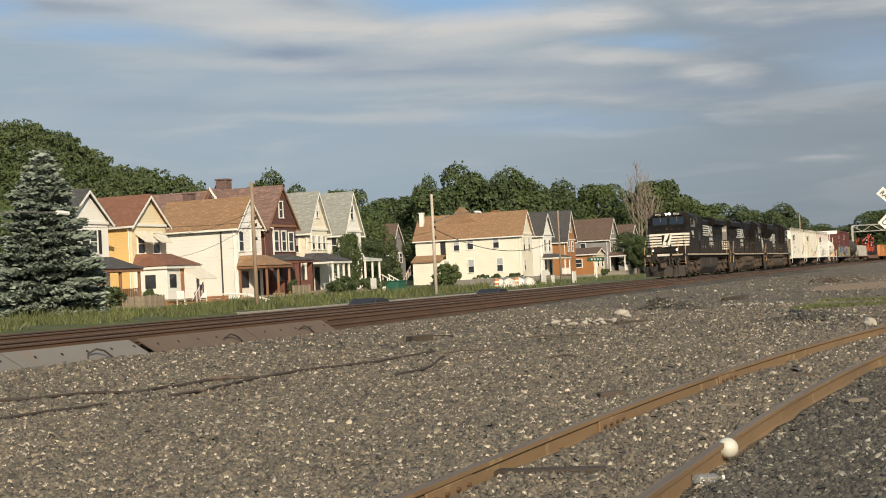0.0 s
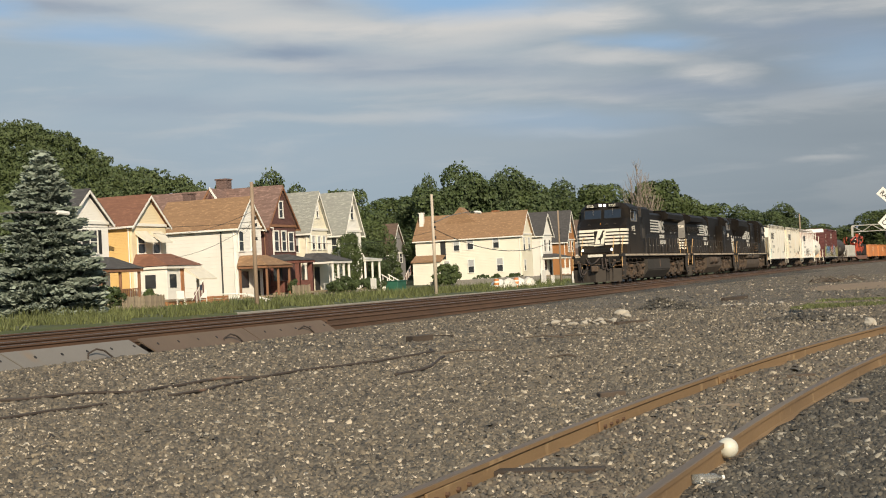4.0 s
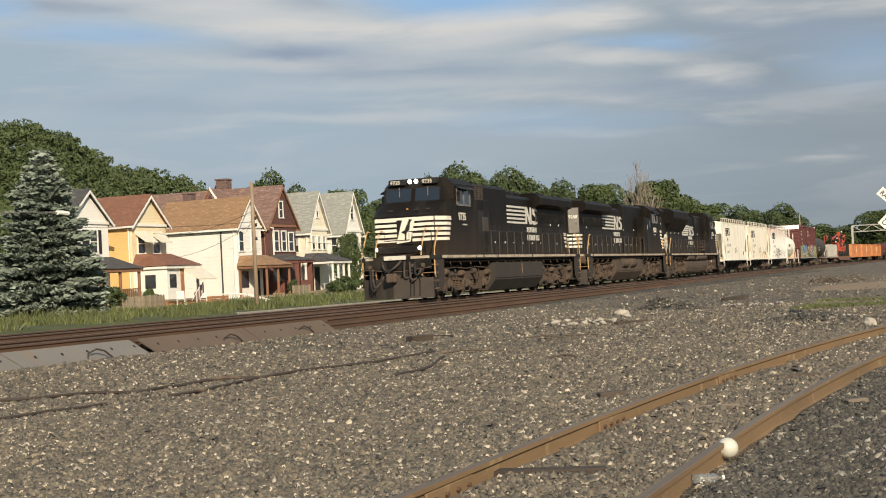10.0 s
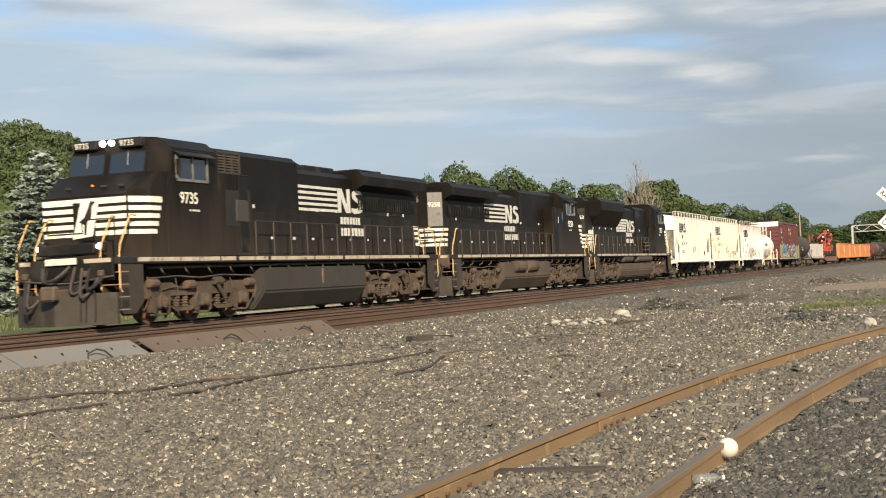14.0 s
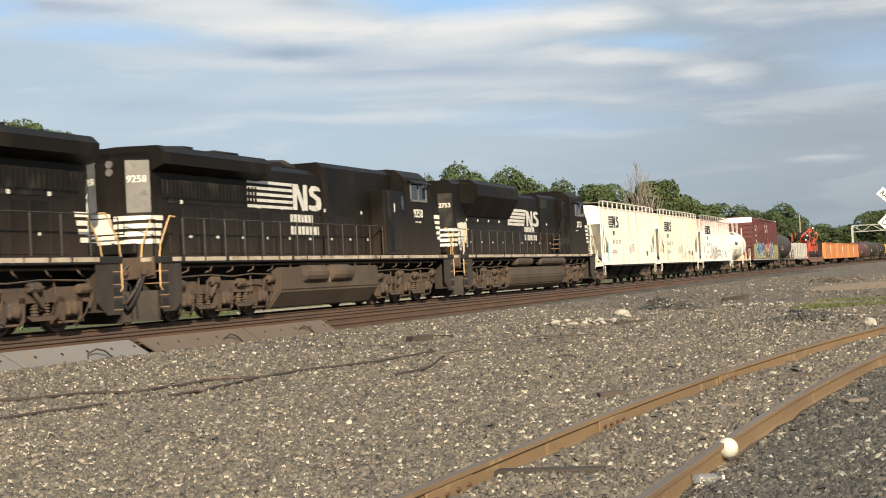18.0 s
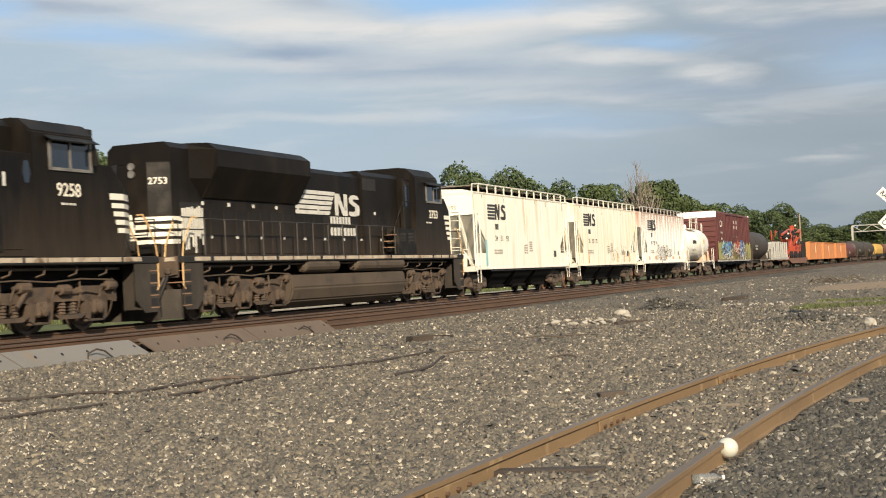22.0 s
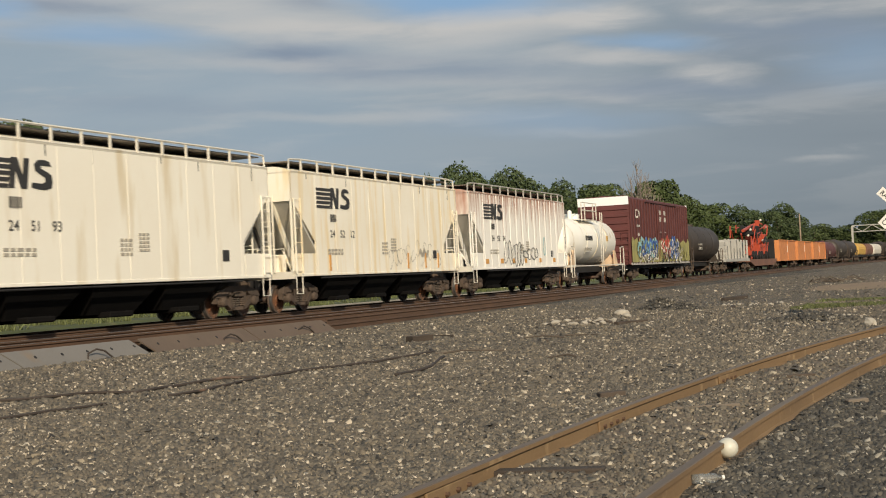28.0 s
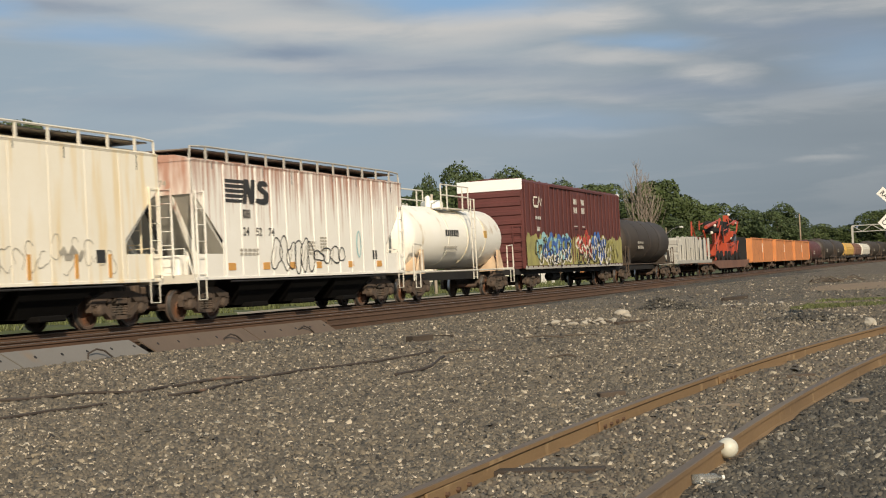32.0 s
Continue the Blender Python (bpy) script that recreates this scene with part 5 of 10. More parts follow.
def rust_top_cream():
    """Cream paint whose rust runs down from the roof edge along the ribs."""
    m = mat("rust_run_cream", (0.93, 0.90, 0.83), (0.86, 0.82, 0.73), rough=0.6, scale=0.8, fine=9, bump=0.04)
    nt = m.node_tree
    N, L = nt.nodes.new, nt.links.new
    bs = nt.nodes["Principled BSDF"]
    old = bs.inputs["Base Color"].links[0].from_socket
    co, mp, ns, sp, ma, mr = N("ShaderNodeTexCoord"), N("ShaderNodeMapping"), N("ShaderNodeTexNoise"), N("ShaderNodeSeparateXYZ"), N("ShaderNodeMath"), N("ShaderNodeMapRange")
    mp.inputs["Scale"].default_value = (1, 3.4, 0.16)
    ns.inputs["Scale"].default_value, ns.inputs["Detail"].default_value = 1.9, 7
    L(co.outputs["Object"], mp.inputs[0]); L(mp.outputs[0], ns.inputs[0]); L(co.outputs["Object"], sp.inputs[0])
    ma.operation = "MULTIPLY_ADD"; ma.inputs[1].default_value = 0.13
    L(sp.outputs[2], ma.inputs[0]); L(ns.outputs[0], ma.inputs[2])
    mr.inputs[1].default_value, mr.inputs[2].default_value, mr.inputs[4].default_value = 0.90, 1.10, 0.85
    L(ma.outputs[0], mr.inputs[0])
    mx = N("ShaderNodeMix"); mx.data_type = "RGBA"
    mx.inputs["B"].default_value = (0.40, 0.155, 0.085, 1)
    L(mr.outputs[0], mx.inputs["Factor"]); L(old, mx.inputs["A"])
    L(mx.outputs["Result"], bs.inputs["Base Color"])
    return m


M_CREAM_R = rust_top_cream()


def freight_truck(parent, y, far=False):
    """A three-piece truck: bolster, and side frames of top chord, slanting tension member and columns with an open spring window."""
    bm = box(BM(), -0.95, 0.95, -0.2, 0.2, 0.35, 0.72, bev=0.04)
    tr = part("truck", bm, M_TRUCK, parent, "brown two-axle freight truck", loc=(0, y, 0))
    for sg in (-1, 1):
        x0, x1 = sg * 0.98, sg * 1.14
        b = BM()
        prism(b, [(-1.22, 0.56), (-1.16, 0.70), (-0.52, 0.88), (0.52, 0.88), (1.16, 0.70), (1.22, 0.56), (0.66, 0.60), (0.50, 0.72), (-0.50, 0.72), (-0.66, 0.60)], "x", x0, x1)
        for q in (-1, 1):
            prism(b, [(q * 1.0, 0.60), (q * 0.70, 0.60), (q * 0.24, 0.30), (q * 0.24, 0.20), (q * 0.40, 0.20)], "x", x0, x1)
            prism(b, [(q * 0.36, 0.74), (q * 0.48, 0.74), (q * 0.44, 0.28), (q * 0.34, 0.28)], "x", x0, sg * 1.12)
            prism(b, [(q * 1.10, 0.62), (q * 1.22, 0.62), (q * 1.20, 0.40), (q * 1.12, 0.40)], "x", x0, sg * 1.12)
        box(b, x0, x1, -0.42, 0.42, 0.20, 0.30)
        part("side_frame", b, M_TRUCK, tr)
        part("bolster_end", box(BM(), sg * 0.9, sg * 1.2, -0.24, 0.24, 0.56, 0.71, bev=0.03), M_TRUCK, tr)
        if not far:
            for yo in (-0.22, 0.0, 0.22):
                pr = []
                for c in range(4):
                    pr += [(0.06, 0.31 + c * 0.06), (0.09, 0.322 + c * 0.06), (0.09, 0.342 + c * 0.06), (0.06, 0.356 + c * 0.06)]
                part("spring", turned(BM(), pr, "z", 8, at=(sg * 1.08, yo, 0)), M_TRUCK, tr)
        for ya in (-0.865, 0.865):
            b = turned(BM(), [(0.14, sg * 1.0), (0.14, sg * 1.16), (0.10, sg * 1.22), (0.05, sg * 1.23), (0.0, sg * 1.23)], "x", 12, at=(0, ya, 0.44))
            box(b, sg * 1.0, sg * 1.14, ya - 0.15, ya + 0.15, 0.52, 0.62)
            part("bearing", b, M_TRUCK, tr)
            part("brake_beam", box(BM(), -0.8, 0.8, ya * 0.42 - 0.05, ya * 0.42 + 0.05, 0.30, 0.40), M_TRUCK, tr)
    add_wheels(tr, (-0.865, 0.865), 0.42, 1)
    return tr


def couplers(root, half, z=0.86):
    for d in (-1, 1):
        b = BM()
        box(b, -0.12, 0.12, d * (half - 0.9), d * (half - 0.12), z - 0.1, z + 0.1, bev=0.03)
        box(b, -0.17, 0.17, d * (half - 0.3), d * (half + 0.0), z - 0.16, z + 0.16, bev=0.04)
        part("coupler", b, M_GRIME, root)
        part("air_hose", tube(BM(), [(0.4, d * (half - 0.7), 0.9), (0.42, d * (half - 0.4), 0.6), (0.2, d * (half - 0.1), 0.5)], 0.025, 5), M_DARK, root)


def ladder(parent, sg, y, z0, z1, width=0.42, x=1.58, mt=None, along=True, n=None):
    """Side ladder (along the car) or end ladder (across it)."""
    mt = mt or M_WHITE
    n = n or int((z1 - z0) / 0.38) + 1
    b = BM()
    if along:
        for yy in (y, y + width):
            box(b, sg * x - 0.02, sg * x + 0.02, yy - 0.02, yy + 0.02, z0, z1)
    else:
        for xx in (x, x - width):
            box(b, sg * xx - 0.02, sg * xx + 0.02, y - 0.02, y + 0.02, z0, z1)
    ld = part("ladder", b, mt, parent)
    for k in range(n):
        z = z0 + 0.08 + k * (z1 - z0 - 0.12) / max(1, n - 1)
        pts = [(sg * x, y, z), (sg * x, y + width, z)] if along else [(sg * x, y, z), (sg * (x - width), y, z)]
        part("rung", tube(BM(), pts, 0.012, 4), mt, ld)
    return ld


def spray_line(pts, sg, x, width, bm=None):
    """A sprayed line as a thin flat ribbon on a side: pts (y, z) along it, widest in the middle."""
    bm = bm or BM()
    n = len(pts)
    L, R = [], []
    for i, (y, z) in enumerate(pts):
        y0, z0 = pts[max(0, i - 1)]
        y1, z1 = pts[min(n - 1, i + 1)]
        q = math.hypot(y1 - y0, z1 - z0) or 1.0
        w = width * (0.6 + 0.4 * math.sin(math.pi * i / max(1, n - 1)))
        L.append(bm.verts.new((sg * x, y - (z1 - z0) / q * w, z + (y1 - y0) / q * w)))
        R.append(bm.verts.new((sg * x, y + (z1 - z0) / q * w, z - (y1 - y0) / q * w)))
    fs = [bm.faces.new((L[i], R[i], R[i + 1], L[i + 1])) for i in range(n - 1)]
    ex = bmesh.ops.extrude_face_region(bm, geom=fs)
    bmesh.ops.translate(bm, verts=[v for v in ex["geom"] if isinstance(v, bmesh.types.BMVert)], vec=(sg * 0.003, 0, 0))
    bmesh.ops.recalc_face_normals(bm, faces=bm.faces[:])
    return bm


def bubble(rg, y, z, w, h, turns=1.15):
    """A wobbling closed loop: the outline of one sprayed bubble letter."""
    a0 = rg.uniform(0, 6.28)
    p, q = rg.uniform(0, 6.28), rg.uniform(0, 6.28)
    out = []
    for i in range(27):
        a = a0 + i / 26.0 * 6.283 * turns
        k = 1 + 0.20 * math.sin(2 * a + p) + 0.16 * math.sin(3 * a + q)
        out.append((y + w / 2 * k * math.cos(a), z + h / 2 * k * math.sin(a)))
    return out


def covered_hopper(paint, num, rib_style, label, half=7.85, marks=None):
    """Three-bay covered hopper: ribbed side sheets, sloped ends, roof walk, hopper chutes. half: half its coupled length."""
    root = thing("covered_hopper", pose(0, 0, 0), label, "hopper car", "covered hopper cars")
    L2 = half - 0.70                                     # half the body's length
    X = 1.56
    # side sheets stop at the slanted end openings
    for sg in (-1, 1):
        prof = [(-L2, 4.2), (-L2, 3.35), (-L2 + 0.08, 3.35), (-L2 + 1.55, 2.1), (-L2 + 1.55, 1.12), (L2 - 1.55, 1.12), (L2 - 1.55, 2.1), (L2 - 0.08, 3.35), (L2, 3.35), (L2, 4.2)]
        b = prism(BM(), prof, "x", sg * (X - 0.03), sg * X)
        part("side_sheet", b, paint, root)
        n = 13 if rib_style else 9
        first = None
        for i in range(n):
            y = -L2 + 1.7 + i * (2 * L2 - 3.4) / (n - 1)
            if first is None:
                bb = BM()
                if rib_style:
                    prism(bb, [(-0.06, 0), (-0.03, 0.018), (0.03, 0.018), (0.06, 0)], "z", 1.13, 4.18)
                    for v in bb.verts:
                        v.co = Vector((v.co.y, v.co.x, v.co.z))
                else:
                    box(bb, 0, 0.006, -0.025, 0.025, 1.13, 4.18)
                bmesh.ops.recalc_face_normals(bb, faces=bb.faces[:])
                if sg < 0:
                    for v in bb.verts: v.co.x *= -1
                    bmesh.ops.reverse_faces(bb, faces=bb.faces[:])
                first = part("side_rib", bb, paint, root, loc=(sg * X, y, 0))
            else:
                again(first, root, loc=(sg * X, y, 0))
        part("side_sill", box(BM(), sg * (X - 0.06), sg * (X + 0.012), -L2, L2, 1.06, 1.14, bev=0.01), paint, root)
        for k in range(6):
            yk = -L2 + 1.3 + k * (2 * L2 - 2.6) / 5 + (0.35 if k % 2 else -0.2)
            part("dark_drip", box(BM(), sg * X, sg * (X + 0.004), yk - 0.018, yk + 0.018, 4.16 - 0.14 - 0.11 * (k % 3), 4.16), M_MARK, root)
        part("sill_pipe", tube(BM(), [(sg * (X + 0.03), -L2 + 1.8, 1.0), (sg * (X + 0.03), L2 - 1.8, 1.0)], 0.025, 5), M_DARK, root)
        # corner posts and end framing
        for d in (-1, 1):
            part("corner_post", box(BM(), sg * (X - 0.05), sg * X, d * L2, d * (L2 - 0.06), 1.12, 3.4), paint, root)
            part("end_panel", box(BM(), sg * (X - 0.02), sg * X, d * (L2 - 0.06), d * (L2 - 1.5), 1.12, 1.75), paint, root, "cream end side panel")
            ladder(root, sg, d * (L2 - 0.1) if d < 0 else d * (L2 - 0.1) - 0.42, 1.14, 3.4, x=X + 0.05, mt=paint)
            part("step_stirrup", tube(BM(), [(sg * X, d * (L2 - 0.15), 1.1), (sg * X, d * (L2 - 0.15), 0.55), (sg * X, d * (L2 - 0.55), 0.55), (sg * X, d * (L2 - 0.55), 1.1)], 0.02, 5), M_WHITE, root)
            part("end_brace", tube(BM(), [(sg * (X - 0.1), d * (L2 - 0.1), 1.2), (sg * 0.6, d * (L2 - 1.2), 1.9)], 0.04, 5), paint, root)
    # roof, rounded eave, roof walk
    b = prism(BM(), [(-X, 4.16), (-X - 0.03, 4.22), (-1.1, 4.36), (0, 4.42), (1.1, 4.36), (X + 0.03, 4.22), (X, 4.16)], "y", -L2, L2)
    part("roof", b, paint, root)
    b = BM()
    box(b, -1.40, 1.40, -L2 + 0.2, L2 - 0.2, 4.50, 4.53)
    part("running_board", b, M_RACK, root)
    for k in range(5):
        y = -L2 + 1.6 + k * (2 * L2 - 3.2) / 4
        part("hatch", box(BM(), -0.5, 0.5, y - 0.9, y + 0.9, 4.40, 4.60, bev=0.03), M_RACK, root)
    for sg in (-1, 1):
        hr = part("roof_rail", tube(BM(), [(sg * 1.5, -L2 + 0.05, 4.22), (sg * 1.5, -L2 + 0.1, 4.56), (sg * 1.5, -L2 + 0.9, 4.6), (sg * 1.5, L2 - 0.9, 4.6), (sg * 1.5, L2 - 0.1, 4.56), (sg * 1.5, L2 - 0.05, 4.22)], 0.032, 5), M_WHITE if rib_style == 0 else M_GREYL, root)
        f = None
        for k in range(12):
            y = -L2 + 0.9 + k * (2 * L2 - 1.8) / 11
            if f is None:
                f = part("rail_post", box(BM(), -0.025, 0.025, -0.03, 0.03, 4.2, 4.6), M_WHITE if rib_style == 0 else M_GREYL, hr, loc=(sg * 1.5, y, 0))
            else:
                again(f, hr, loc=(sg * 1.5, y, 0))
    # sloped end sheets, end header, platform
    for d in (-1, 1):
        # grey here puts the shade below the end header into the sheet's colour
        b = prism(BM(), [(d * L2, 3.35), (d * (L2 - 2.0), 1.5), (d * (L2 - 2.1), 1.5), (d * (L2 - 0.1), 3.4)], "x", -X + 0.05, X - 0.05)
        part("slope_sheet", b, M_GREY_H, root, "slope sheet with its shade painted in as grey")
        part("end_header", box(BM(), -X, X, d * (L2 - 0.04), d * L2, 3.32, 4.2), paint, root)
        part("end_sill", box(BM(), -X, X, d * (L2 - 0.15), d * L2, 1.0, 1.22), M_WHITE, root)
        part("platform", box(BM(), -1.5, 1.5, d * (L2 - 1.6), d * (L2 - 0.1), 1.12, 1.2), paint, root)
        part("end_box", box(BM(), -0.2, 0.9, d * (L2 - 0.9), d * (L2 - 0.3), 1.2, 1.75, bev=0.03), paint, root)
        for xx in (-0.9, 0.0, 0.9):
            part("slope_stiffener", prism(BM(), [(d * (L2 - 0.02), 3.3), (d * (L2 - 0.12), 3.3), (d * (L2 - 1.6), 1.2), (d * (L2 - 1.35), 1.2)], "x", xx - 0.04, xx + 0.04), M_INK if xx == 0 else paint, root)
        ladder(root, 1, d * (L2 + 0.04), 1.2, 3.5, x=0.95, mt=paint, along=False)
        part("brake_wheel", turned(BM(), [(0.24, d * (L2 + 0.05)), (0.26, d * (L2 + 0.07)), (0.24, d * (L2 + 0.09))], "y", 16, at=(-0.7, 0, 2.2)), M_GRIME, root) if d < 0 else None
        part("grab_rail", tube(BM(), [(1.3, d * (L2 + 0.03), 1.3), (1.3, d * (L2 + 0.06), 1.9), (0.4, d * (L2 + 0.06), 1.9), (0.4, d * (L2 + 0.03), 1.3)], 0.018, 5), paint, root)
        if num:
            m = on_end(0.1, -L2 - 0.006, 3.55) if d < 0 else Matrix(((-1, 0, 0, 0.9), (0, 0, 1, L2 + 0.006), (0, 1, 0, 3.55), (0, 0, 0, 1)))
            letters("end_number", num, 0.24, M_FAINT, root, m)
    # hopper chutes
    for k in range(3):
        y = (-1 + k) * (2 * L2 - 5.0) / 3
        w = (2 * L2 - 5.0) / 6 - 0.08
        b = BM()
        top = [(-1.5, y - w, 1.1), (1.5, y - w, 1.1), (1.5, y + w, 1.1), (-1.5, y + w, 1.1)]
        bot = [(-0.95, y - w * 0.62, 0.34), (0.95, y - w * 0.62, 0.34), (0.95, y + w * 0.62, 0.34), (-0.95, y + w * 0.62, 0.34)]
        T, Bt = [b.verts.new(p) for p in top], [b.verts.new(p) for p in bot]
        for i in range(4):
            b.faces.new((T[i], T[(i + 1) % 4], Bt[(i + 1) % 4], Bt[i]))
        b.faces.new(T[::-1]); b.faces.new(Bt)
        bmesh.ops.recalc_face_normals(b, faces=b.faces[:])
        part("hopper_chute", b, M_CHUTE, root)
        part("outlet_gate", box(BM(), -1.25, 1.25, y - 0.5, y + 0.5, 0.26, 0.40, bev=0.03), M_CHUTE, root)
    part("centre_sill", box(BM(), -0.3, 0.3, -half + 0.6, half - 0.6, 0.7, 1.05), M_DARK, root)
    # lettering on both sides
    for sg in (-1, 1):
        y0 = -sg * L2 + sg * 1.72
        for i in range(5):
            z = 3.16 + i * 0.135
            part("mark_bar", prism(BM(), [(y0, z), (y0 + sg * (0.92 + 0.03 * i), z), (y0 + sg * (0.96 + 0.03 * i), z + 0.085), (y0, z + 0.085)], "x", sg * (X + 0.013), sg * (X + 0.019)), M_INK, root)
        xx = X + (0.040 if rib_style else 0.014)
        a, w, h, z = y0 + sg * 0.96, 1.45, 0.66, 3.16
        for u0, u1 in ((0.0, 0.10), (0.30, 0.40)):
            part("mark_block", prism(BM(), [(a + sg * w * u0, z), (a + sg * w * (u0 + 0.13), z), (a + sg * w * (u1 + 0.10), z + h), (a + sg * w * (u1 - 0.03), z + h)], "x", sg * (X + 0.013), sg * xx), M_INK, root)
        part("mark_block", prism(BM(), [(a + sg * w * 0.08, z + h), (a + sg * w * 0.22, z + h), (a + sg * w * 0.42, z), (a + sg * w * 0.28, z)], "x", sg * (X + 0.013), sg * (xx + 0.001)), M_INK, root)
        pts = [(0.98, 0.80), (0.93, 0.95), (0.80, 1.0), (0.66, 0.97), (0.58, 0.82), (0.60, 0.62), (0.70, 0.52), (0.82, 0.42), (0.82, 0.26), (0.74, 0.20), (0.52, 0.22), (0.50, 0.06), (0.68, 0.0), (0.84, 0.0), (0.97, 0.08), (1.0, 0.30), (0.98, 0.50), (0.88, 0.60), (0.74, 0.70), (0.74, 0.80)]
        part("mark_block", prism(BM(), [(a + sg * w * (u * 1.05), z + h * v) for u, v in pts], "x", sg * (X + 0.013), sg * xx), M_INK, root)
        bars_text(root, sg, X + 0.012, y0 + sg * 0.95, 2.74, 0.42, 1, 0.24, M_MARK, gaps=4)
        for k in range(3):
            letters("car_number", num[2 * k:2 * k + 2], 0.32, M_MARK, root, side_mat(sg, X + (0.022 if rib_style else 0.010), y0 + sg * (0.9 + 0.75 * k), 2.26), depth=0.002, squeeze=1.15)
        bars_text(root, sg, X + 0.012, y0 + sg * 0.7, 1.82, 1.1, 2, 0.07, M_FAINT, gaps=5)
        bars_text(root, sg, X + 0.012, y0 + sg * 5.0, 2.05, 0.5, 4, 0.07, M_FAINT, gaps=3)
        bars_text(root, sg, X + 0.012, y0 + sg * 5.8, 2.2, 0.45, 5, 0.06, M_FAINT, gaps=3)
        part("capacity_plate", box(BM(), sg * (X + 0.002), sg * (X + 0.016), sg * (L2 - 2.6) - 0.17, sg * (L2 - 2.6) + 0.17, 1.55, 1.85), M_INK, root)
        if marks == "orange":
            for y in (-5.2, -3.2, -1.6, 0.2, 2.6, 4.9):
                part("reflector", box(BM(), sg * (X + 0.002), sg * (X + 0.014), y - 0.2, y + 0.2, 1.3, 1.5), M_ORANGE_W, root)
            rg = random.Random(12)
            y = -2.9
            for i in range(10):
                w = rg.uniform(0.50, 0.80)
                h = rg.uniform(0.62, 0.95) if i < 6 else rg.uniform(0.3, 0.5)
                part("scrawl", spray_line([(sg * u, v) for u, v in bubble(rg, y + w / 2, 1.72 + rg.uniform(-0.08, 0.1), w, h)], sg, X + 0.021, 0.020), M_INK, root, "black sprayed bubble letter")
                if i % 2 == 0:
                    part("scrawl", spray_line([(sg * (y + 0.1 + 0.05 * k), 1.4 + 0.12 * k + 0.05 * math.sin(k * 2.0)) for k in range(6)], sg, X + 0.022, 0.014), M_FAINT, root)
                y += w * 0.82
            part("scrawl", spray_line([(sg * (3.25 + 0.16 * math.cos(k * 0.5)), 2.05 + 0.42 * math.sin(k * 0.5)) for k in range(15)], sg, X + 0.021, 0.03), M_BLUE_S, root, "blue sprayed loop")
        elif marks == "yellow":
            for y in (-4.6, 1.9, 3.6, 4.9):
                part("reflector", box(BM(), sg * (X + 0.002), sg * (X + 0.016), y - 0.06, y + 0.06, 1.2, 1.75), M_ORANGE_W, root)
            rg = random.Random(14)
            for i in range(12):
                y = 0.3 + i * 0.42
                part("scrawl", spray_line([(sg * u, v) for u, v in bubble(rg, y, 1.7 + rg.uniform(-0.2, 0.2), 0.4, rg.uniform(0.3, 0.7), 0.8)], sg, X + 0.010, 0.012), M_FAINT, root, "faint grey sprayed scrawl")
            part("sprayed_patch", spray_line([(sg * (3.0 + 0.12 * k), 1.75 + 0.12 * math.sin(k * 1.9)) for k in range(8)], sg, X + 0.010, 0.10), M_FAINT, root, "grey-blue sprayed patch")
        else:
            part("blue_streak", box(BM(), sg * (X + 0.002), sg * (X + 0.014), -L2 + 1.3, -L2 + 1.52, 1.2, 2.3), M_BLUE_S, root, "pale blue paint streak") if sg > 0 else None
    couplers(root, half)
    freight_truck(root, -half + 1.95)
    freight_truck(root, half - 1.95)
    return root


M_SADDLE = mat("rust_tinged_saddle", (0.74, 0.56, 0.38), (0.55, 0.38, 0.24), rough=0.6, scale=2, fine=20, bump=0.03)


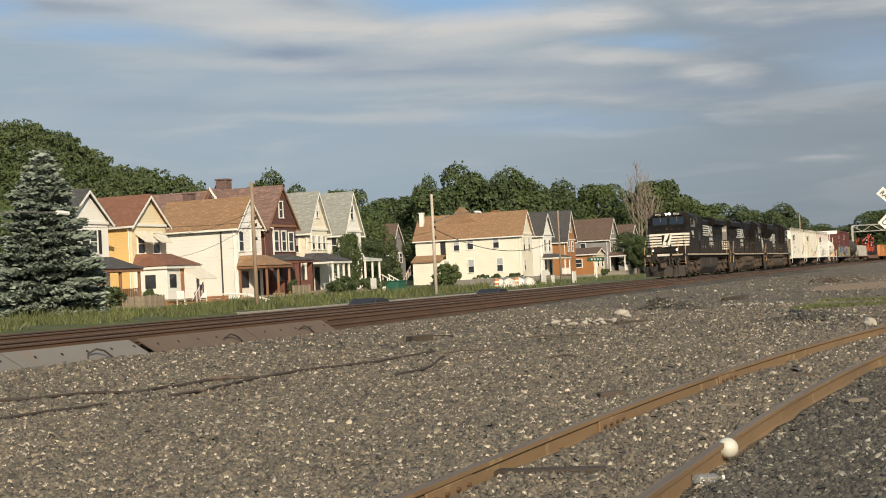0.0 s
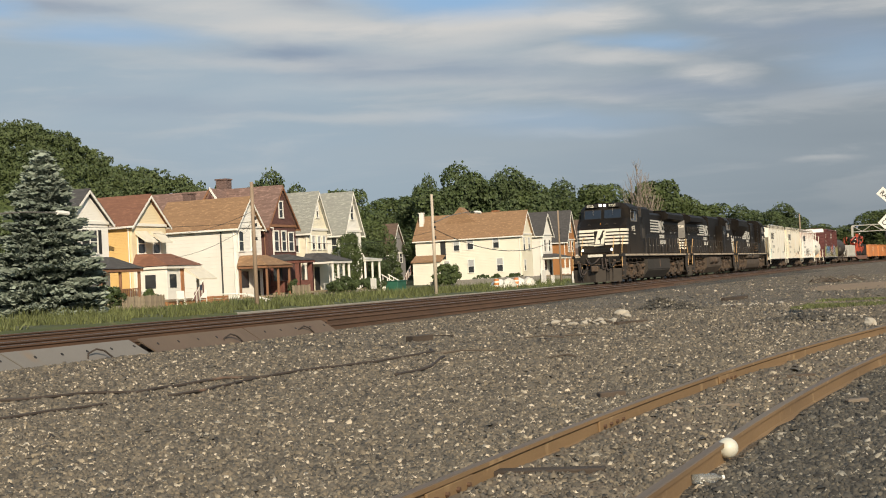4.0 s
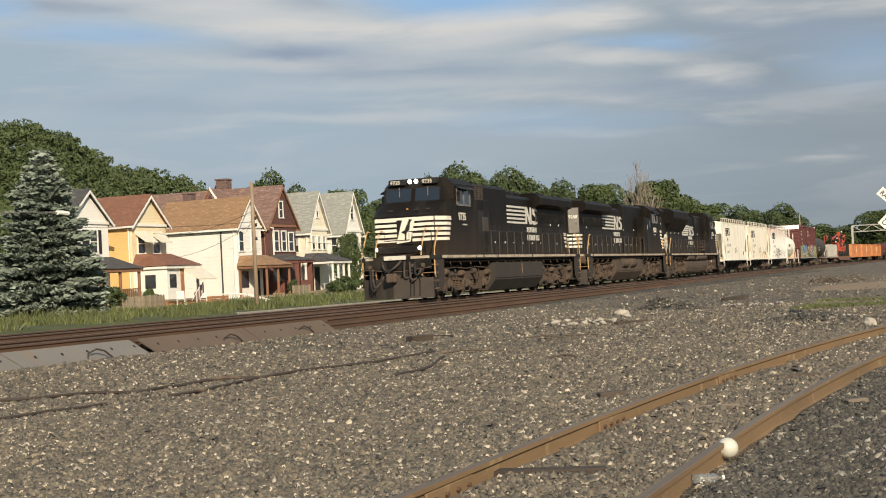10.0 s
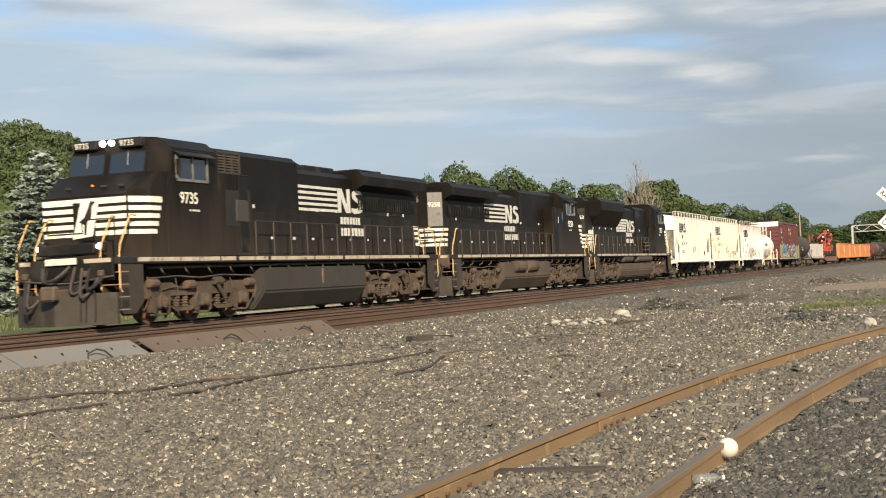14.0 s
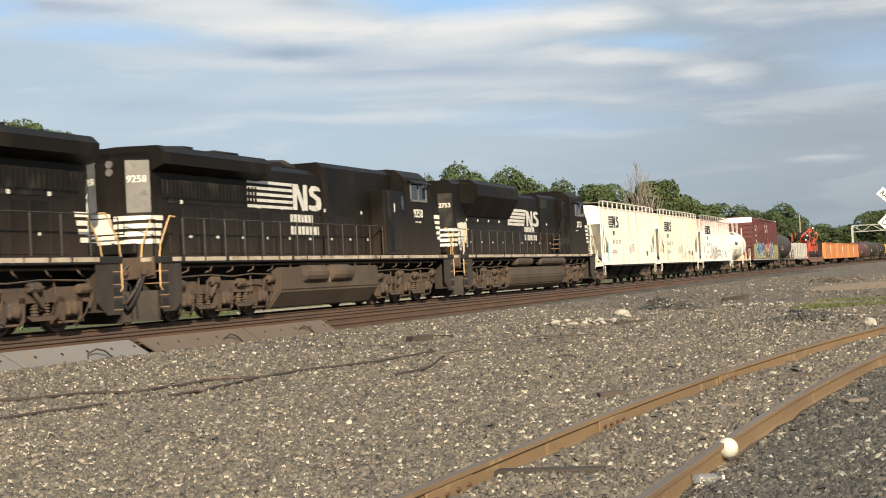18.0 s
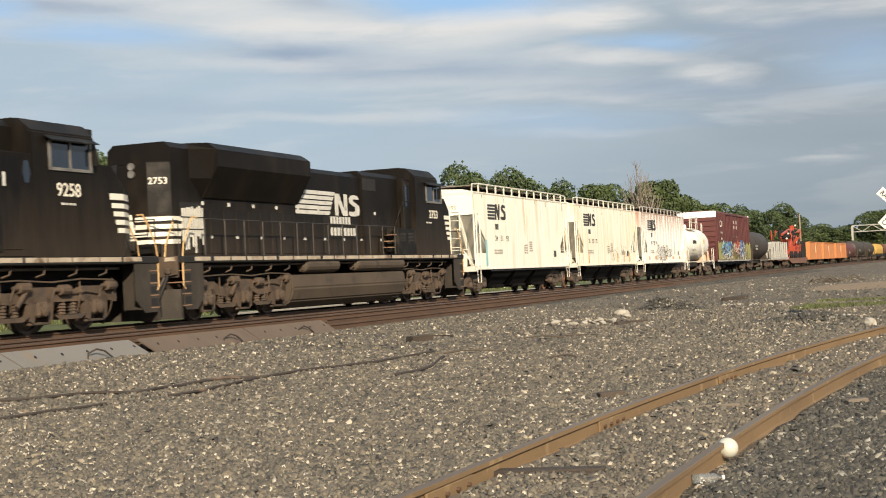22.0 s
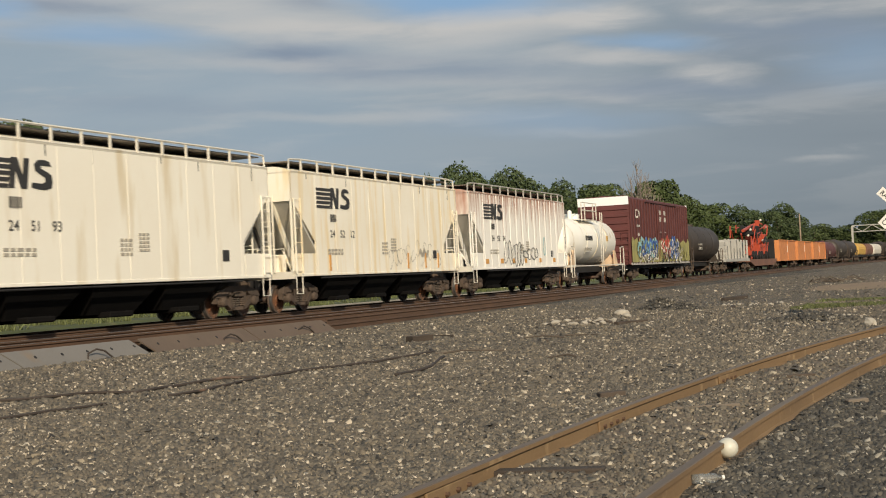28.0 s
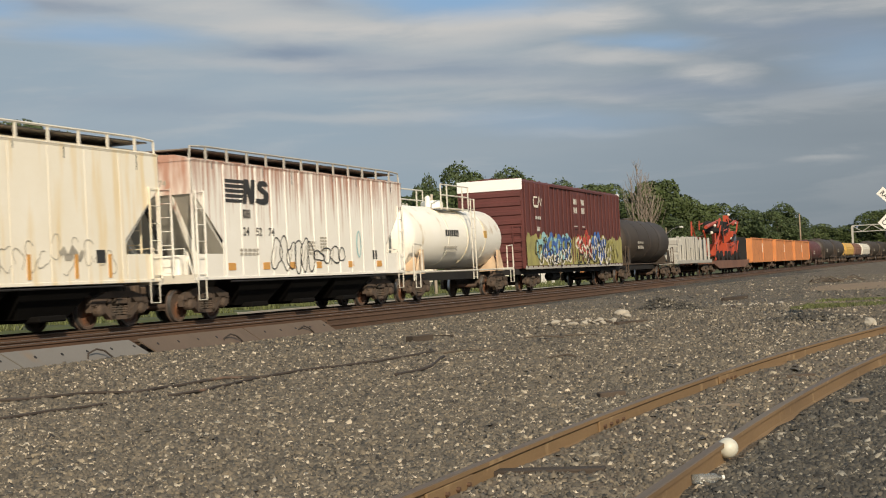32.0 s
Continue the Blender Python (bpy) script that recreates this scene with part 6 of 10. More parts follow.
def tank_car(half, r, zc, paint, label, white):
    root = thing("tank_car", pose(0, 0, 0), label, "tank car", "tank cars on the train")
    L2 = half - 0.95
    dome = 0.55
    b = turned(BM(), [(0.0, -L2), (r * 0.45, -L2 + 0.06), (r * 0.8, -L2 + 0.24), (r * 0.96, -L2 + 0.45), (r, -L2 + 0.65), (r, L2 - 0.65), (r * 0.96, L2 - 0.45), (r * 0.8, L2 - 0.24), (r * 0.45, L2 - 0.06), (0.0, L2)], "y", 40, at=(0, 0, zc))
    tank = part("tank", b, paint, root, smooth=True)
    for y in ((-1.5, 0.75, 2.9) if white else (-3, 0, 3)):
        part("tank_band", turned(BM(), [(r + 0.006, y - 0.05), (r + 0.012, y - 0.04), (r + 0.012, y + 0.04), (r + 0.006, y + 0.05)], "y", 40, at=(0, 0, zc)), M_CREAM_B if white else M_TANKB, tank)
    part("centre_sill", box(BM(), -0.32, 0.32, -half + 0.6, half - 0.6, 0.72, 1.05), M_DARK, root)
    for d in (-1, 1):
        part("bolster", prism(BM(), [(-1.35, 1.0), (1.35, 1.0), (1.2, 1.2), (r * 0.75, zc - r * 0.55), (-r * 0.75, zc - r * 0.55), (-1.2, 1.2)], "y", d * (L2 - 1.0) - 0.12, d * (L2 - 1.0) + 0.12), M_SADDLE if white else paint, root)
        for sg in (-1, 1):
            part("saddle_brace", prism(BM(), [(d * (L2 - 0.5), 1.06), (d * (L2 - 1.25), 1.06), (d * (L2 - 1.25), zc - r * 0.42), (d * (L2 - 1.0), zc - r * 0.42)], "x", sg * (r - 0.06), sg * (r + 0.02)), M_SADDLE if white else paint, root)
            rl = M_WHITE if white else M_GRIME
            part("end_railing", tube(BM(), [(sg * 1.45, d * (half - 1.5), 1.1), (sg * 1.45, d * (half - 1.5), 2.05), (sg * 1.45, d * (half - 0.75), 2.1), (sg * 1.45, d * (half - 0.68), 2.0), (sg * 1.45, d * (half - 0.66), 0.75)], 0.03, 6), rl, root)
            part("step_stirrup", tube(BM(), [(sg * 1.48, d * (half - 0.75), 1.1), (sg * 1.48, d * (half - 0.75), 0.5), (sg * 1.48, d * (half - 1.2), 0.5), (sg * 1.48, d * (half - 1.2), 1.1)], 0.022, 5), rl, root)
        part("end_platform", box(BM(), -1.48, 1.48, d * (half - 1.6), d * (half - 0.65), 1.02, 1.12), M_WHITE if white else M_GRIME, root)
    for sg in (-1, 1):
        part("side_running_rail", tube(BM(), [(sg * 1.46, -half + 1.2, 1.06), (sg * 1.46, half - 1.2, 1.06)], 0.035, 6), M_WHITE if white else M_GRIME, root)
    if not white:
        couplers(root, half)
        freight_truck(root, -half + 1.85)
        freight_truck(root, half - 1.85)
        part("manway", turned(BM(), [(0.4, zc + r - 0.1), (0.4, zc + r + 0.12), (0.0, zc + r + 0.16)], "z", 14), paint, root)
        for sg in (-1, 1):
            bars_text(root, sg, r - 0.01, sg * -3.4, zc - 0.2, 1.6, 2, 0.2, M_FAINT, gaps=5)
        return root
    part("manway", turned(BM(), [(0.45, zc + r - 0.1), (0.45, zc + r + 0.2), (0.38, zc + r + 0.28), (0.0, zc + r + 0.3)], "z", 16), paint, root)
    part("valve", turned(BM(), [(0.12, zc + r), (0.12, zc + r + 0.38), (0.06, zc + r + 0.46), (0.0, zc + r + 0.46)], "z", 10, at=(0.1, -0.7, 0)), paint, root)
    mt = M_WHITE if white else M_GRIME
    for sg in (-1, 1):
        part("top_platform", box(BM(), sg * 0.55, sg * 1.0, -1.6, 1.6, zc + r - 0.12, zc + r - 0.08), mt, root)
        for z in (0.5, 0.92):
            part("top_rail", tube(BM(), [(sg * 1.0, -1.6, zc + r - 0.1 + z), (sg * 1.0, 1.6, zc + r - 0.1 + z)], 0.03, 5), mt, root)
        for y in (-1.6, -0.9, 0.9, 1.6):
            part("top_rail_post", tube(BM(), [(sg * 1.0, y, zc + r - 0.2), (sg * 1.0, y, zc + r + 0.83)], 0.03, 5), mt, root)
        if white:
            ladder(root, sg, 0.55, 0.7, zc + r + 0.3, x=1.47, mt=mt)
            bars_text(root, sg, r + 0.004, sg * -1.9, zc + 0.0, 1.5, 1, 0.26, M_INK, gaps=7)
            bars_text(root, sg, r - 0.02, sg * -2.0, zc - 0.45, 1.4, 2, 0.07, M_FAINT, gaps=6)
            part("placard", box(BM(), sg * (r - 0.02), sg * (r + 0.012), sg * 2.9 - 0.17, sg * 2.9 + 0.17, zc - 0.02, zc + 0.28), M_YELC, root)
    couplers(root, half)
    freight_truck(root, -half + 1.85)
    freight_truck(root, half - 1.85)
    return root


M_TRIM_W = mat("fresh_white_paint", (0.93, 0.92, 0.89), (0.86, 0.85, 0.82), rough=0.5, scale=1.5, fine=20, bump=0.02)


def box_car(half):
    root = thing("box_car", pose(0, 0, 0), "oxide red ribbed box car with graffiti along its lower side", "box car")
    L2, X = half - 0.55, 1.55
    part("body", prism(BM(), [(-X, 1.05), (X, 1.05), (X, 5.0), (X - 0.12, 5.10), (0, 5.2), (-X + 0.12, 5.10), (-X, 5.0)], "y", -L2, L2), M_BOX, root)
    for d in (-1, 1):
        for k in range(8):
            z = 1.35 + k * 0.42
            part("end_rib", prism(BM(), [(d * L2, z), (d * (L2 + 0.06), z + 0.05), (d * (L2 + 0.06), z + 0.2), (d * L2, z + 0.27)], "x", -X + 0.1, X - 0.1), M_BOX, root)
        part("end_top_panel", box(BM(), -X, X, d * L2, d * (L2 + 0.03), 4.62, 5.12), M_TRIM_W, root, "white painted end top")
        ladder(root, 1, d * (L2 + 0.08), 1.1, 3.0, x=1.45, mt=M_BOX, along=False)
        part("brake_gear", box(BM(), -1.2, -0.7, d * (L2 + 0.02), d * (L2 + 0.2), 1.6, 2.2, bev=0.03), M_BOX, root) if d < 0 else None
    for sg in (-1, 1):
        n = 24
        f = None
        for i in range(n):
            y = -L2 + 0.25 + i * (2 * L2 - 0.5) / (n - 1)
            if abs(y) < 1.55:
                continue
            if f is None:
                f = part("side_rib", box(BM(), 0.0, 0.055, -0.06, 0.06, 1.08, 4.95, bev=0.015), M_BOX, root, loc=(sg * X - (0.055 if sg < 0 else 0), y, 0))
            else:
                again(f, root, loc=(sg * X - (0.055 if sg < 0 else 0), y, 0))
        part("side_sill", box(BM(), sg * X, sg * (X + 0.03), -L2, L2, 1.0, 1.15), M_GREYL, root)
        for k, y in enumerate((-1.45, 0.05)):
            dr = part("plug_door", box(BM(), sg * (X + 0.01), sg * (X + 0.075), y, y + 1.4, 1.2, 4.85, bev=0.02), M_BOX, root)
            for yy in (0.3, 1.1):
                part("lock_bar", tube(BM(), [(sg * (X + 0.1), y + yy, 1.3), (sg * (X + 0.1), y + yy, 4.7)], 0.02, 5), M_BOX, dr)
            part("door_handle", box(BM(), sg * (X + 0.08), sg * (X + 0.12), y + 0.3, y + 1.1, 2.95, 3.05), M_BOX, dr)
        part("door_rail", box(BM(), sg * X, sg * (X + 0.1), -5.2, 5.2, 4.9, 5.0), M_BOX, root)
        # sprayed paint over the ribs: a ragged yellow ground, then bubble letters in clusters of colour
        def ground(name, y0, y1, x, mt, lab, seed, z1=2.6):
            rq = random.Random(seed)
            n = int((y1 - y0) / 0.22)
            up = [(y0 + (y1 - y0) * i / n, z1 + rq.uniform(-0.22, 0.12)) for i in range(n + 1)]
            part(name, prism(BM(), [(sg * u, v) for u, v in ([(y0, 1.16), (y1, 1.16)] + up[::-1])], "x", sg * x, sg * (x + 0.003)), mt, root, lab)
        ground("graffiti_ground", -L2 + 0.1, -1.5, X + 0.057, M_GRAF_Y, "sprayed dull yellow ground", 1)
        ground("graffiti_ground", 1.55, L2 - 0.1, X + 0.057, M_GRAF_Y, "sprayed dull yellow ground", 2)
        ground("graffiti_ground", -1.4, 1.4, X + 0.077, M_GRAF_Y, "sprayed dull yellow ground", 3)
        rg = random.Random(31)
        lay = 0
        for colour, lab, n, y0, y1, z0, z1, sz, wd in ((M_BLUE_S, "pale blue sprayed letter", 7, -7.6, -2.2, 1.9, 2.3, 0.8, 0.13), (M_GRAF_B, "blue sprayed letter", 6, -6.8, -2.0, 1.7, 2.2, 0.7, 0.12), (M_STRIPE, "white sprayed letter", 9, -7.4, -1.8, 1.35, 1.7, 0.5, 0.05), (M_INK, "black sprayed outline", 13, -8.0, -1.6, 1.4, 2.1, 0.8, 0.035),
                                                      (M_GRAF_R, "red sprayed letter", 5, -0.7, 2.2, 2.1, 2.35, 0.7, 0.14), (M_GRAF_B, "blue sprayed letter", 6, 2.4, 5.4, 1.7, 2.4, 0.8, 0.16), (M_STRIPE, "white sprayed letter", 12, -0.8, 6.4, 1.4, 2.3, 0.6, 0.07), (M_INK, "black sprayed outline", 15, -0.8, 6.2, 1.35, 2.1, 0.75, 0.04), (M_GRAF_Y, "yellow sprayed letter", 4, 5.6, 8.0, 1.5, 2.2, 0.7, 0.10)):
            for k in range(n):
                lay += 1
                y = y0 + (y1 - y0) * (k + 0.5) / n + rg.uniform(-0.15, 0.15)
                z = rg.uniform(z0, z1)
                h = min(sz * rg.uniform(0.8, 1.3), 2 * (z - 1.22))
                pts = bubble(rg, y, z, (y1 - y0) / n * 1.05, h)
                part("sprayed_letter", spray_line([(sg * u, v) for u, v in pts], sg, X + 0.081 + 0.0004 * lay, wd), colour, root, lab)
        for y, z, w, h in ((-1.1, 4.2, 0.75, 0.28), (0.5, 4.2, 0.75, 0.28), (-1.1, 3.75, 0.75, 0.3), (0.5, 3.75, 0.75, 0.3), (-7.8, 3.3, 0.9, 0.14), (-7.6, 2.75, 0.5, 0.2), (-1.0, 2.95, 0.6, 0.16), (0.6, 2.95, 0.6, 0.16)):
            bars_text(root, sg, X + (0.077 if abs(y) < 1.5 else 0.058), (y if sg > 0 else -y), z, w, 1, h, M_LOGO, gaps=3)
    for sg in (-1, 1):
        # the owner's mark as bent white bars
        part("mark_bar", spray_line([(sg * u, v) for u, v in ((-7.35, 4.32), (-7.95, 4.32), (-8.0, 4.2), (-8.0, 4.02), (-7.95, 3.9), (-7.3, 3.9), (-7.22, 4.05), (-7.1, 4.32), (-6.8, 3.95), (-6.7, 4.3))], sg, X + 0.058, 0.06), M_STRIPE, root, "bent white bar mark")
    for y in np.arange(-L2 + 0.6, L2, 1.2):
        part("roof_seam", box(BM(), -1.2, 1.2, y - 0.03, y + 0.03, 5.08, 5.19), M_BOX, root)
    part("underframe", box(BM(), -1.2, 1.2, -L2, L2, 0.78, 1.05), M_DARK, root)
    part("brake_tank", turned(BM(), [(0.0, -0.8), (0.22, -0.7), (0.22, 0.7), (0.0, 0.8)], "y", 12, at=(0.7, -2.2, 0.62)), M_DARK, root)
    couplers(root, half)
    freight_truck(root, -half + 2.9)
    freight_truck(root, half - 2.9)
    return root


def load_car(half):
    root = thing("flat_car", pose(0, 0, 0), "flat car with light grey upright racks and crates", "flat car")
    part("deck", box(BM(), -1.45, 1.45, -half + 0.6, half - 0.6, 0.95, 1.2, bev=0.02), M_GREYL, root)
    for i in range(8):
        y = -half + 1.6 + i * (2 * half - 3.2) / 7
        for sg in (-1, 1):
            part("stake", box(BM(), sg * 1.3, sg * 1.45, y - 0.08, y + 0.08, 1.2, 2.9, bev=0.01), M_GREYL, root)
    for i in range(6):
        y = -half + 3.2 + i * 1.9
        part("crate", box(BM(), -1.25, 1.25, y, y + 1.5, 1.2, 2.1 + 0.65 * (i % 2) + 0.2 * (i % 3 == 0), bev=0.03), M_GREYL, root)
    for k in range(3):
        part("end_rack", box(BM(), -1.4, 1.4, -half + 0.7, -half + 1.5, 1.3 + k * 0.5, 1.62 + k * 0.5, bev=0.02), M_GREYL, root)
    couplers(root, half)
    freight_truck(root, -half + 1.9, True)
    freight_truck(root, half - 1.9, True)
    return root


def crane_car(half):
    root = thing("work_flat_car", pose(0, 0, 0), "brown flat car carrying red track machines", "flat car")
    part("deck", prism(BM(), [(-half + 0.6, 1.1), (half - 0.6, 1.1), (half - 0.6, 0.85), (half - 3.2, 0.45), (-half + 3.2, 0.45), (-half + 0.6, 0.85)], "x", -1.4, 1.4), M_BROWN, root)
    couplers(root, half)
    freight_truck(root, -half + 1.9, True)
    freight_truck(root, half - 1.9, True)
    part("machine_body", box(BM(), -0.9, 0.9, 0.6, 3.6, 1.5, 2.6, bev=0.08), M_REDM, root, "red track machine body")
    part("machine_cab", box(BM(), -0.95, 0.95, 3.9, 6.0, 1.6, 3.7, bev=0.1), M_REDM, root)
    part("cab_glass", box(BM(), -0.8, 0.97, 4.2, 5.7, 2.6, 3.4), M_GLASS, root)
    part("engine_cover", box(BM(), -0.8, 0.8, -1.2, 2.4, 3.5, 4.5, bev=0.12), M_DARK, root, "dark engine cover")
    rg = random.Random(17)
    for y0, y1, z0, z1, n in ((-7.6, -0.5, 1.2, 3.9, 16), (-0.5, 6.6, 2.2, 5.0, 16), (-5.5, 1.0, 3.2, 4.6, 10)):
        for i in range(n):
            x, y, z = rg.choice((-1.1, 0.2, 1.1, 1.15)), rg.uniform(y0, y1), rg.uniform(z0, z1)
            dy, dz = rg.choice(((2.2, 0.1), (1.8, 0.3), (0.2, 0.6), (1.2, 0.5), (-1.2, 0.5)))
            b = tube(BM(), [(x, y - dy * 0.5, max(1.15, z - dz)), (x, y + dy * 0.5, min(4.6, z + dz))], rg.uniform(0.04, 0.10), 5)
            part("machine_arm", b, M_DARK if i % 5 == 0 else M_REDM, root)
    part("boom", tube(BM(), [(0, 3.8, 3.2), (0.2, 1.5, 4.6), (0.3, -6.5, 3.9)], 0.16, 6), M_REDM, root)
    part("mast", box(BM(), -0.2, 0.3, 6.0, 6.4, 3.7, 5.2, bev=0.03), M_REDM, root)
    for y, z in ((2.2, 5.1), (6.4, 4.5), (-5.6, 4.0), (-7.4, 3.4), (3.2, 3.0)):
        part("work_light", turned(BM(), [(0.0, y - 0.12), (0.10, y - 0.06), (0.12, y + 0.06), (0.0, y + 0.1)], "y", 10, at=(0.9, 0, z)), M_STRIPE, root)
    for y in (-6.8, -5.0, -2.4, -0.6, 3.0, 5.2):
        part("machine_wheel", turned(BM(), [(0.0, 1.12), (0.4, 1.14), (0.42, 1.3), (0.0, 1.32)], "x", 14, at=(0, y, 1.5)), M_DARK, root)
    part("end_post", box(BM(), -1.3, 1.3, half - 1.4, half - 1.1, 1.1, 3.2), M_DARK, root)
    return root


def gondola(half):
    root = thing("gondola_car", pose(0, 0, 0), "bright orange high-sided gondola car", "gondola car", "orange gondola cars")
    L2 = half - 0.95
    for sg in (-1, 1):
        part("side", box(BM(), sg * 1.45, sg * 1.53, -L2, L2, 0.8, 3.1), M_ORANGE, root)
        f = None
        for i in range(3):
            y = -L2 + 0.12 + i * (2 * L2 - 0.24) / 2
            if f is None:
                f = part("side_post", box(BM(), -0.04, 0.04, -0.08, 0.08, 0.85, 3.05), M_ORANGE, root, loc=(sg * 1.55, y, 0))
            else:
                again(f, root, loc=(sg * 1.55, y, 0))
        part("top_chord", box(BM(), sg * 1.43, sg * 1.6, -L2, L2, 3.02, 3.14, bev=0.02), M_ORANGE, root)
        part("placard", box(BM(), sg * 1.528, sg * 1.54, -0.5, 0.5, 1.75, 2.65), M_STRIPE, root, "pale square plate")
    for d in (-1, 1):
        part("end", box(BM(), -1.45, 1.45, d * L2, d * (L2 - 0.08), 0.8, 3.1), M_ORANGE, root)
    part("floor", box(BM(), -1.45, 1.45, -L2 + 0.1, L2 - 0.1, 0.85, 1.0), M_BROWN, root)
    couplers(root, half)
    freight_truck(root, -half + 2.0, True)
    freight_truck(root, half - 2.0, True)
    return root


def small_hopper(half, paint, label):
    root = thing("cylinder_hopper", pose(0, 0, 0), label, "hopper car", "far freight cars")
    b = prism(BM(), [(-1.3, 1.2), (1.3, 1.2), (1.5, 2.4), (1.1, 3.2), (0, 3.4), (-1.1, 3.2), (-1.5, 2.4)], "y", -half + 1, half - 1)
    bmesh.ops.bevel(b, geom=b.edges[:], offset=0.15, segments=2, affect="EDGES")
    part("body", b, paint, root)
    part("underframe", box(BM(), -1.3, 1.3, -half + 0.7, half - 0.7, 0.85, 1.15), M_DARK, root)
    couplers(root, half)
    freight_truck(root, -half + 1.8, True)
    freight_truck(root, half - 1.8, True)
    return root


def make_up():
    """The freight cars behind the diesels: place of each car's centre along the line at 13 s."""
    CARS.append((covered_hopper(M_CREAM, "245193", 0, "clean cream covered hopper car with black lettering"), 108.3, 0))
    CARS.append((covered_hopper(M_CREAM_B, "245212", 0, "yellow-stained cream covered hopper car with scrawls", marks="yellow"), 124.0, 0))
    CARS.append((covered_hopper(M_CREAM_R, "245274", 1, "rust-streaked ribbed cream covered hopper car with graffiti", marks="orange"), 139.85, 0))
    CARS.append((tank_car(6.6, 1.24, 2.42, M_TANKW, "short white tank car with railed top platform", True), 154.1, 0))
    CARS.append((box_car(10.05), 171.05, 0))
    CARS.append((tank_car(8.0, 1.38, 2.5, M_TANKB, "dull black tank car streaked with dust", False), 189.3, 0))
    CARS.append((load_car(8.0), 205.4, 0))
    CARS.append((crane_car(10.6), 224.0, 0))
    for s in (243.6, 262.0, 280.4):
        CARS.append((gondola(9.15), s, 0))
    CARS.append((tank_car(8.4, 1.4, 2.0, M_BOX, "brown end-of-row tank car with dull sheen", False), 299.0, 0))
    CARS.append((tank_car(8.6, 1.45, 2.3, M_TANKB, "black tank car with pale dust streaks", False), 316.5, 0))
    CARS.append((tank_car(8.4, 1.4, 2.3, M_TANKB, "black tank car far down the train", False), 334.0, 0))
    CARS.append((small_hopper(7.4, M_YELC, "small yellow covered hopper car"), 350.5, 0))
    CARS.append((small_hopper(6.5, M_BROWN, "short brown covered hopper car"), 365.0, 0))
    CARS.append((small_hopper(7.4, M_WHITE, "small white covered hopper car"), 379.5, 0))
    for s in (396.5, 414.5, 432.5, 450.5):
        CARS.append((tank_car(8.6, 1.45, 2.4, M_TANKB, "black tank car at the far end of the train", False), s, 0))


make_up()

# ---- houses ----
M_W1 = lap_siding("white_lap_siding", (0.88, 0.85, 0.78), (0.80, 0.77, 0.70))
M_W2 = lap_siding("bright_white_stucco", (0.82, 0.79, 0.72), (0.74, 0.71, 0.64), pitch=0.3)
M_YEL = lap_siding("yellow_lap_siding", (0.78, 0.52, 0.20), (0.68, 0.45, 0.18))
M_YELP = lap_siding("pale_yellow_siding", (0.82, 0.69, 0.46), (0.73, 0.61, 0.40))
M_CRM = lap_siding("cream_siding", (0.84, 0.78, 0.62), (0.77, 0.70, 0.54))
M_CRM2 = lap_siding("cream_yellow_stucco", (0.84, 0.79, 0.66), (0.78, 0.72, 0.59), pitch=0.2)
M_GRYS = lap_siding("grey_siding", (0.30, 0.29, 0.28), (0.22, 0.21, 0.21))
M_ORG = lap_siding("orange_siding", (0.42, 0.19, 0.065), (0.33, 0.15, 0.055))
M_TRIM = mat("white_house_trim", (0.86, 0.83, 0.76), (0.78, 0.75, 0.68), rough=0.5, scale=2, fine=20, bump=0.04)
M_TRIMB = mat("brown_house_trim", (0.30, 0.15, 0.08), (0.22, 0.11, 0.06), rough=0.6, scale=2, fine=20, bump=0.04)
M_WOOD = mat("weathered_fence_wood", (0.36, 0.29, 0.20), (0.24, 0.19, 0.13), rough=0.85, scale=2, fine=25, bump=0.2, stretch=(3, 3, 0.4), rnd=0.25)
M_POLE = mat("utility_pole_wood", (0.36, 0.27, 0.19), (0.22, 0.16, 0.11), rough=0.85, scale=2, fine=25, bump=0.3, stretch=(4, 4, 0.3))
M_POLE2 = mat("pale_pole_wood", (0.58, 0.50, 0.40), (0.42, 0.35, 0.27), rough=0.85, scale=2, fine=25, bump=0.3, stretch=(4, 4, 0.3))
M_WGL = mat("house_window_glass", (0.05, 0.055, 0.06), (0.03, 0.033, 0.038), rough=0.12, scale=1, fine=5, bump=0.0)
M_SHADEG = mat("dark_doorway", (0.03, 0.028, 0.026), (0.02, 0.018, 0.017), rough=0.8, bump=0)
M_AWN = mat("cream_awning_metal", (0.80, 0.74, 0.60), (0.66, 0.60, 0.48), rough=0.5, scale=2, fine=20, bump=0.04)
M_IRON = mat("dark_wire", (0.03, 0.03, 0.03), (0.02, 0.02, 0.02), rough=0.6, bump=0)
M_GREEN = mat("green_painted_sheet", (0.03, 0.13, 0.085), (0.022, 0.095, 0.06), rough=0.5, scale=2, fine=12, bump=0.03)


M_BLIND = mat("pale_window_blind", (0.46, 0.46, 0.46), (0.36, 0.37, 0.38), rough=0.35, scale=3, fine=20, bump=0.0)


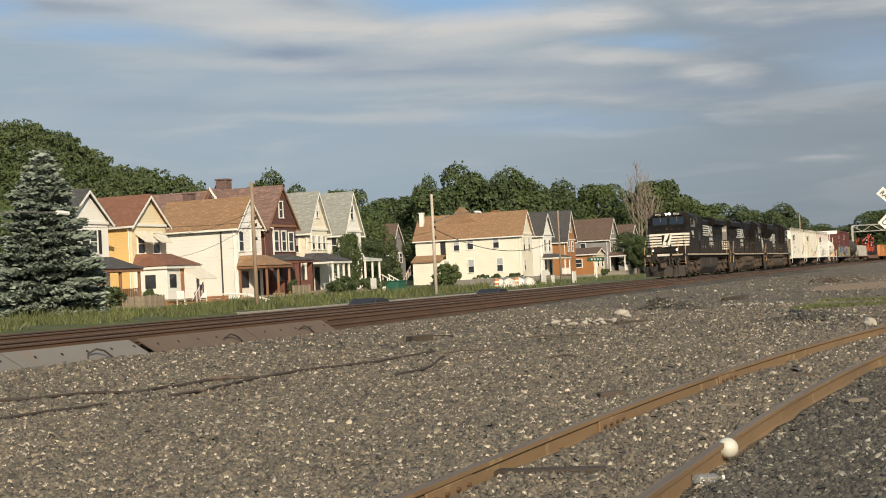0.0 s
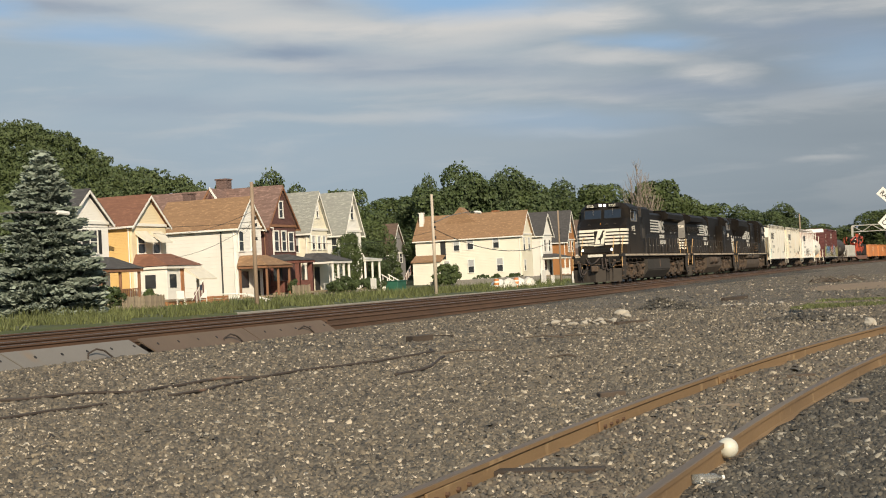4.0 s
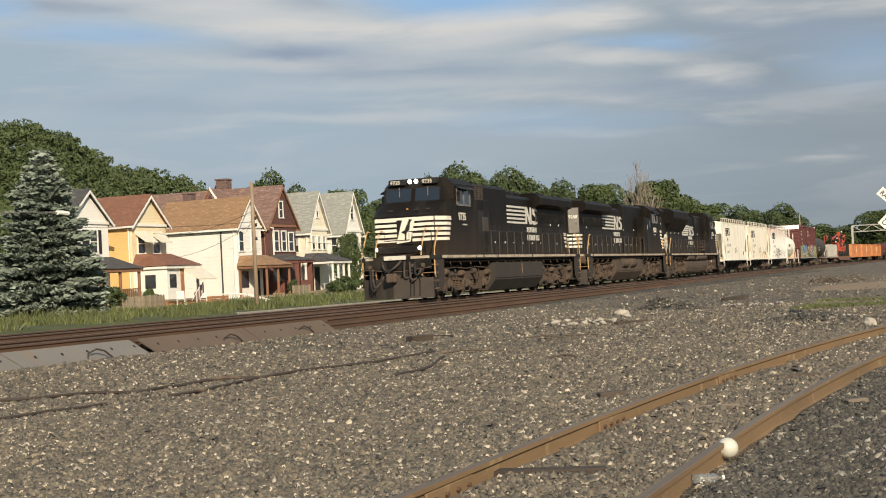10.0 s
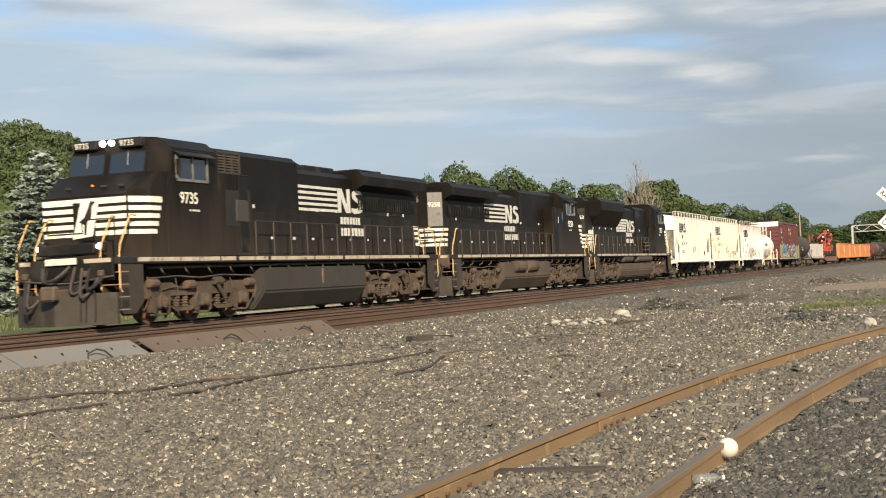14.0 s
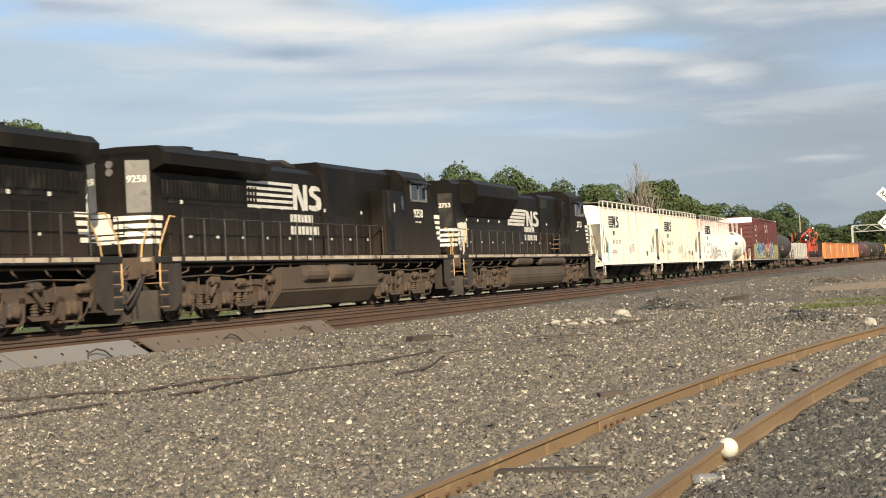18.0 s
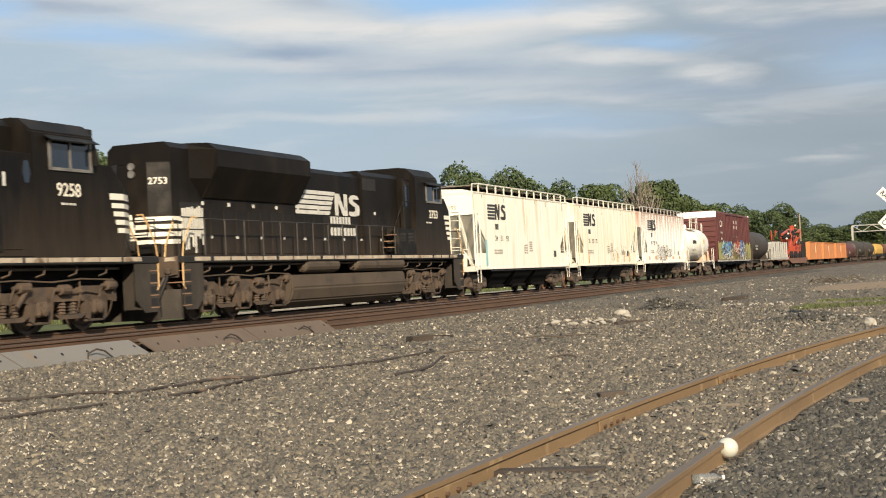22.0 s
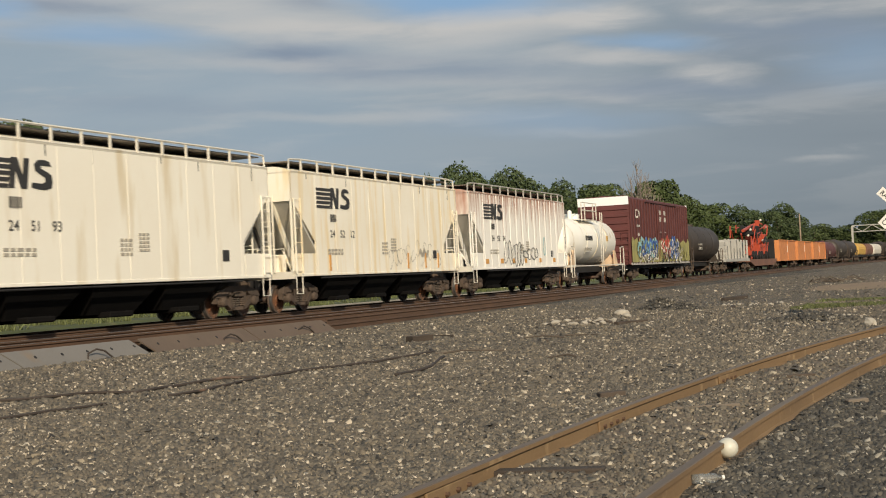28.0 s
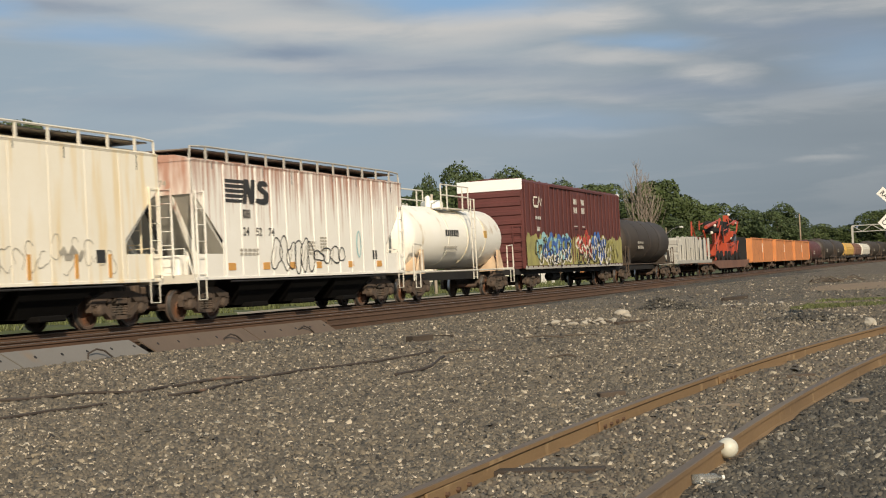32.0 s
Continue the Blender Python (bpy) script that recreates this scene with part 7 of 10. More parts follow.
def shingles(name, c1, c2, rows=0.14):
    m = mat(name, c1, c2, rough=0.85, scale=1.2, fine=7, bump=0, spots=tuple(v * 1.22 for v in c1), spot_scale=2.6, spot_cut=0.52, streak=-2.0, stretch=(0.5, 0.5, 5))
    nt = m.node_tree
    N, L = nt.nodes.new, nt.links.new
    co, sp, mu, fr, bp = N("ShaderNodeTexCoord"), N("ShaderNodeSeparateXYZ"), N("ShaderNodeMath"), N("ShaderNodeMath"), N("ShaderNodeBump")
    mu.operation, fr.operation = "DIVIDE", "FRACT"
    mu.inputs[1].default_value = -rows
    L(co.outputs["Object"], sp.inputs[0]); L(sp.outputs[2], mu.inputs[0]); L(mu.outputs[0], fr.inputs[0])
    bp.inputs["Strength"].default_value, bp.inputs["Distance"].default_value = 0.6, 0.02
    L(fr.outputs[0], bp.inputs["Height"]); L(bp.outputs[0], nt.nodes["Principled BSDF"].inputs["Normal"])
    return m


M_RF_TAN = shingles("tan_shingles", (0.29, 0.175, 0.092), (0.22, 0.128, 0.068))
M_RF_RED = shingles("brown_red_shingles", (0.215, 0.10, 0.06), (0.165, 0.075, 0.047))
M_RF_MIX = shingles("mottled_brown_shingles", (0.24, 0.150, 0.12), (0.13, 0.078, 0.062))
M_RF_GRY = shingles("grey_shingles", (0.30, 0.30, 0.26), (0.23, 0.23, 0.21))
M_RF_DRK = shingles("dark_shingles", (0.075, 0.07, 0.068), (0.05, 0.048, 0.047))
M_RF_BRN = shingles("dark_brown_shingles", (0.13, 0.085, 0.06), (0.09, 0.06, 0.045))


def brickwork(name, c1, c2):
    m = mat(name, c1, c2, rough=0.85, scale=1, fine=20, bump=0)
    nt = m.node_tree
    N, L = nt.nodes.new, nt.links.new
    bs = nt.nodes["Principled BSDF"]
    co, sp, ad, cb, br = N("ShaderNodeTexCoord"), N("ShaderNodeSeparateXYZ"), N("ShaderNodeMath"), N("ShaderNodeCombineXYZ"), N("ShaderNodeTexBrick")
    L(co.outputs["Object"], sp.inputs[0])
    ad.operation = "ADD"
    L(sp.outputs[0], ad.inputs[0]); L(sp.outputs[1], ad.inputs[1]); L(ad.outputs[0], cb.inputs[0]); L(sp.outputs[2], cb.inputs[1])
    L(cb.outputs[0], br.inputs["Vector"])
    br.inputs["Color1"].default_value, br.inputs["Color2"].default_value = (*c1, 1), (*c2, 1)
    br.inputs["Mortar"].default_value = (*[v * 1.25 + 0.03 for v in c1], 1)
    br.inputs["Scale"].default_value = 1.0
    br.inputs["Brick Width"].default_value, br.inputs["Row Height"].default_value, br.inputs["Mortar Size"].default_value = 0.21, 0.07, 0.006
    L(br.outputs["Color"], bs.inputs["Base Color"])
    bp = N("ShaderNodeBump"); bp.inputs["Strength"].default_value, bp.inputs["Distance"].default_value = 0.5, 0.01
    bp.invert = True
    L(br.outputs["Fac"], bp.inputs["Height"]); L(bp.outputs[0], bs.inputs["Normal"])
    return m


M_BRK = brickwork("dark_red_brick", (0.118, 0.052, 0.042), (0.085, 0.038, 0.032))
M_BRK2 = brickwork("red_brick", (0.19, 0.072, 0.052), (0.14, 0.055, 0.042))
M_BRKO = brickwork("orange_brick", (0.40, 0.18, 0.08), (0.32, 0.14, 0.06))
M_CHIM = brickwork("sooty_chimney_brick", (0.16, 0.10, 0.085), (0.11, 0.07, 0.06))


def window(parent, front, a, z, w, h, trim=None, shutters=False, off=0.0, blind=None):
    """A sash window on the wall that faces +x (front) or -y. a: place along the wall in the parent's space; off: the wall's plane."""
    trim = trim or M_TRIM
    def bx(bm, a0, a1, z0, z1, d0, d1):
        if front:
            box(bm, off + d0, off + d1, a0, a1, z0, z1)
        else:
            box(bm, a0, a1, off - d1, off - d0, z0, z1)
        return bm
    b = BM()
    t = 0.11
    bx(b, a - w / 2 - t, a + w / 2 + t, z + h / 2, z + h / 2 + t, -0.02, 0.07)
    bx(b, a - w / 2 - t, a - w / 2, z - h / 2, z + h / 2, -0.02, 0.06)
    bx(b, a + w / 2, a + w / 2 + t, z - h / 2, z + h / 2, -0.02, 0.06)
    bx(b, a - w / 2, a + w / 2, z - 0.03, z + 0.03, -0.02, 0.045)
    fr = part("window", b, trim, parent)
    part("window_sill", bx(BM(), a - w / 2 - t, a + w / 2 + t, z - h / 2 - 0.09, z - h / 2, -0.02, 0.10), trim, fr)
    part("pane", bx(BM(), a - w / 2, a + w / 2, z + 0.03, z + h / 2, -0.01, 0.015), blind or M_WGL, fr)
    part("pane", bx(BM(), a - w / 2, a + w / 2, z - h / 2, z - 0.03, -0.01, 0.01), M_WGL, fr)
    if shutters:
        for s in (-1, 1):
            c = a + s * (w / 2 + t + 0.2)
            part("shutter", bx(BM(), c - 0.18, c + 0.18, z - h / 2 - 0.05, z + h / 2 + 0.05, 0.0, 0.05), M_IRON, fr)
    return fr


def house(label, xf, y0, y1, depth, z0, ze, zr, front, side, roof, trim=None, fw=(), sw=(), porch=None, chim=(), over=0.32, group="houses along the street", blind=None):
    """A gabled house whose gable faces the street (+x). World numbers; fw: (y, z, w, h, shutters), sw: (x, z, w, h)."""
    trim = trim or M_TRIM
    yc = (y0 + y1) / 2
    root = thing("house", pose(xf, yc, z0), label, "house", group)
    hw, he, hr = (y1 - y0) / 2, ze - z0, zr - z0
    t = 0.18
    part("front_wall", prism(BM(), [(-hw, -0.3), (hw, -0.3), (hw, he), (0, hr - 0.12), (-hw, he)], "x", -t, 0), front, root)
    part("back_wall", prism(BM(), [(-hw, -0.3), (hw, -0.3), (hw, he), (0, hr - 0.12), (-hw, he)], "x", -depth, -depth + t), side, root)
    for s in (-1, 1):
        part("side_wall", box(BM(), -depth + t, -t, s * hw, s * (hw - t), -0.3, he), side, root)
    part("foundation", box(BM(), -depth - 0.04, 0.04, -hw - 0.04, hw + 0.04, -0.9, 0.25), M_CONC, root)
    k = (hr - he) / hw
    for s in (-1, 1):
        e = hw + over
        r = prism(BM(), [(s * e, he - k * over), (0, hr), (0, hr + 0.14), (s * e, he - k * over + 0.14)], "x", -depth - 0.3, over)
        rf = part("roof_slope", r, roof, root)
        part("rake_board", prism(BM(), [(s * e, he - k * over - 0.16), (0, hr - 0.17), (0, hr + 0.02), (s * e, he - k * over + 0.02)], "x", over - 0.03, over + 0.03), trim, rf)
        part("gutter", box(BM(), -depth - 0.3, over, s * e - 0.05, s * e + 0.09, he - k * over - 0.08, he - k * over + 0.06), trim, rf)
    part("gable_return", box(BM(), 0.0, 0.1, -hw - 0.05, hw + 0.05, he - 0.22, he - 0.02), trim, root)
    part("downspout", tube(BM(), [(-0.25, -hw - 0.1, he - 0.15), (-0.25, -hw - 0.06, he - 0.5), (-0.25, -hw - 0.06, 0.0)], 0.045, 6), trim, root)
    for y, z, w, h, sh in fw:
        window(root, True, y - yc, z - z0, w, h, M_TRIM, sh, 0.0, blind)
    for x, z, w, h in sw:
        window(root, False, x - xf, z - z0, w, h, trim, False, -hw, blind)
    for x, y, z, w, m, h in chim:
        c = part("chimney", box(BM(), x - xf - w / 2, x - xf + w / 2, y - yc - w / 2, y - yc + w / 2, he - 0.5, z - z0, bev=0.03), m, root)
        part("chimney_cap", box(BM(), x - xf - w / 2 - 0.06, x - xf + w / 2 + 0.06, y - yc - w / 2 - 0.06, y - yc + w / 2 + 0.06, z - z0, z - z0 + 0.12), m, c)
    if porch:
        p = dict(d=2.4, low=2.5, top=3.3, floor=0.35, n=3, roof=M_RF_DRK, post=M_TRIM, rail=True, base=M_CONC, y0=y0, y1=y1, wall=None)
        p.update(porch)
        a, b, d = p["y0"] - yc, p["y1"] - yc, p["d"]
        lo, tp = p["low"] - z0, p["top"] - z0
        r = BM()
        v = [(-0.0, a - 0.2, lo), (d + 0.3, a - 0.2, lo), (d + 0.3, b + 0.2, lo), (0.0, b + 0.2, lo)]
        u = [(0.0, a + 0.35, tp), (d * 0.35, a + 0.9, tp), (d * 0.35, b - 0.9, tp), (0.0, b - 0.35, tp)]
        A, B = [r.verts.new(q) for q in v], [r.verts.new(q) for q in u]
        for i in range(4):
            r.faces.new((A[i], A[(i + 1) % 4], B[(i + 1) % 4], B[i]))
        r.faces.new(A[::-1]); r.faces.new(B)
        bmesh.ops.recalc_face_normals(r, faces=r.faces[:])
        pr = part("porch_roof", r, p["roof"], root)
        part("porch_beam", box(BM(), 0.0, d + 0.2, a - 0.1, b + 0.1, lo - 0.22, lo - 0.01), p["post"], root)
        part("porch_floor", box(BM(), 0.0, d + 0.1, a, b, p["floor"] - 0.15, p["floor"]), M_WOOD, root)
        part("porch_base", box(BM(), 0.0, d, a + 0.05, b - 0.05, -0.7, p["floor"] - 0.15), p["base"], root)
        part("door", box(BM(), 0.0, 0.05, b - 1.5, b - 0.6, p["floor"], p["floor"] + 2.05), M_SHADEG, root)
        part("porch_window", box(BM(), 0.0, 0.04, a + 0.5, a + 1.6, p["floor"] + 0.7, p["floor"] + 2.0), M_WGL, root)
        for i in range(p["n"]):
            y = a + 0.12 + i * (b - a - 0.24) / (p["n"] - 1)
            part("porch_post", box(BM(), d - 0.1, d + 0.06, y - 0.09, y + 0.09, p["floor"], lo - 0.2, bev=0.02), p["post"], root)
        part("porch_post", box(BM(), 0.05, 0.2, a + 0.02, a + 0.16, p["floor"], lo - 0.2), p["post"], root)
        if p["rail"]:
            rl = part("porch_rail", box(BM(), d - 0.06, d + 0.02, a + 0.1, b - 0.1, p["floor"] + 0.8, p["floor"] + 0.88), p["post"], root)
            f = None
            m = int((b - a) / 0.22)
            for i in range(m):
                y = a + 0.2 + i * (b - a - 0.4) / (m - 1)
                if f is None:
                    f = part("baluster", box(BM(), -0.025, 0.025, -0.025, 0.025, p["floor"] + 0.08, p["floor"] + 0.8), p["post"], rl, loc=(d - 0.02, y, 0))
                else:
                    again(f, rl, loc=(d - 0.02, y, 0))
        if p["wall"]:
            part("porch_parapet", box(BM(), 0.0, d + 0.05, a - 0.02, a + 0.16, p["floor"], p["floor"] + 0.95), p["wall"], root)
            part("porch_parapet", box(BM(), d - 0.12, d + 0.05, a, b, p["floor"], p["floor"] + 0.95), p["wall"], root)
            for y in (a + 0.2, b - 0.2):
                part("porch_pier", box(BM(), d - 0.3, d + 0.06, y - 0.2, y + 0.2, p["floor"], lo - 0.2), p["wall"], root)
    return root


XF = -56.0


def street_houses():
    # white house half hidden by the spruce
    house("white gabled house with black shutters and a dark porch roof", XF, 76.1, 80.7, 3.6, -0.1, 5.75, 7.75, M_W1, M_W1, M_RF_DRK, fw=((79.0, 4.35, 0.75, 1.5, True), (77.2, 4.35, 0.75, 1.5, True)),
          porch=dict(low=2.45, top=3.3, n=3, post=M_TRIMB, roof=M_RF_DRK))
    # yellow house
    h = house("yellow gabled house with red-brown roof and awnings", XF, 83.5, 87.8, 9, -0.1, 5.7, 7.65, M_YELP, M_YEL, M_RF_RED, fw=((84.6, 4.25, 0.8, 1.35, False), (86.5, 4.25, 0.8, 1.35, False)),
              porch=dict(low=2.6, top=3.5, d=2.6, n=2, roof=M_RF_RED, post=M_TRIM, rail=False, base=M_BRKO))
    for y in (-1.05, 0.85):
        part("awning", prism(BM(), [(0.02, 5.25), (0.95, 4.45), (0.95, 4.38), (0.02, 5.0)], "y", y - 0.72, y + 0.72), M_AWN, h, "cream metal window awning")
    part("sun_room", box(BM(), 0.0, 2.55, -2.1, -0.2, 0.35, 2.5), M_TRIM, h, "white enclosed porch room")
    part("sun_room_window", box(BM(), 2.53, 2.57, -1.6, -0.75, 1.15, 2.1), M_WGL, h)
    part("sun_room_window", box(BM(), 0.9, 1.75, -2.13, -2.08, 1.15, 2.1), M_WGL, h)
    part("brick_pier", box(BM(), 2.2, 2.6, -0.2, 0.2, 0.0, 2.5), M_BRKO, h)
    part("porch_awning", prism(BM(), [(2.65, 2.55), (3.9, 1.72), (3.9, 1.62), (2.65, 2.3)], "y", 0.1, 2.5), M_AWN, h, "cream porch awning")
    # big white house
    h3 = house("white house with tan shingle roof beside the pole", XF, 98.0, 102.0, 7.2, -0.25, 5.8, 8.0, M_W1, M_W2, M_RF_TAN, trim=M_TRIM, fw=((98.7, 4.5, 0.7, 1.5, False), (100.7, 4.55, 0.7, 1.5, False)),
          porch=dict(low=2.5, top=3.35, d=2.5, n=3, roof=M_RF_TAN, post=M_TRIMB, rail=False))
    part("side_downspout", tube(BM(), [(-1.4, -2.06, 5.6), (-1.4, -2.06, 0.0)], 0.06, 6), M_IRON, h3, "dark downspout")
    # dark brick house
    h = house("dark red brick house with mottled roof and chimneys", XF, 103.1, 108.1, 12.5, -0.1, 5.95, 9.15, M_BRK, M_BRK, M_RF_MIX, trim=M_TRIMB, fw=((104.6, 4.55, 0.7, 1.6, False), (105.9, 4.55, 0.7, 1.6, False), (107.2, 4.5, 0.8, 1.5, False), (105.6, 7.2, 0.6, 1.3, False)),
              porch=dict(low=2.85, top=3.4, d=2.6, n=2, roof=M_RF_DRK, post=M_BRK2, rail=False, base=M_BRK2, wall=M_BRK2, y0=103.3, y1=105.9), chim=((-61.7, 106.2, 10.1, 1.0, M_CHIM, 0), (-63.6, 103.6, 8.9, 0.8, M_CHIM, 0)))
    part("cross_gable", prism(BM(), [(-7.0, 6.6), (-3.2, 6.6), (-5.1, 9.35)], "y", -2.75, 0.0), M_RF_MIX, h, "brown cross gable")
    part("cross_gable_face", prism(BM(), [(-6.4, 6.7), (-3.8, 6.7), (-5.1, 8.85)], "y", -2.8, -2.74), M_BRK, h)
    for s in (-1, 1):
        part("cross_gable_rake", prism(BM(), [(-5.1 + s * 2.0, 6.55), (-5.1, 9.42), (-5.1, 9.18), (-5.1 + s * 1.72, 6.55)], "y", -2.86, -2.76), M_TRIM if s > 0 else M_TRIMB, h)
    part("downspout_front", tube(BM(), [(0.08, -2.3, 5.8), (0.3, -2.0, 5.7), (0.1, -1.75, 5.3), (0.1, -1.72, 2.9)], 0.06, 6), M_TRIM, h)
    # cream house
    house("cream gabled house with grey shingle roof", XF, 110.6, 114.2, 8, -0.1, 5.75, 8.9, M_CRM, M_CRM, M_RF_GRY, blind=M_BLIND, fw=((111.4, 4.45, 0.5, 1.1, False), (112.5, 4.45, 0.5, 1.1, False), (113.5, 4.45, 0.5, 1.1, False), (112.4, 7.3, 0.35, 1.2, False)),
          sw=((-57.3, 4.3, 0.5, 1.2),), porch=dict(low=2.75, top=3.5, d=2.7, n=4, roof=M_RF_DRK, post=M_TRIM, y0=109.4, y1=112.9))
    # white house behind the tree
    house("white clapboard house with grey shingle roof", XF, 117.7, 121.4, 8, -0.1, 5.7, 9.15, M_W1, M_W1, M_RF_GRY, fw=((118.4, 4.4, 0.6, 1.4, False), (120.2, 4.4, 0.6, 1.4, False), (119.6, 7.3, 0.6, 1.3, False)),
          sw=((-57.0, 4.3, 0.5, 1.3),))
    # free-standing white porch next door
    house("white house front with an open columned porch", -57.5, 120.9, 124.4, 6, -0.1, 3.3, 4.6, M_W1, M_W1, M_RF_GRY, porch=dict(low=2.95, top=3.15, d=2.0, n=3, roof=M_TRIM, post=M_TRIM, rail=False))
    # cream-yellow long house
    h = house("long cream-yellow house with tan shingle roof", XF, 169.6, 173.9, 14.5, 0.15, 6.0, 8.8, M_CRM, M_CRM2, M_RF_TAN,
              sw=((-64.8, 4.9, 0.75, 1.45), (-62.9, 5.0, 0.75, 1.45), (-59.4, 5.0, 0.75, 1.45), (-66.3, 2.1, 0.75, 1.6), (-62.9, 2.1, 0.75, 1.6), (-59.0, 2.1, 0.75, 1.6)),
              fw=((170.6, 4.6, 0.7, 1.5, False), (172.6, 4.6, 0.7, 1.5, False), (170.6, 1.9, 0.7, 1.3, False)), chim=((-70.0, 171.0, 9.3, 0.55, M_TRIM, 0),), blind=M_BLIND)
    part("roof_gable", prism(BM(), [(-11.2, 7.2), (-6.0, 7.2), (-8.6, 9.65)], "y", -0.9, 0.9), M_RF_TAN, h, "small roof gable")
    part("side_annex", box(BM(), -14.4, -10.6, -2.16 - 1.4, -2.16, -0.2, 2.75), M_CRM2, h)
    part("annex_roof", prism(BM(), [(-3.8, 2.7), (-2.15, 3.5), (-2.15, 3.62), (-3.8, 2.82)], "x", -14.6, -10.4), M_RF_TAN, h)
    part("open_bay", box(BM(), -11.0, -10.3, -2.2, -2.1, 3.0, 5.6), M_IRON, h, "dark tall bay beside the annex")
    # houses further along
    house("white house with dark grey roof", XF, 178.2, 182.6, 9, 0.1, 6.0, 8.7, M_W1, M_W2, M_RF_DRK, fw=((179.4, 4.4, 0.7, 1.5, False), (181.4, 4.4, 0.7, 1.5, False)), sw=((-58.0, 4.5, 0.7, 1.4), (-61.0, 4.5, 0.7, 1.4)), porch=dict(low=2.8, top=3.3, roof=M_RF_DRK), chim=((-63.0, 180.4, 9.4, 0.8, M_BRKO, 0),))
    house("orange house with steep dark roof", XF, 189.4, 193.8, 11, 0.0, 5.4, 9.3, M_ORG, M_ORG, M_RF_DRK, fw=((190.6, 4.3, 0.7, 1.4, False), (192.4, 4.3, 0.7, 1.4, False), (191.6, 7.0, 0.7, 1.3, False)), sw=((-58.5, 4.2, 0.7, 1.4),))
    h = house("small orange and cream shop with low roof", -54.0, 197.0, 202.0, 6, 0.0, 3.2, 4.0, M_YELP, M_ORG, M_RF_BRN, fw=((198.4, 1.9, 1.0, 1.1, False), (200.6, 1.9, 1.0, 1.1, False)), sw=((-56.5, 1.9, 0.9, 1.1),))
    house("grey house with brown roof and white trim", -55.0, 208.5, 214.0, 12, 0.2, 5.6, 8.6, M_GRYS, M_GRYS, M_RF_BRN, fw=((210.0, 4.3, 0.8, 1.5, False), (212.4, 4.3, 0.8, 1.5, False), (211.2, 6.9, 0.7, 1.2, False)), sw=((-59.0, 4.2, 0.8, 1.5), (-63.0, 4.2, 0.8, 1.5)), porch=dict(low=2.9, top=3.4, roof=M_RF_BRN))
    house("grey house far along the street", -56.0, 226.0, 231.5, 12, 0.2, 5.4, 8.0, M_GRYS, M_GRYS, M_RF_BRN, fw=((227.5, 4.3, 0.8, 1.5, False), (230.0, 4.3, 0.8, 1.5, False)))
    # back row seen between the houses
    house("grey house with a steep brown roof behind the gardens", -80.0, 183.0, 188.4, 10, 0.3, 4.8, 8.8, M_GRYS, M_GRYS, M_RF_BRN, fw=((184.6, 4.0, 0.8, 1.4, False), (186.8, 4.0, 0.8, 1.4, False)), chim=((-84.0, 184.6, 8.6, 0.7, M_CHIM, 0),), group="back row of houses")
    house("low grey-roofed house behind the gardens", -73.0, 150.0, 155.0, 8, 0.2, 2.6, 4.6, M_TRIM, M_GRYS, M_RF_DRK, fw=((152.0, 1.6, 0.8, 1.1, False),), group="back row of houses")


street_houses()


# ---- poles, wires, signs ----
def utility_pole(x, y, zb, zt, label, arm=None, lean=0.0, r=0.14, wood=None):
    root = thing("utility_pole", pose(x, y, zb), label, "pole", "wooden utility poles")
    h = zt - zb
    part("shaft", tube(BM(), [(0, 0, -0.4), (lean * h * 0.5, 0, h * 0.5), (lean * h, 0, h)], r, 10, r2=r * 0.72), wood or M_POLE, root, smooth=True)
    for z in (h - 2.2, h - 2.6, h - 3.4):
        part("insulator", turned(BM(), [(0.05, z), (0.09, z + 0.05), (0.05, z + 0.12), (0.08, z + 0.17), (0.0, z + 0.2)], "z", 8, at=(0.16, 0, 0)), M_IRON, root)
    if arm:
        ax, ay, az = arm
        part("lamp_arm", tube(BM(), [(0, 0, az - 0.9), (ax * 0.4, ay * 0.4, az - 0.3), (ax * 0.8, ay * 0.8, az - 0.02), (ax, ay, az)], 0.035, 6), M_ALU, root)
        d = Vector((ax, ay, 0)).normalized()
        b = BM()
        tube(b, [Vector((ax, ay, az)), Vector((ax, ay, az)) + d * 0.35, Vector((ax, ay, az - 0.03)) + d * 0.8], 0.11, 8)
        part("lamp_head", b, M_TRIM, root, "pale street lamp head")
    return root


utility_pole(-40.0, 72.0, -0.5, 6.9, "weathered wooden utility pole leaning slightly by the street")
utility_pole(-40.0, 99.9, -0.5, 7.2, "pale wooden utility pole with a street lamp arm", arm=(1.4, 5.6, 6.4), wood=M_POLE2)
utility_pole(-45.0, 149.6, -0.3, 7.6, "dark wooden utility pole before the houses", r=0.12)
utility_pole(-42.0, 44.6, -0.5, 8.0, "wooden utility pole with a long lamp arm", arm=(0.6, 11.0, 5.3))
utility_pole(-31.8, 250.0, 0.0, 8.8, "thin far utility pole beside the line", r=0.16)
utility_pole(-38.0, 172.0, -0.3, 5.6, "grey street lamp pole by the street", arm=(0.9, 4.0, 6.0), r=0.08)


def wire(pts, sag, r=0.012):
    a, b = Vector(pts[0]), Vector(pts[1])
    q = [a.lerp(b, i / 14) - Vector((0, 0, sag * 4 * (i / 14) * (1 - i / 14))) for i in range(15)]
    w = part("overhead_wire", tube(BM(), q, r, 4), M_IRON, None)
    tagged(w, "thin dark sagging overhead wire", "wire", "overhead wires between the poles")


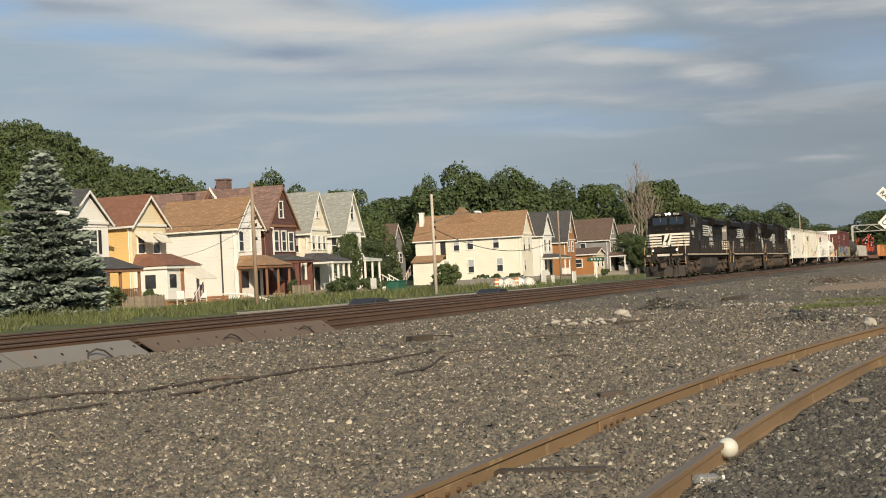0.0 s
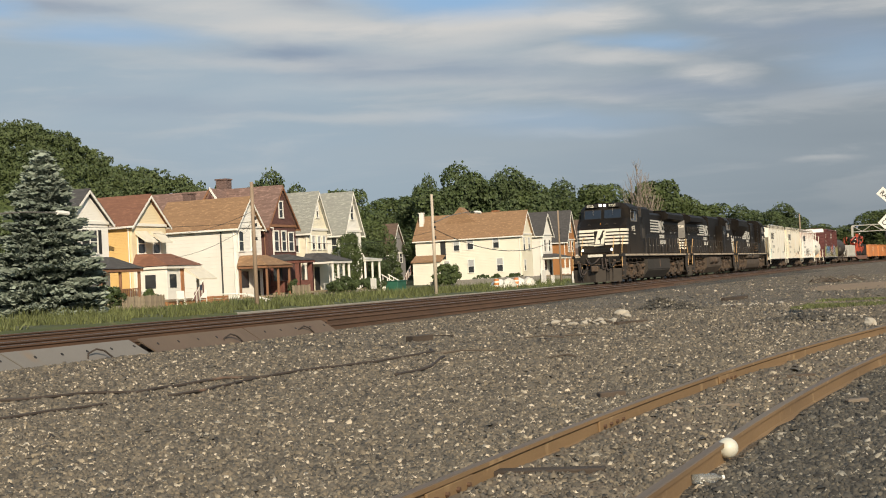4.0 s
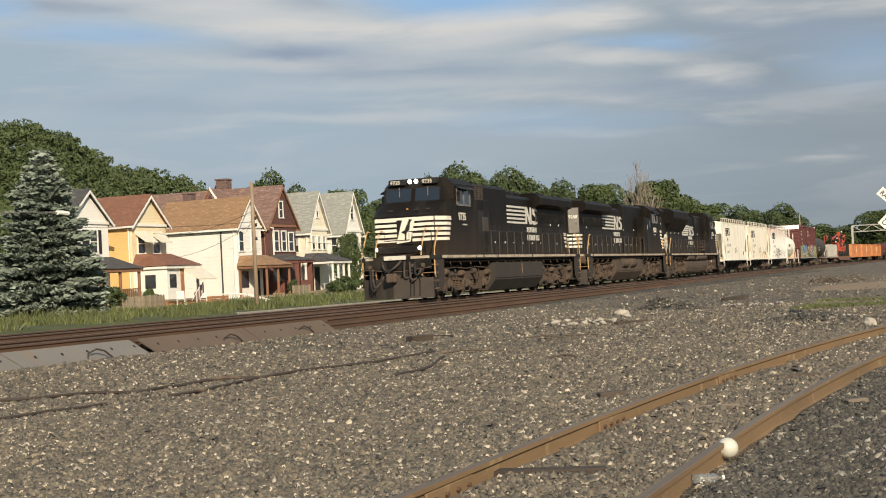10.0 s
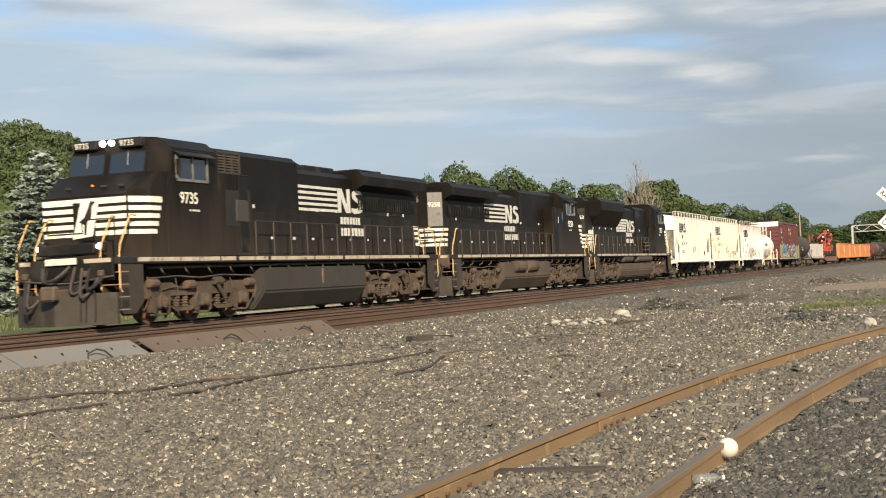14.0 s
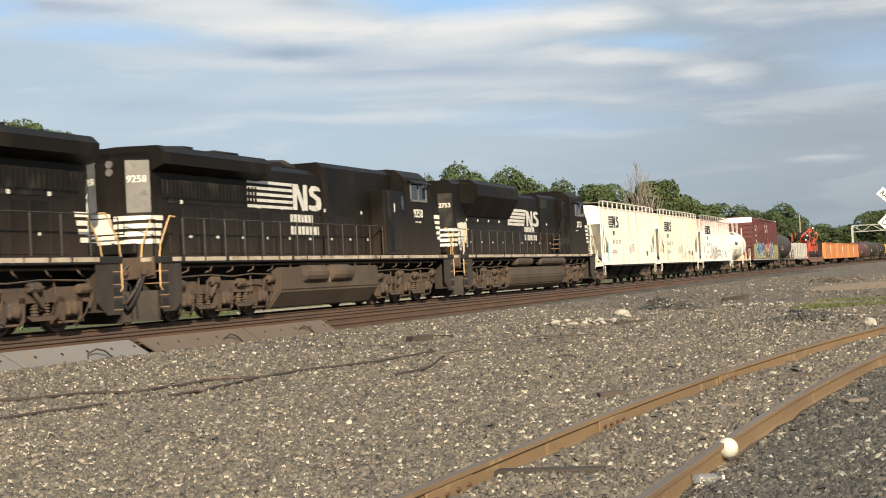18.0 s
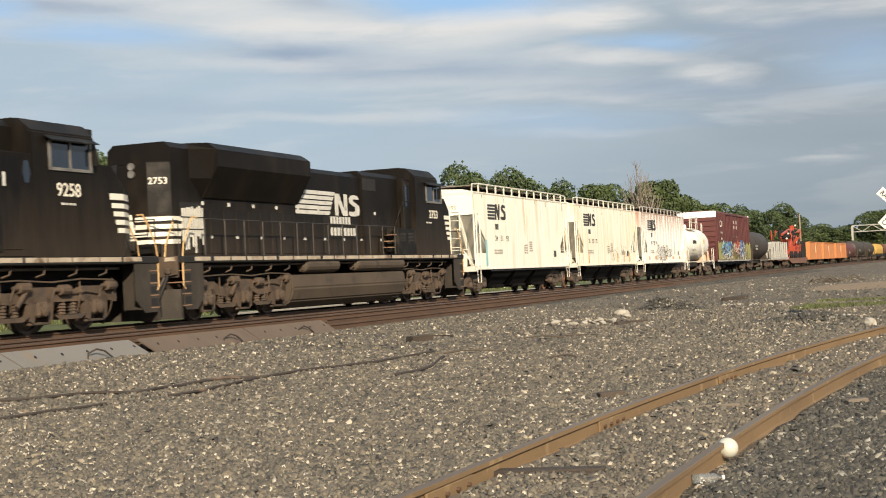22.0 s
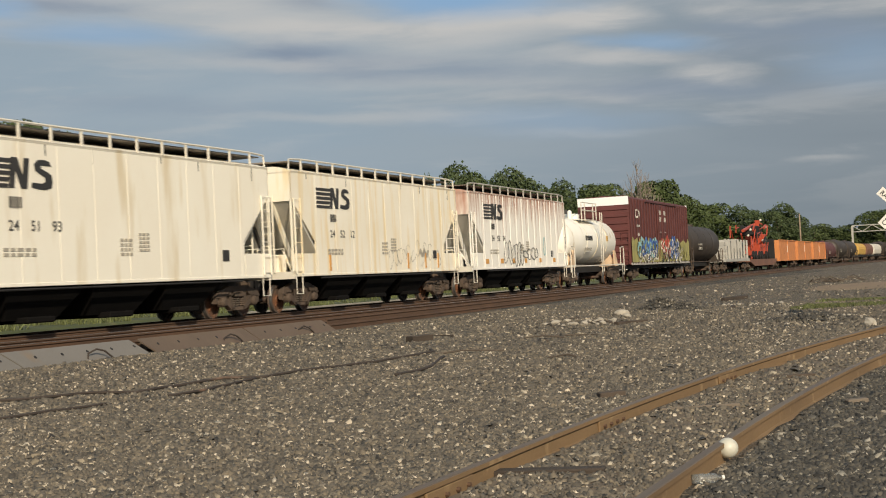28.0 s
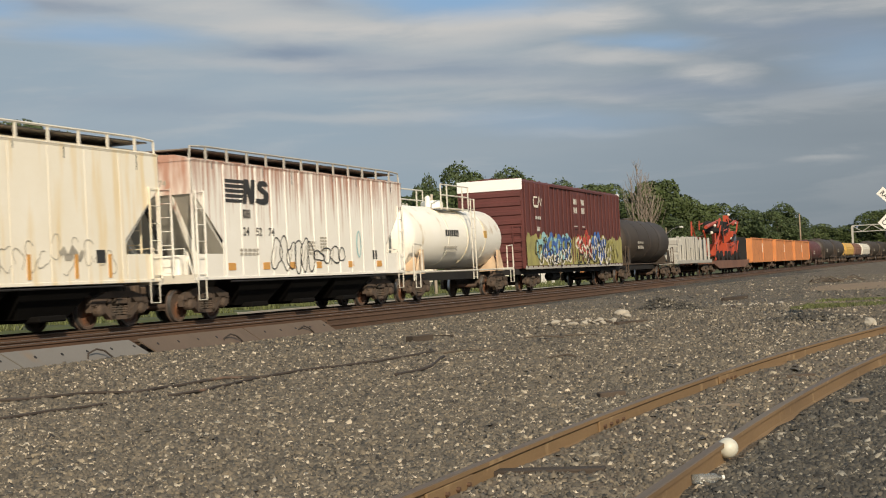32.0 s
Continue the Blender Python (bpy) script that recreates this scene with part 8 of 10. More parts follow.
wire([(-40, 72, 5.2), (-56, 86, 5.0)], 0.5)
wire([(-40, 72, 4.6), (-42, 44.6, 4.6)], 0.5)
wire([(-40, 72, 4.5), (-56, 88, 3.2)], 0.4)
wire([(-40, 72, 5.0), (-56, 99, 5.1)], 0.3)
wire([(-40, 99.9, 4.4), (-56, 110, 4.5)], 0.5, 0.014)
wire([(-40, 99.9, 4.6), (-45, 149.6, 4.6)], 1.6, 0.03)
wire([(-40, 99.9, 4.3), (-68, 169.5, 5.2)], 1.0)
wire([(-45, 149.6, 4.6), (-38, 172, 4.9)], 0.6)


def crossbuck():
    root = thing("crossing_sign", pose(-2.20, 36.0, -0.62), "white crossbuck railway crossing sign with black letters", "road sign")
    part("post", box(BM(), -0.05, 0.05, 0.01, 0.09, -0.3, 3.0), M_ALU, root)
    for k, (text, an) in enumerate((("RAILROAD", -45), ("CROSSING", 45))):
        m = Matrix.Translation((0, -0.02 * k, 2.6)) @ Matrix.Rotation(radians(-an), 4, "Y")
        b = part("blade", box(BM(), -0.62, 0.62, -0.006, 0.006, -0.115, 0.115, bev=0.003), M_TRIM, root)
        b.matrix_basis = m
        letters("blade_lettering", text, 0.16, M_INK, b, on_end(-0.57, -0.008, -0.058), depth=0.001, squeeze=1.0)
    return root


crossbuck()


def signal_bridge():
    root = thing("signal_bridge", pose(-28.2, 305, 0), "grey steel truss signal bridge over the tracks", "signal bridge")
    for x in (0, 22.0):
        part("leg", box(BM(), x - 0.2, x + 0.2, -0.3, 0.3, -1.0, 7.4), M_GREYL, root)
    for z in (6.0, 7.3):
        part("chord", box(BM(), 0, 22.0, -0.12, 0.12, z, z + 0.16), M_GREYL, root)
    for i in range(11):
        part("brace", tube(BM(), [(i * 2.0, 0, 6.1 if i % 2 else 7.35), ((i + 1) * 2.0, 0, 7.35 if i % 2 else 6.1)], 0.08, 5), M_GREYL, root)
    part("signal_head", box(BM(), 6.5, 7.3, -0.3, 0.0, 4.4, 6.0, bev=0.05), M_IRON, root)


signal_bridge()


# ---- street things ----
def street_car(x, y, z, label, paint):
    root = thing("car", pose(x, y, z), label, "car", "cars driving along the street")
    b = BM()
    prism(b, [(-2.3, 0.35), (2.3, 0.35), (2.35, 0.6), (2.25, 0.85), (1.3, 0.95), (0.7, 1.38), (-0.9, 1.42), (-1.6, 1.0), (-2.25, 0.9), (-2.35, 0.6)], "x", -0.86, 0.86)
    for v in b.verts:
        if v.co.z > 1.2:
            v.co.x *= 0.78
    bmesh.ops.bevel(b, geom=b.edges[:], offset=0.05, segments=2, affect="EDGES")
    part("body", b, paint, root)
    for s in (-1, 1):
        part("side_window", prism(BM(), [(1.15, 0.98), (0.62, 1.33), (-0.82, 1.36), (-1.4, 1.02)], "x", s * 0.72, s * 0.83), M_WGL, root)
        for y_ in (-1.45, 1.4):
            w = part("wheel", turned(BM(), [(0.0, s * 0.88), (0.2, s * 0.885), (0.31, s * 0.86), (0.31, s * 0.68), (0.0, s * 0.68)], "x", 16, at=(0, y_, 0.31)), M_IRON, root)
            part("hub_cap", turned(BM(), [(0.0, s * 0.9), (0.17, s * 0.89), (0.18, s * 0.87)], "x", 12, at=(0, y_, 0.31)), M_ALU, w)
    part("windscreen", prism(BM(), [(1.28, 0.99), (0.72, 1.36), (0.70, 1.34), (1.24, 0.97)], "x", -0.66, 0.66), M_WGL, root)
    part("rear_window", prism(BM(), [(-1.55, 1.02), (-0.92, 1.4), (-0.9, 1.38), (-1.5, 1.0)], "x", -0.66, 0.66), M_WGL, root)
    for s in (-1, 1):
        part("tail_lamp", box(BM(), s * 0.5, s * 0.8, -2.36, -2.3, 0.65, 0.8), M_GRAF_R, root)
    return root


M_CARD = mat("dark_blue_car_paint", (0.016, 0.018, 0.022), (0.012, 0.013, 0.016), rough=0.45, scale=2, fine=10, bump=0.0, coat=0.15)
STREET_CARS = [(street_car(-34.2, 75.0, -1.57, "dark saloon car driving along the street", M_CARD), 75.0), (street_car(-34.2, 96.5, -1.57, "dark saloon car driving ahead along the street", M_CARD), 96.5)]


def board_fence(x, y0, y1, z0, h, label, along=True):
    root = thing("board_fence", pose(x, y0, z0), label, "fence", "wooden fences")
    n = int((y1 - y0) / 0.16)
    f = None
    for i in range(n):
        hh = h + random.uniform(-0.05, 0.05)
        if f is None:
            f = part("fence_board", box(BM(), -0.012, 0.012, 0.0, 0.145, -0.15, h), M_WOOD, root)
        else:
            again(f, root, m=pose(random.uniform(-0.01, 0.01), i * 0.16, hh - h, 0, random.uniform(-1, 1), 0))
    for z in (0.25, h - 0.25):
        part("fence_rail", box(BM(), -0.06, -0.015, 0, y1 - y0, z - 0.04, z + 0.04), M_WOOD, root)
    return root


board_fence(-45.5, 66.6, 71.0, -0.32, 0.95, "weathered grey board fence with vines")
board_fence(-46.5, 61.8, 66.2, -0.3, 0.62, "low weathered board fence behind weeds")
board_fence(-47.0, 52.5, 57.2, -0.3, 1.35, "pale board fence beside the spruce")
board_fence(-51.0, 97.5, 100.6, -0.3, 1.1, "brown board fence before the white house")


M_FLAGD = mat("faded_flag_red", (0.16, 0.085, 0.075), (0.12, 0.06, 0.055), rough=0.9, bump=0)
M_FLAGL = mat("faded_flag_white", (0.48, 0.44, 0.38), (0.4, 0.36, 0.31), rough=0.9, bump=0)
M_FLAGB = mat("faded_flag_blue", (0.04, 0.045, 0.07), (0.03, 0.035, 0.055), rough=0.9, bump=0)


def flag(x, y, z, label):
    root = thing("flag", pose(x, y, z, 0, 0, 0), label, "flag", "house flags")
    part("staff", tube(BM(), [(0, 0, -0.6), (0.5, 0.75, 0.75)], 0.02, 5), M_TRIM, root)
    for i in range(7):
        b = BM()
        t0 = i / 7.0
        quadp = []
        for (u, w) in ((0, t0), (0, t0 + 1 / 7.0), (1, t0 + 1 / 7.0), (1, t0)):
            quadp.append((0.1 + 0.4 * (1 - w), 0.15 + 0.6 * (1 - w) + 0.05 * u, -0.2 + 0.9 * (1 - w) - u * 0.75 + 0.1 * w))
        v = [b.verts.new(q) for q in quadp] + [b.verts.new((q[0] + 0.012, q[1], q[2])) for q in quadp]
        b.faces.new(v[:4]); b.faces.new(v[7:3:-1])
        for k in range(4):
            b.faces.new((v[k], v[(k + 1) % 4], v[4 + (k + 1) % 4], v[4 + k]))
        bmesh.ops.recalc_face_normals(b, faces=b.faces[:])
        part("flag_stripe", b, M_FLAGD if i % 2 == 0 else M_FLAGL, root)
    b = box(BM(), 0.36, 0.45, 0.5, 0.72, 0.1, 0.45)
    part("flag_canton", b, M_FLAGB, root)


flag(-50.5, 82.0, 0.7, "red and white striped flag hanging from a staff")
flag(-54.0, 126.5, 1.4, "striped flag hanging by the porch")


def sacks_and_barrels():
    for i, (y, w, m) in enumerate(((117.6, 1.7, M_TRIM), (120.4, 2.0, M_WHITE), (123.4, 1.8, M_TRIM), (126.4, 1.6, M_WHITE))):
        root = thing("covered_pile", pose(-41.2, y, -0.48), "pile under a rumpled white sheet by the kerb", "pile", "sheeted piles at the kerb")
        b = BM()
        bmesh.ops.create_icosphere(b, subdivisions=3, radius=1.0)
        for v in b.verts:
            k = 1 + 0.16 * noise.noise(v.co * 2.1 + Vector((i * 3, 0, 0)))
            v.co = Vector((v.co.x * 0.7 * k, v.co.y * w * 0.62 * k, max(0, v.co.z * 0.95 * k)))
        part("sheet", b, m, root, smooth=True)
    for i, y in enumerate((116.4, 121.8)):
        root = thing("traffic_barrel", pose(-40.9, y, -0.46), "orange and white striped traffic barrel", "barrel", "traffic barrels at the kerb")
        part("drum", turned(BM(), [(0.29, 0.0), (0.29, 0.05), (0.25, 0.06), (0.22, 0.9), (0.18, 0.95), (0.0, 0.95)], "z", 14), M_ORANGE, root)
        for z in (0.25, 0.6):
            part("band", turned(BM(), [(0.252 - z * 0.03, z), (0.25 - z * 0.03, z + 0.14)], "z", 14), M_TRIM, root)
    for i, (y, h, w) in enumerate(((130.5, 1.5, 1.3), (133.5, 1.0, 0.8), (141.0, 1.25, 1.2))):
        root = thing("leaning_board", pose(-41.0, y, -0.45, 0, 0, 0), "white painted board standing by the kerb", "board", "white boards at the kerb")
        part("panel", box(BM(), -0.05, 0.05, -w / 2, w / 2, 0.0, h), M_TRIM, root)
        part("leg", box(BM(), -0.35, -0.28, -0.05, 0.05, 0.0, h * 0.8), M_WOOD, root)


sacks_and_barrels()


def small_street_things():
    root = thing("garden_wall", pose(-52.5, 130, -0.4), "grey concrete block retaining wall before the lawn", "wall")
    for i in range(14):
        part("block", box(BM(), -0.2, 0.2, i * 2.6, i * 2.6 + 2.57, 0.0, 0.85 + 0.03 * (i % 3), bev=0.02), M_CONC, root)
    root = thing("white_yard_sign", pose(-47.5, 105.0, -0.3), "white square yard sign on a stake", "sign")
    part("stake", box(BM(), -0.03, 0.03, -0.03, 0.03, 0, 0.7), M_WOOD, root)
    part("panel", box(BM(), -0.01, 0.02, -0.55, 0.55, 0.5, 1.35), M_TRIM, root)
    root = thing("green_bin", pose(-50.5, 116.5, -0.25), "dark green lidded refuse bin", "bin")
    part("body", box(BM(), -0.6, 0.6, -1.0, 1.0, 0.0, 0.95, bev=0.05), M_GREEN, root)
    part("lid", box(BM(), -0.65, 0.65, -1.05, 1.05, 0.95, 1.03, bev=0.03), M_GREEN, root)
    root = thing("green_shop_sign", pose(-46.0, 168.0, -0.3), "green shop sign on a post", "sign")
    part("post", box(BM(), -0.08, 0.08, -0.08, 0.08, 0, 2.4), M_TRIM, root)
    part("panel", box(BM(), -0.12, 0.12, -3.6, 3.6, 2.2, 2.68, bev=0.03), M_GREEN, root)
    for k in range(4):
        part("lettering_bar", box(BM(), 0.12, 0.13, -2.6 + k * 1.35, -1.9 + k * 1.35, 2.34, 2.54), M_TRIM, root)
    root = thing("porch_steps", pose(-54.6, 123.4, -0.2), "white wooden porch steps with handrails", "steps")
    for k in range(4):
        part("tread", box(BM(), 0.3 * k, 0.3 * k + 0.3, -0.7, 0.7, 0.0, 0.75 - 0.18 * k), M_TRIM, root)
    for s in (-1, 1):
        part("handrail", tube(BM(), [(0.0, s * 0.75, 1.6), (1.3, s * 0.75, 0.85)], 0.05, 6), M_TRIM, root)
        for k in range(3):
            part("baluster", box(BM(), 0.1 + 0.45 * k, 0.16 + 0.45 * k, s * 0.75 - 0.03, s * 0.75 + 0.03, 0.1, 1.5 - 0.26 * k), M_TRIM, root)
    root = thing("wheel_ramp_rail", pose(-49.5, 84.0, -0.3), "white bent pipe handrail on the lawn", "handrail")
    part("rail", tube(BM(), [(0, 0, 0.75), (0.9, 1.2, 0.7), (2.0, 2.6, 0.25), (2.1, 2.8, 0.0)], 0.05, 6), M_TRIM, root)
    part("rail", tube(BM(), [(0.5, 0, 0.75), (1.4, 1.0, 0.65), (2.6, 2.2, 0.2), (2.7, 2.4, 0.0)], 0.05, 6), M_TRIM, root)
    for i, (x, y) in enumerate(((-52.3, 83.6), (-51.8, 85.4))):
        root = thing("lawn_chair", pose(x, y, -0.2, 0, 0, 200 + 40 * i), "white plastic lawn chair in the yard", "chair", "lawn chairs in the yard")
        part("seat", box(BM(), -0.28, 0.28, -0.28, 0.28, 0.42, 0.46, bev=0.015), M_TRIM, root)
        part("backrest", box(BM(), -0.28, 0.28, 0.24, 0.29, 0.46, 1.0, bev=0.02), M_TRIM, root)
        for sx in (-1, 1):
            for sy in (-1, 1):
                part("leg", box(BM(), sx * 0.25 - 0.02, sx * 0.25 + 0.02, sy * 0.25 - 0.02, sy * 0.25 + 0.02, 0, 0.42), M_TRIM, root)
    for i, y in enumerate((110.3, 111.2, 112.3)):
        root = thing("porch_chair", pose(-54.2, y, 0.35, 0, 0, -90 + 25 * i), "white slatted porch chair", "chair", "porch chairs")
        part("seat", box(BM(), -0.3, 0.3, -0.3, 0.3, 0.4, 0.45), M_TRIM, root)
        for k in range(4):
            part("back_slat", box(BM(), -0.28 + k * 0.15, -0.17 + k * 0.15, 0.27, 0.3, 0.45, 1.05), M_TRIM, root)
        for sx in (-1, 1):
            for sy in (-1, 1):
                part("leg", box(BM(), sx * 0.26 - 0.025, sx * 0.26 + 0.025, sy * 0.26 - 0.025, sy * 0.26 + 0.025, 0, 0.4), M_TRIM, root)
    root = thing("planter_crate", pose(-51.6, 86.8, -0.25), "brown timber planter crate on the lawn", "planter")
    for z in (0.0, 0.2, 0.4):
        part("plank", box(BM(), -0.4, 0.4, -1.3, 1.3, z, z + 0.17, bev=0.01), M_BRKO, root)


small_street_things()

# ---- trees and plants ----
def leaf_mat(name, c1, c2, var=0.35):
    m = mat(name, c1, c2, rough=0.7, scale=0.25, fine=3, bump=0, island=var)
    m.node_tree.nodes["Principled BSDF"].inputs["Subsurface Weight"].default_value = 0.0
    return m


M_HILL = leaf_mat("hillside_leaves", (0.082, 0.108, 0.034), (0.044, 0.064, 0.020), 0.22)
M_LEAF = leaf_mat("broad_leaves", (0.076, 0.104, 0.026), (0.042, 0.062, 0.016), 0.25)
M_LEAF2 = leaf_mat("dark_leaves", (0.067, 0.094, 0.029), (0.038, 0.058, 0.018), 0.25)
M_LEAF3 = leaf_mat("light_leaves", (0.080, 0.105, 0.028), (0.043, 0.062, 0.017))
M_SPRUCE = leaf_mat("blue_spruce_needles", (0.285, 0.325, 0.26), (0.125, 0.155, 0.122), 0.4)
M_BARK = mat("tree_bark", (0.13, 0.10, 0.075), (0.07, 0.055, 0.04), rough=0.9, scale=3, fine=20, bump=0.4)
M_DEADW = mat("bare_pale_branches", (0.32, 0.26, 0.21), (0.22, 0.18, 0.14), rough=0.85, scale=3, fine=20, bump=0.2)
RNG = np.random.RandomState(7)


def leaf_quads(points, size, rng):
    """One bent four-sided leaf spray at each (place, outward direction), lying roughly across that direction. Returns (co, faces)."""
    p, e = points
    n = len(p)
    nn = e + rng.normal(size=(n, 3)) * 0.55
    nn /= np.linalg.norm(nn, axis=1)[:, None] + 1e-9
    u = np.cross(nn, rng.normal(size=(n, 3))); u /= np.linalg.norm(u, axis=1)[:, None] + 1e-9
    v = np.cross(nn, u)
    s = (size * rng.uniform(0.55, 1.25, n))[:, None]
    k = rng.uniform(0.5, 0.85, n)[:, None]
    co = np.stack([p - u * s, p - v * s * k - nn * s * 0.2, p + u * s, p + v * s * k - nn * s * 0.2], 1).reshape(-1, 3)
    return co, np.arange(4 * n).reshape(-1, 4)


def crown_points(w, h, z0, n, rng, low=-1.0, lobes=30):
    """Leaf places over a crown of many rounded boughs, with the outward direction at each; some leaves lie deeper, and the outline is uneven."""
    c = rng.normal(size=(lobes * 3, 3)); c /= np.linalg.norm(c, axis=1)[:, None]
    c = c[c[:, 2] > low][:lobes]
    m = len(c)
    reach = rng.uniform(0.50, 0.82, m)[:, None]
    size = rng.uniform(0.20, 0.40, m)
    half = np.array([w / 2, w / 2, h / 2])
    k = rng.choice(m, n, p=size ** 2 / (size ** 2).sum())
    d = rng.normal(size=(n, 3)); d /= np.linalg.norm(d, axis=1)[:, None]
    back = (d * c[k]).sum(1) < -0.3
    d[back] *= -1
    r = size[k] * (1 - np.abs(rng.normal(size=n)) * 0.10) + (rng.uniform(size=n) > 0.93) * 0.06
    ctr = c * reach * half
    ctr[:, :2] *= np.clip(1.12 - 0.5 * (ctr[:, 2:3] / h + 0.1), 0.55, 1.2)
    p = ctr[k] + d * r[:, None] * min(w, h) / 2
    # an inner layer that closes the gaps
    q = n // 6
    e = rng.normal(size=(q, 3)); e /= np.linalg.norm(e, axis=1)[:, None]
    p[:q] = e * half * rng.uniform(0.45, 0.66, q)[:, None]
    d[:q] = e
    p[:, 2] += z0 + h / 2
    return p, d


def tree_proto(seed, w, h, leaf, trunk=0.2, n=10000, size=0.15):
    """Unit-size tree parts: (trunk mesh, crown mesh), 10 m high with its foot at z = 0."""
    rng = np.random.RandomState(seed)
    p = crown_points(w, h * (1 - trunk * 0.75), h * trunk * 0.75, n, rng)
    c = p[0][::97] * np.array([0.75, 0.75, 0.95])
    co, fa = leaf_quads(p, size, rng)
    crown = mesh_np("crown", co, fa, leaf, 4)
    b = BM()
    tube(b, [(0, 0, -0.2), (0.05, 0.03, h * 0.2), (-0.05, 0.0, h * 0.45), (0.03, 0.02, h * 0.8)], h * 0.03, 8, r2=h * 0.006)
    for k in range(9):
        t = c[k % len(c)]
        z = h * (0.18 + 0.05 * k)
        tube(b, [(0, 0, z), (t[0] * 0.5, t[1] * 0.5, z + (t[2] - z) * 0.4), tuple(t)], h * 0.012, 5, r2=h * 0.003)
    tm = bpy.data.meshes.new("trunk")
    b.to_mesh(tm); b.free(); tm.materials.append(M_BARK)
    return tm, crown


PROTOS = [tree_proto(1, 7.0, 10, M_LEAF), tree_proto(2, 8.0, 10, M_LEAF2), tree_proto(3, 6.0, 10, M_LEAF2), tree_proto(4, 7.5, 10, M_LEAF3), tree_proto(5, 8.5, 10, M_LEAF)]


def tree(k, x, y, z, w, h, label, turn=0.0):
    root = thing("tree", pose(x, y, z, 0, 0, turn), label, "tree", "leafy trees behind the houses")
    tm, cm = PROTOS[k]
    wid = (7.0, 8.0, 6.0, 7.5, 8.5)[k]
    for nm, me in (("trunk", tm), ("crown", cm)):
        o = new(nm, me)
        o.parent = root
        o.scale = (w / wid, w / wid, h / 10.0)
    return root


TREES = [(-89.8, 222, 17.4, 6.0, 1), (-88.2, 226, 18.2, 6.5, 2), (-83.5, 227, 17.2, 7.0, 1), (-79, 229, 17.3, 7.0, 1), (-75.5, 230.5, 15.2, 6.5, 0), (-97.6, 180, 16.7, 7.5, 1), (-97.9, 190, 15.2, 7.0, 1), (-93.7, 200, 15.1, 8.5, 0), (-100, 214, 14.5, 9, 2), (-113.1, 260, 17.2, 14, 0), (-104, 250, 15.0, 12, 3), (-67.6, 146, 7.6, 5.0, 3), (-84.6, 212, 17.3, 9.0, 2), (-80.7, 216, 18.3, 11.0, 1), (-78.3, 232, 18.2, 11.5, 1),
         (-88, 238, 16.5, 11, 0), (-72, 240, 16.2, 10, 1), (-78.9, 262, 15.7, 14, 1), (-69.8, 262, 16.9, 11, 0), (-64, 258, 14.5, 9, 1), (-58.2, 252, 16.3, 10.5, 0), (-61.5, 256, 15.0, 8, 3), (-54.0, 256, 13.8, 8.5, 0), (-57.1, 302, 13.6, 14, 0), (-50.5, 304, 12.4, 10, 1), (-63, 306, 13.2, 11, 2), (-42.6, 300, 12.2, 9.5, 1), (-40.2, 303, 10.6, 8, 1),
         (-39.1, 332, 9.0, 11, 3), (-32.6, 335, 8.4, 11, 3), (-25.4, 330, 10.9, 9.6, 0), (-57.5, 342, 9.7, 12, 2), (-47, 345, 9.0, 12, 3), (-51.0, 210, 6.6, 3.6, 2), (-52.8, 214, 6.2, 6, 1), (-19.2, 330, 9.7, 10.6, 0), (-12, 328, 9.0, 10, 1), (-48.0, 360, 8.5, 11, 2), (-36, 352, 8.6, 12, 2), (-28, 356, 8.0, 12, 1), (-20, 352, 8.4, 12, 3), (-55.0, 116.4, 5.2, 2.1, 0), (-58.0, 126.5, 4.6, 4.4, 1), (-66.0, 128.0, 4.2, 5.0, 2), (-75.0, 136, 5.6, 7.0, 1), (-66, 143, 3.6, 4.5, 0), (-53.0, 236, 7.0, 7, 2), (-54.0, 246, 9.0, 8, 1), (-75, 190, 9.5, 8, 1), (-80, 177, 9.2, 4.6, 0)]
for i, (x, y, zt, w, k) in enumerate(TREES):
    zb = ground_z(x, y) - 0.2
    tree(k, x, y, zb, w * 1.32, (zt - zb) * 1.05, "leafy green broadleaf tree in full summer crown", (i * 67) % 360)


def bare_tree():
    root = thing("bare_tree", pose(-57.2, 238.0, 0.3), "bare dead tree with thin pale branches", "tree")
    rg = random.Random(5)
    k = 0
    for x, y in ((0, 0), (1.4, 0.6), (-1.3, 0.9), (0.7, -0.5), (2.4, 0.2)):
        top = 18.5 - abs(x) * 1.6
        b = BM()
        tube(b, [(x * 0.5, y, 0), (x * 0.8, y, top * 0.4), (x + rg.uniform(-0.4, 0.4), y, top)], 0.22, 6, r2=0.03)
        part("stem", b, M_DEADW, root)
        b = BM()
        for i in range(26):
            z = top * rg.uniform(0.35, 0.97)
            an = rg.uniform(0, 6.28)
            l = (top - z) * 0.28 + 0.7
            tube(b, [(x * 0.9, y, z), (x + math.cos(an) * l * 0.5, y + math.sin(an) * l * 0.5, z + l * 0.8), (x + math.cos(an) * l * 0.8, y + math.sin(an) * l * 0.8, z + l * 1.7)], 0.05, 3, r2=0.012)
        part("twigs", b, M_DEADW, root, kind="stuff", label="fine bare upright twigs")


bare_tree()


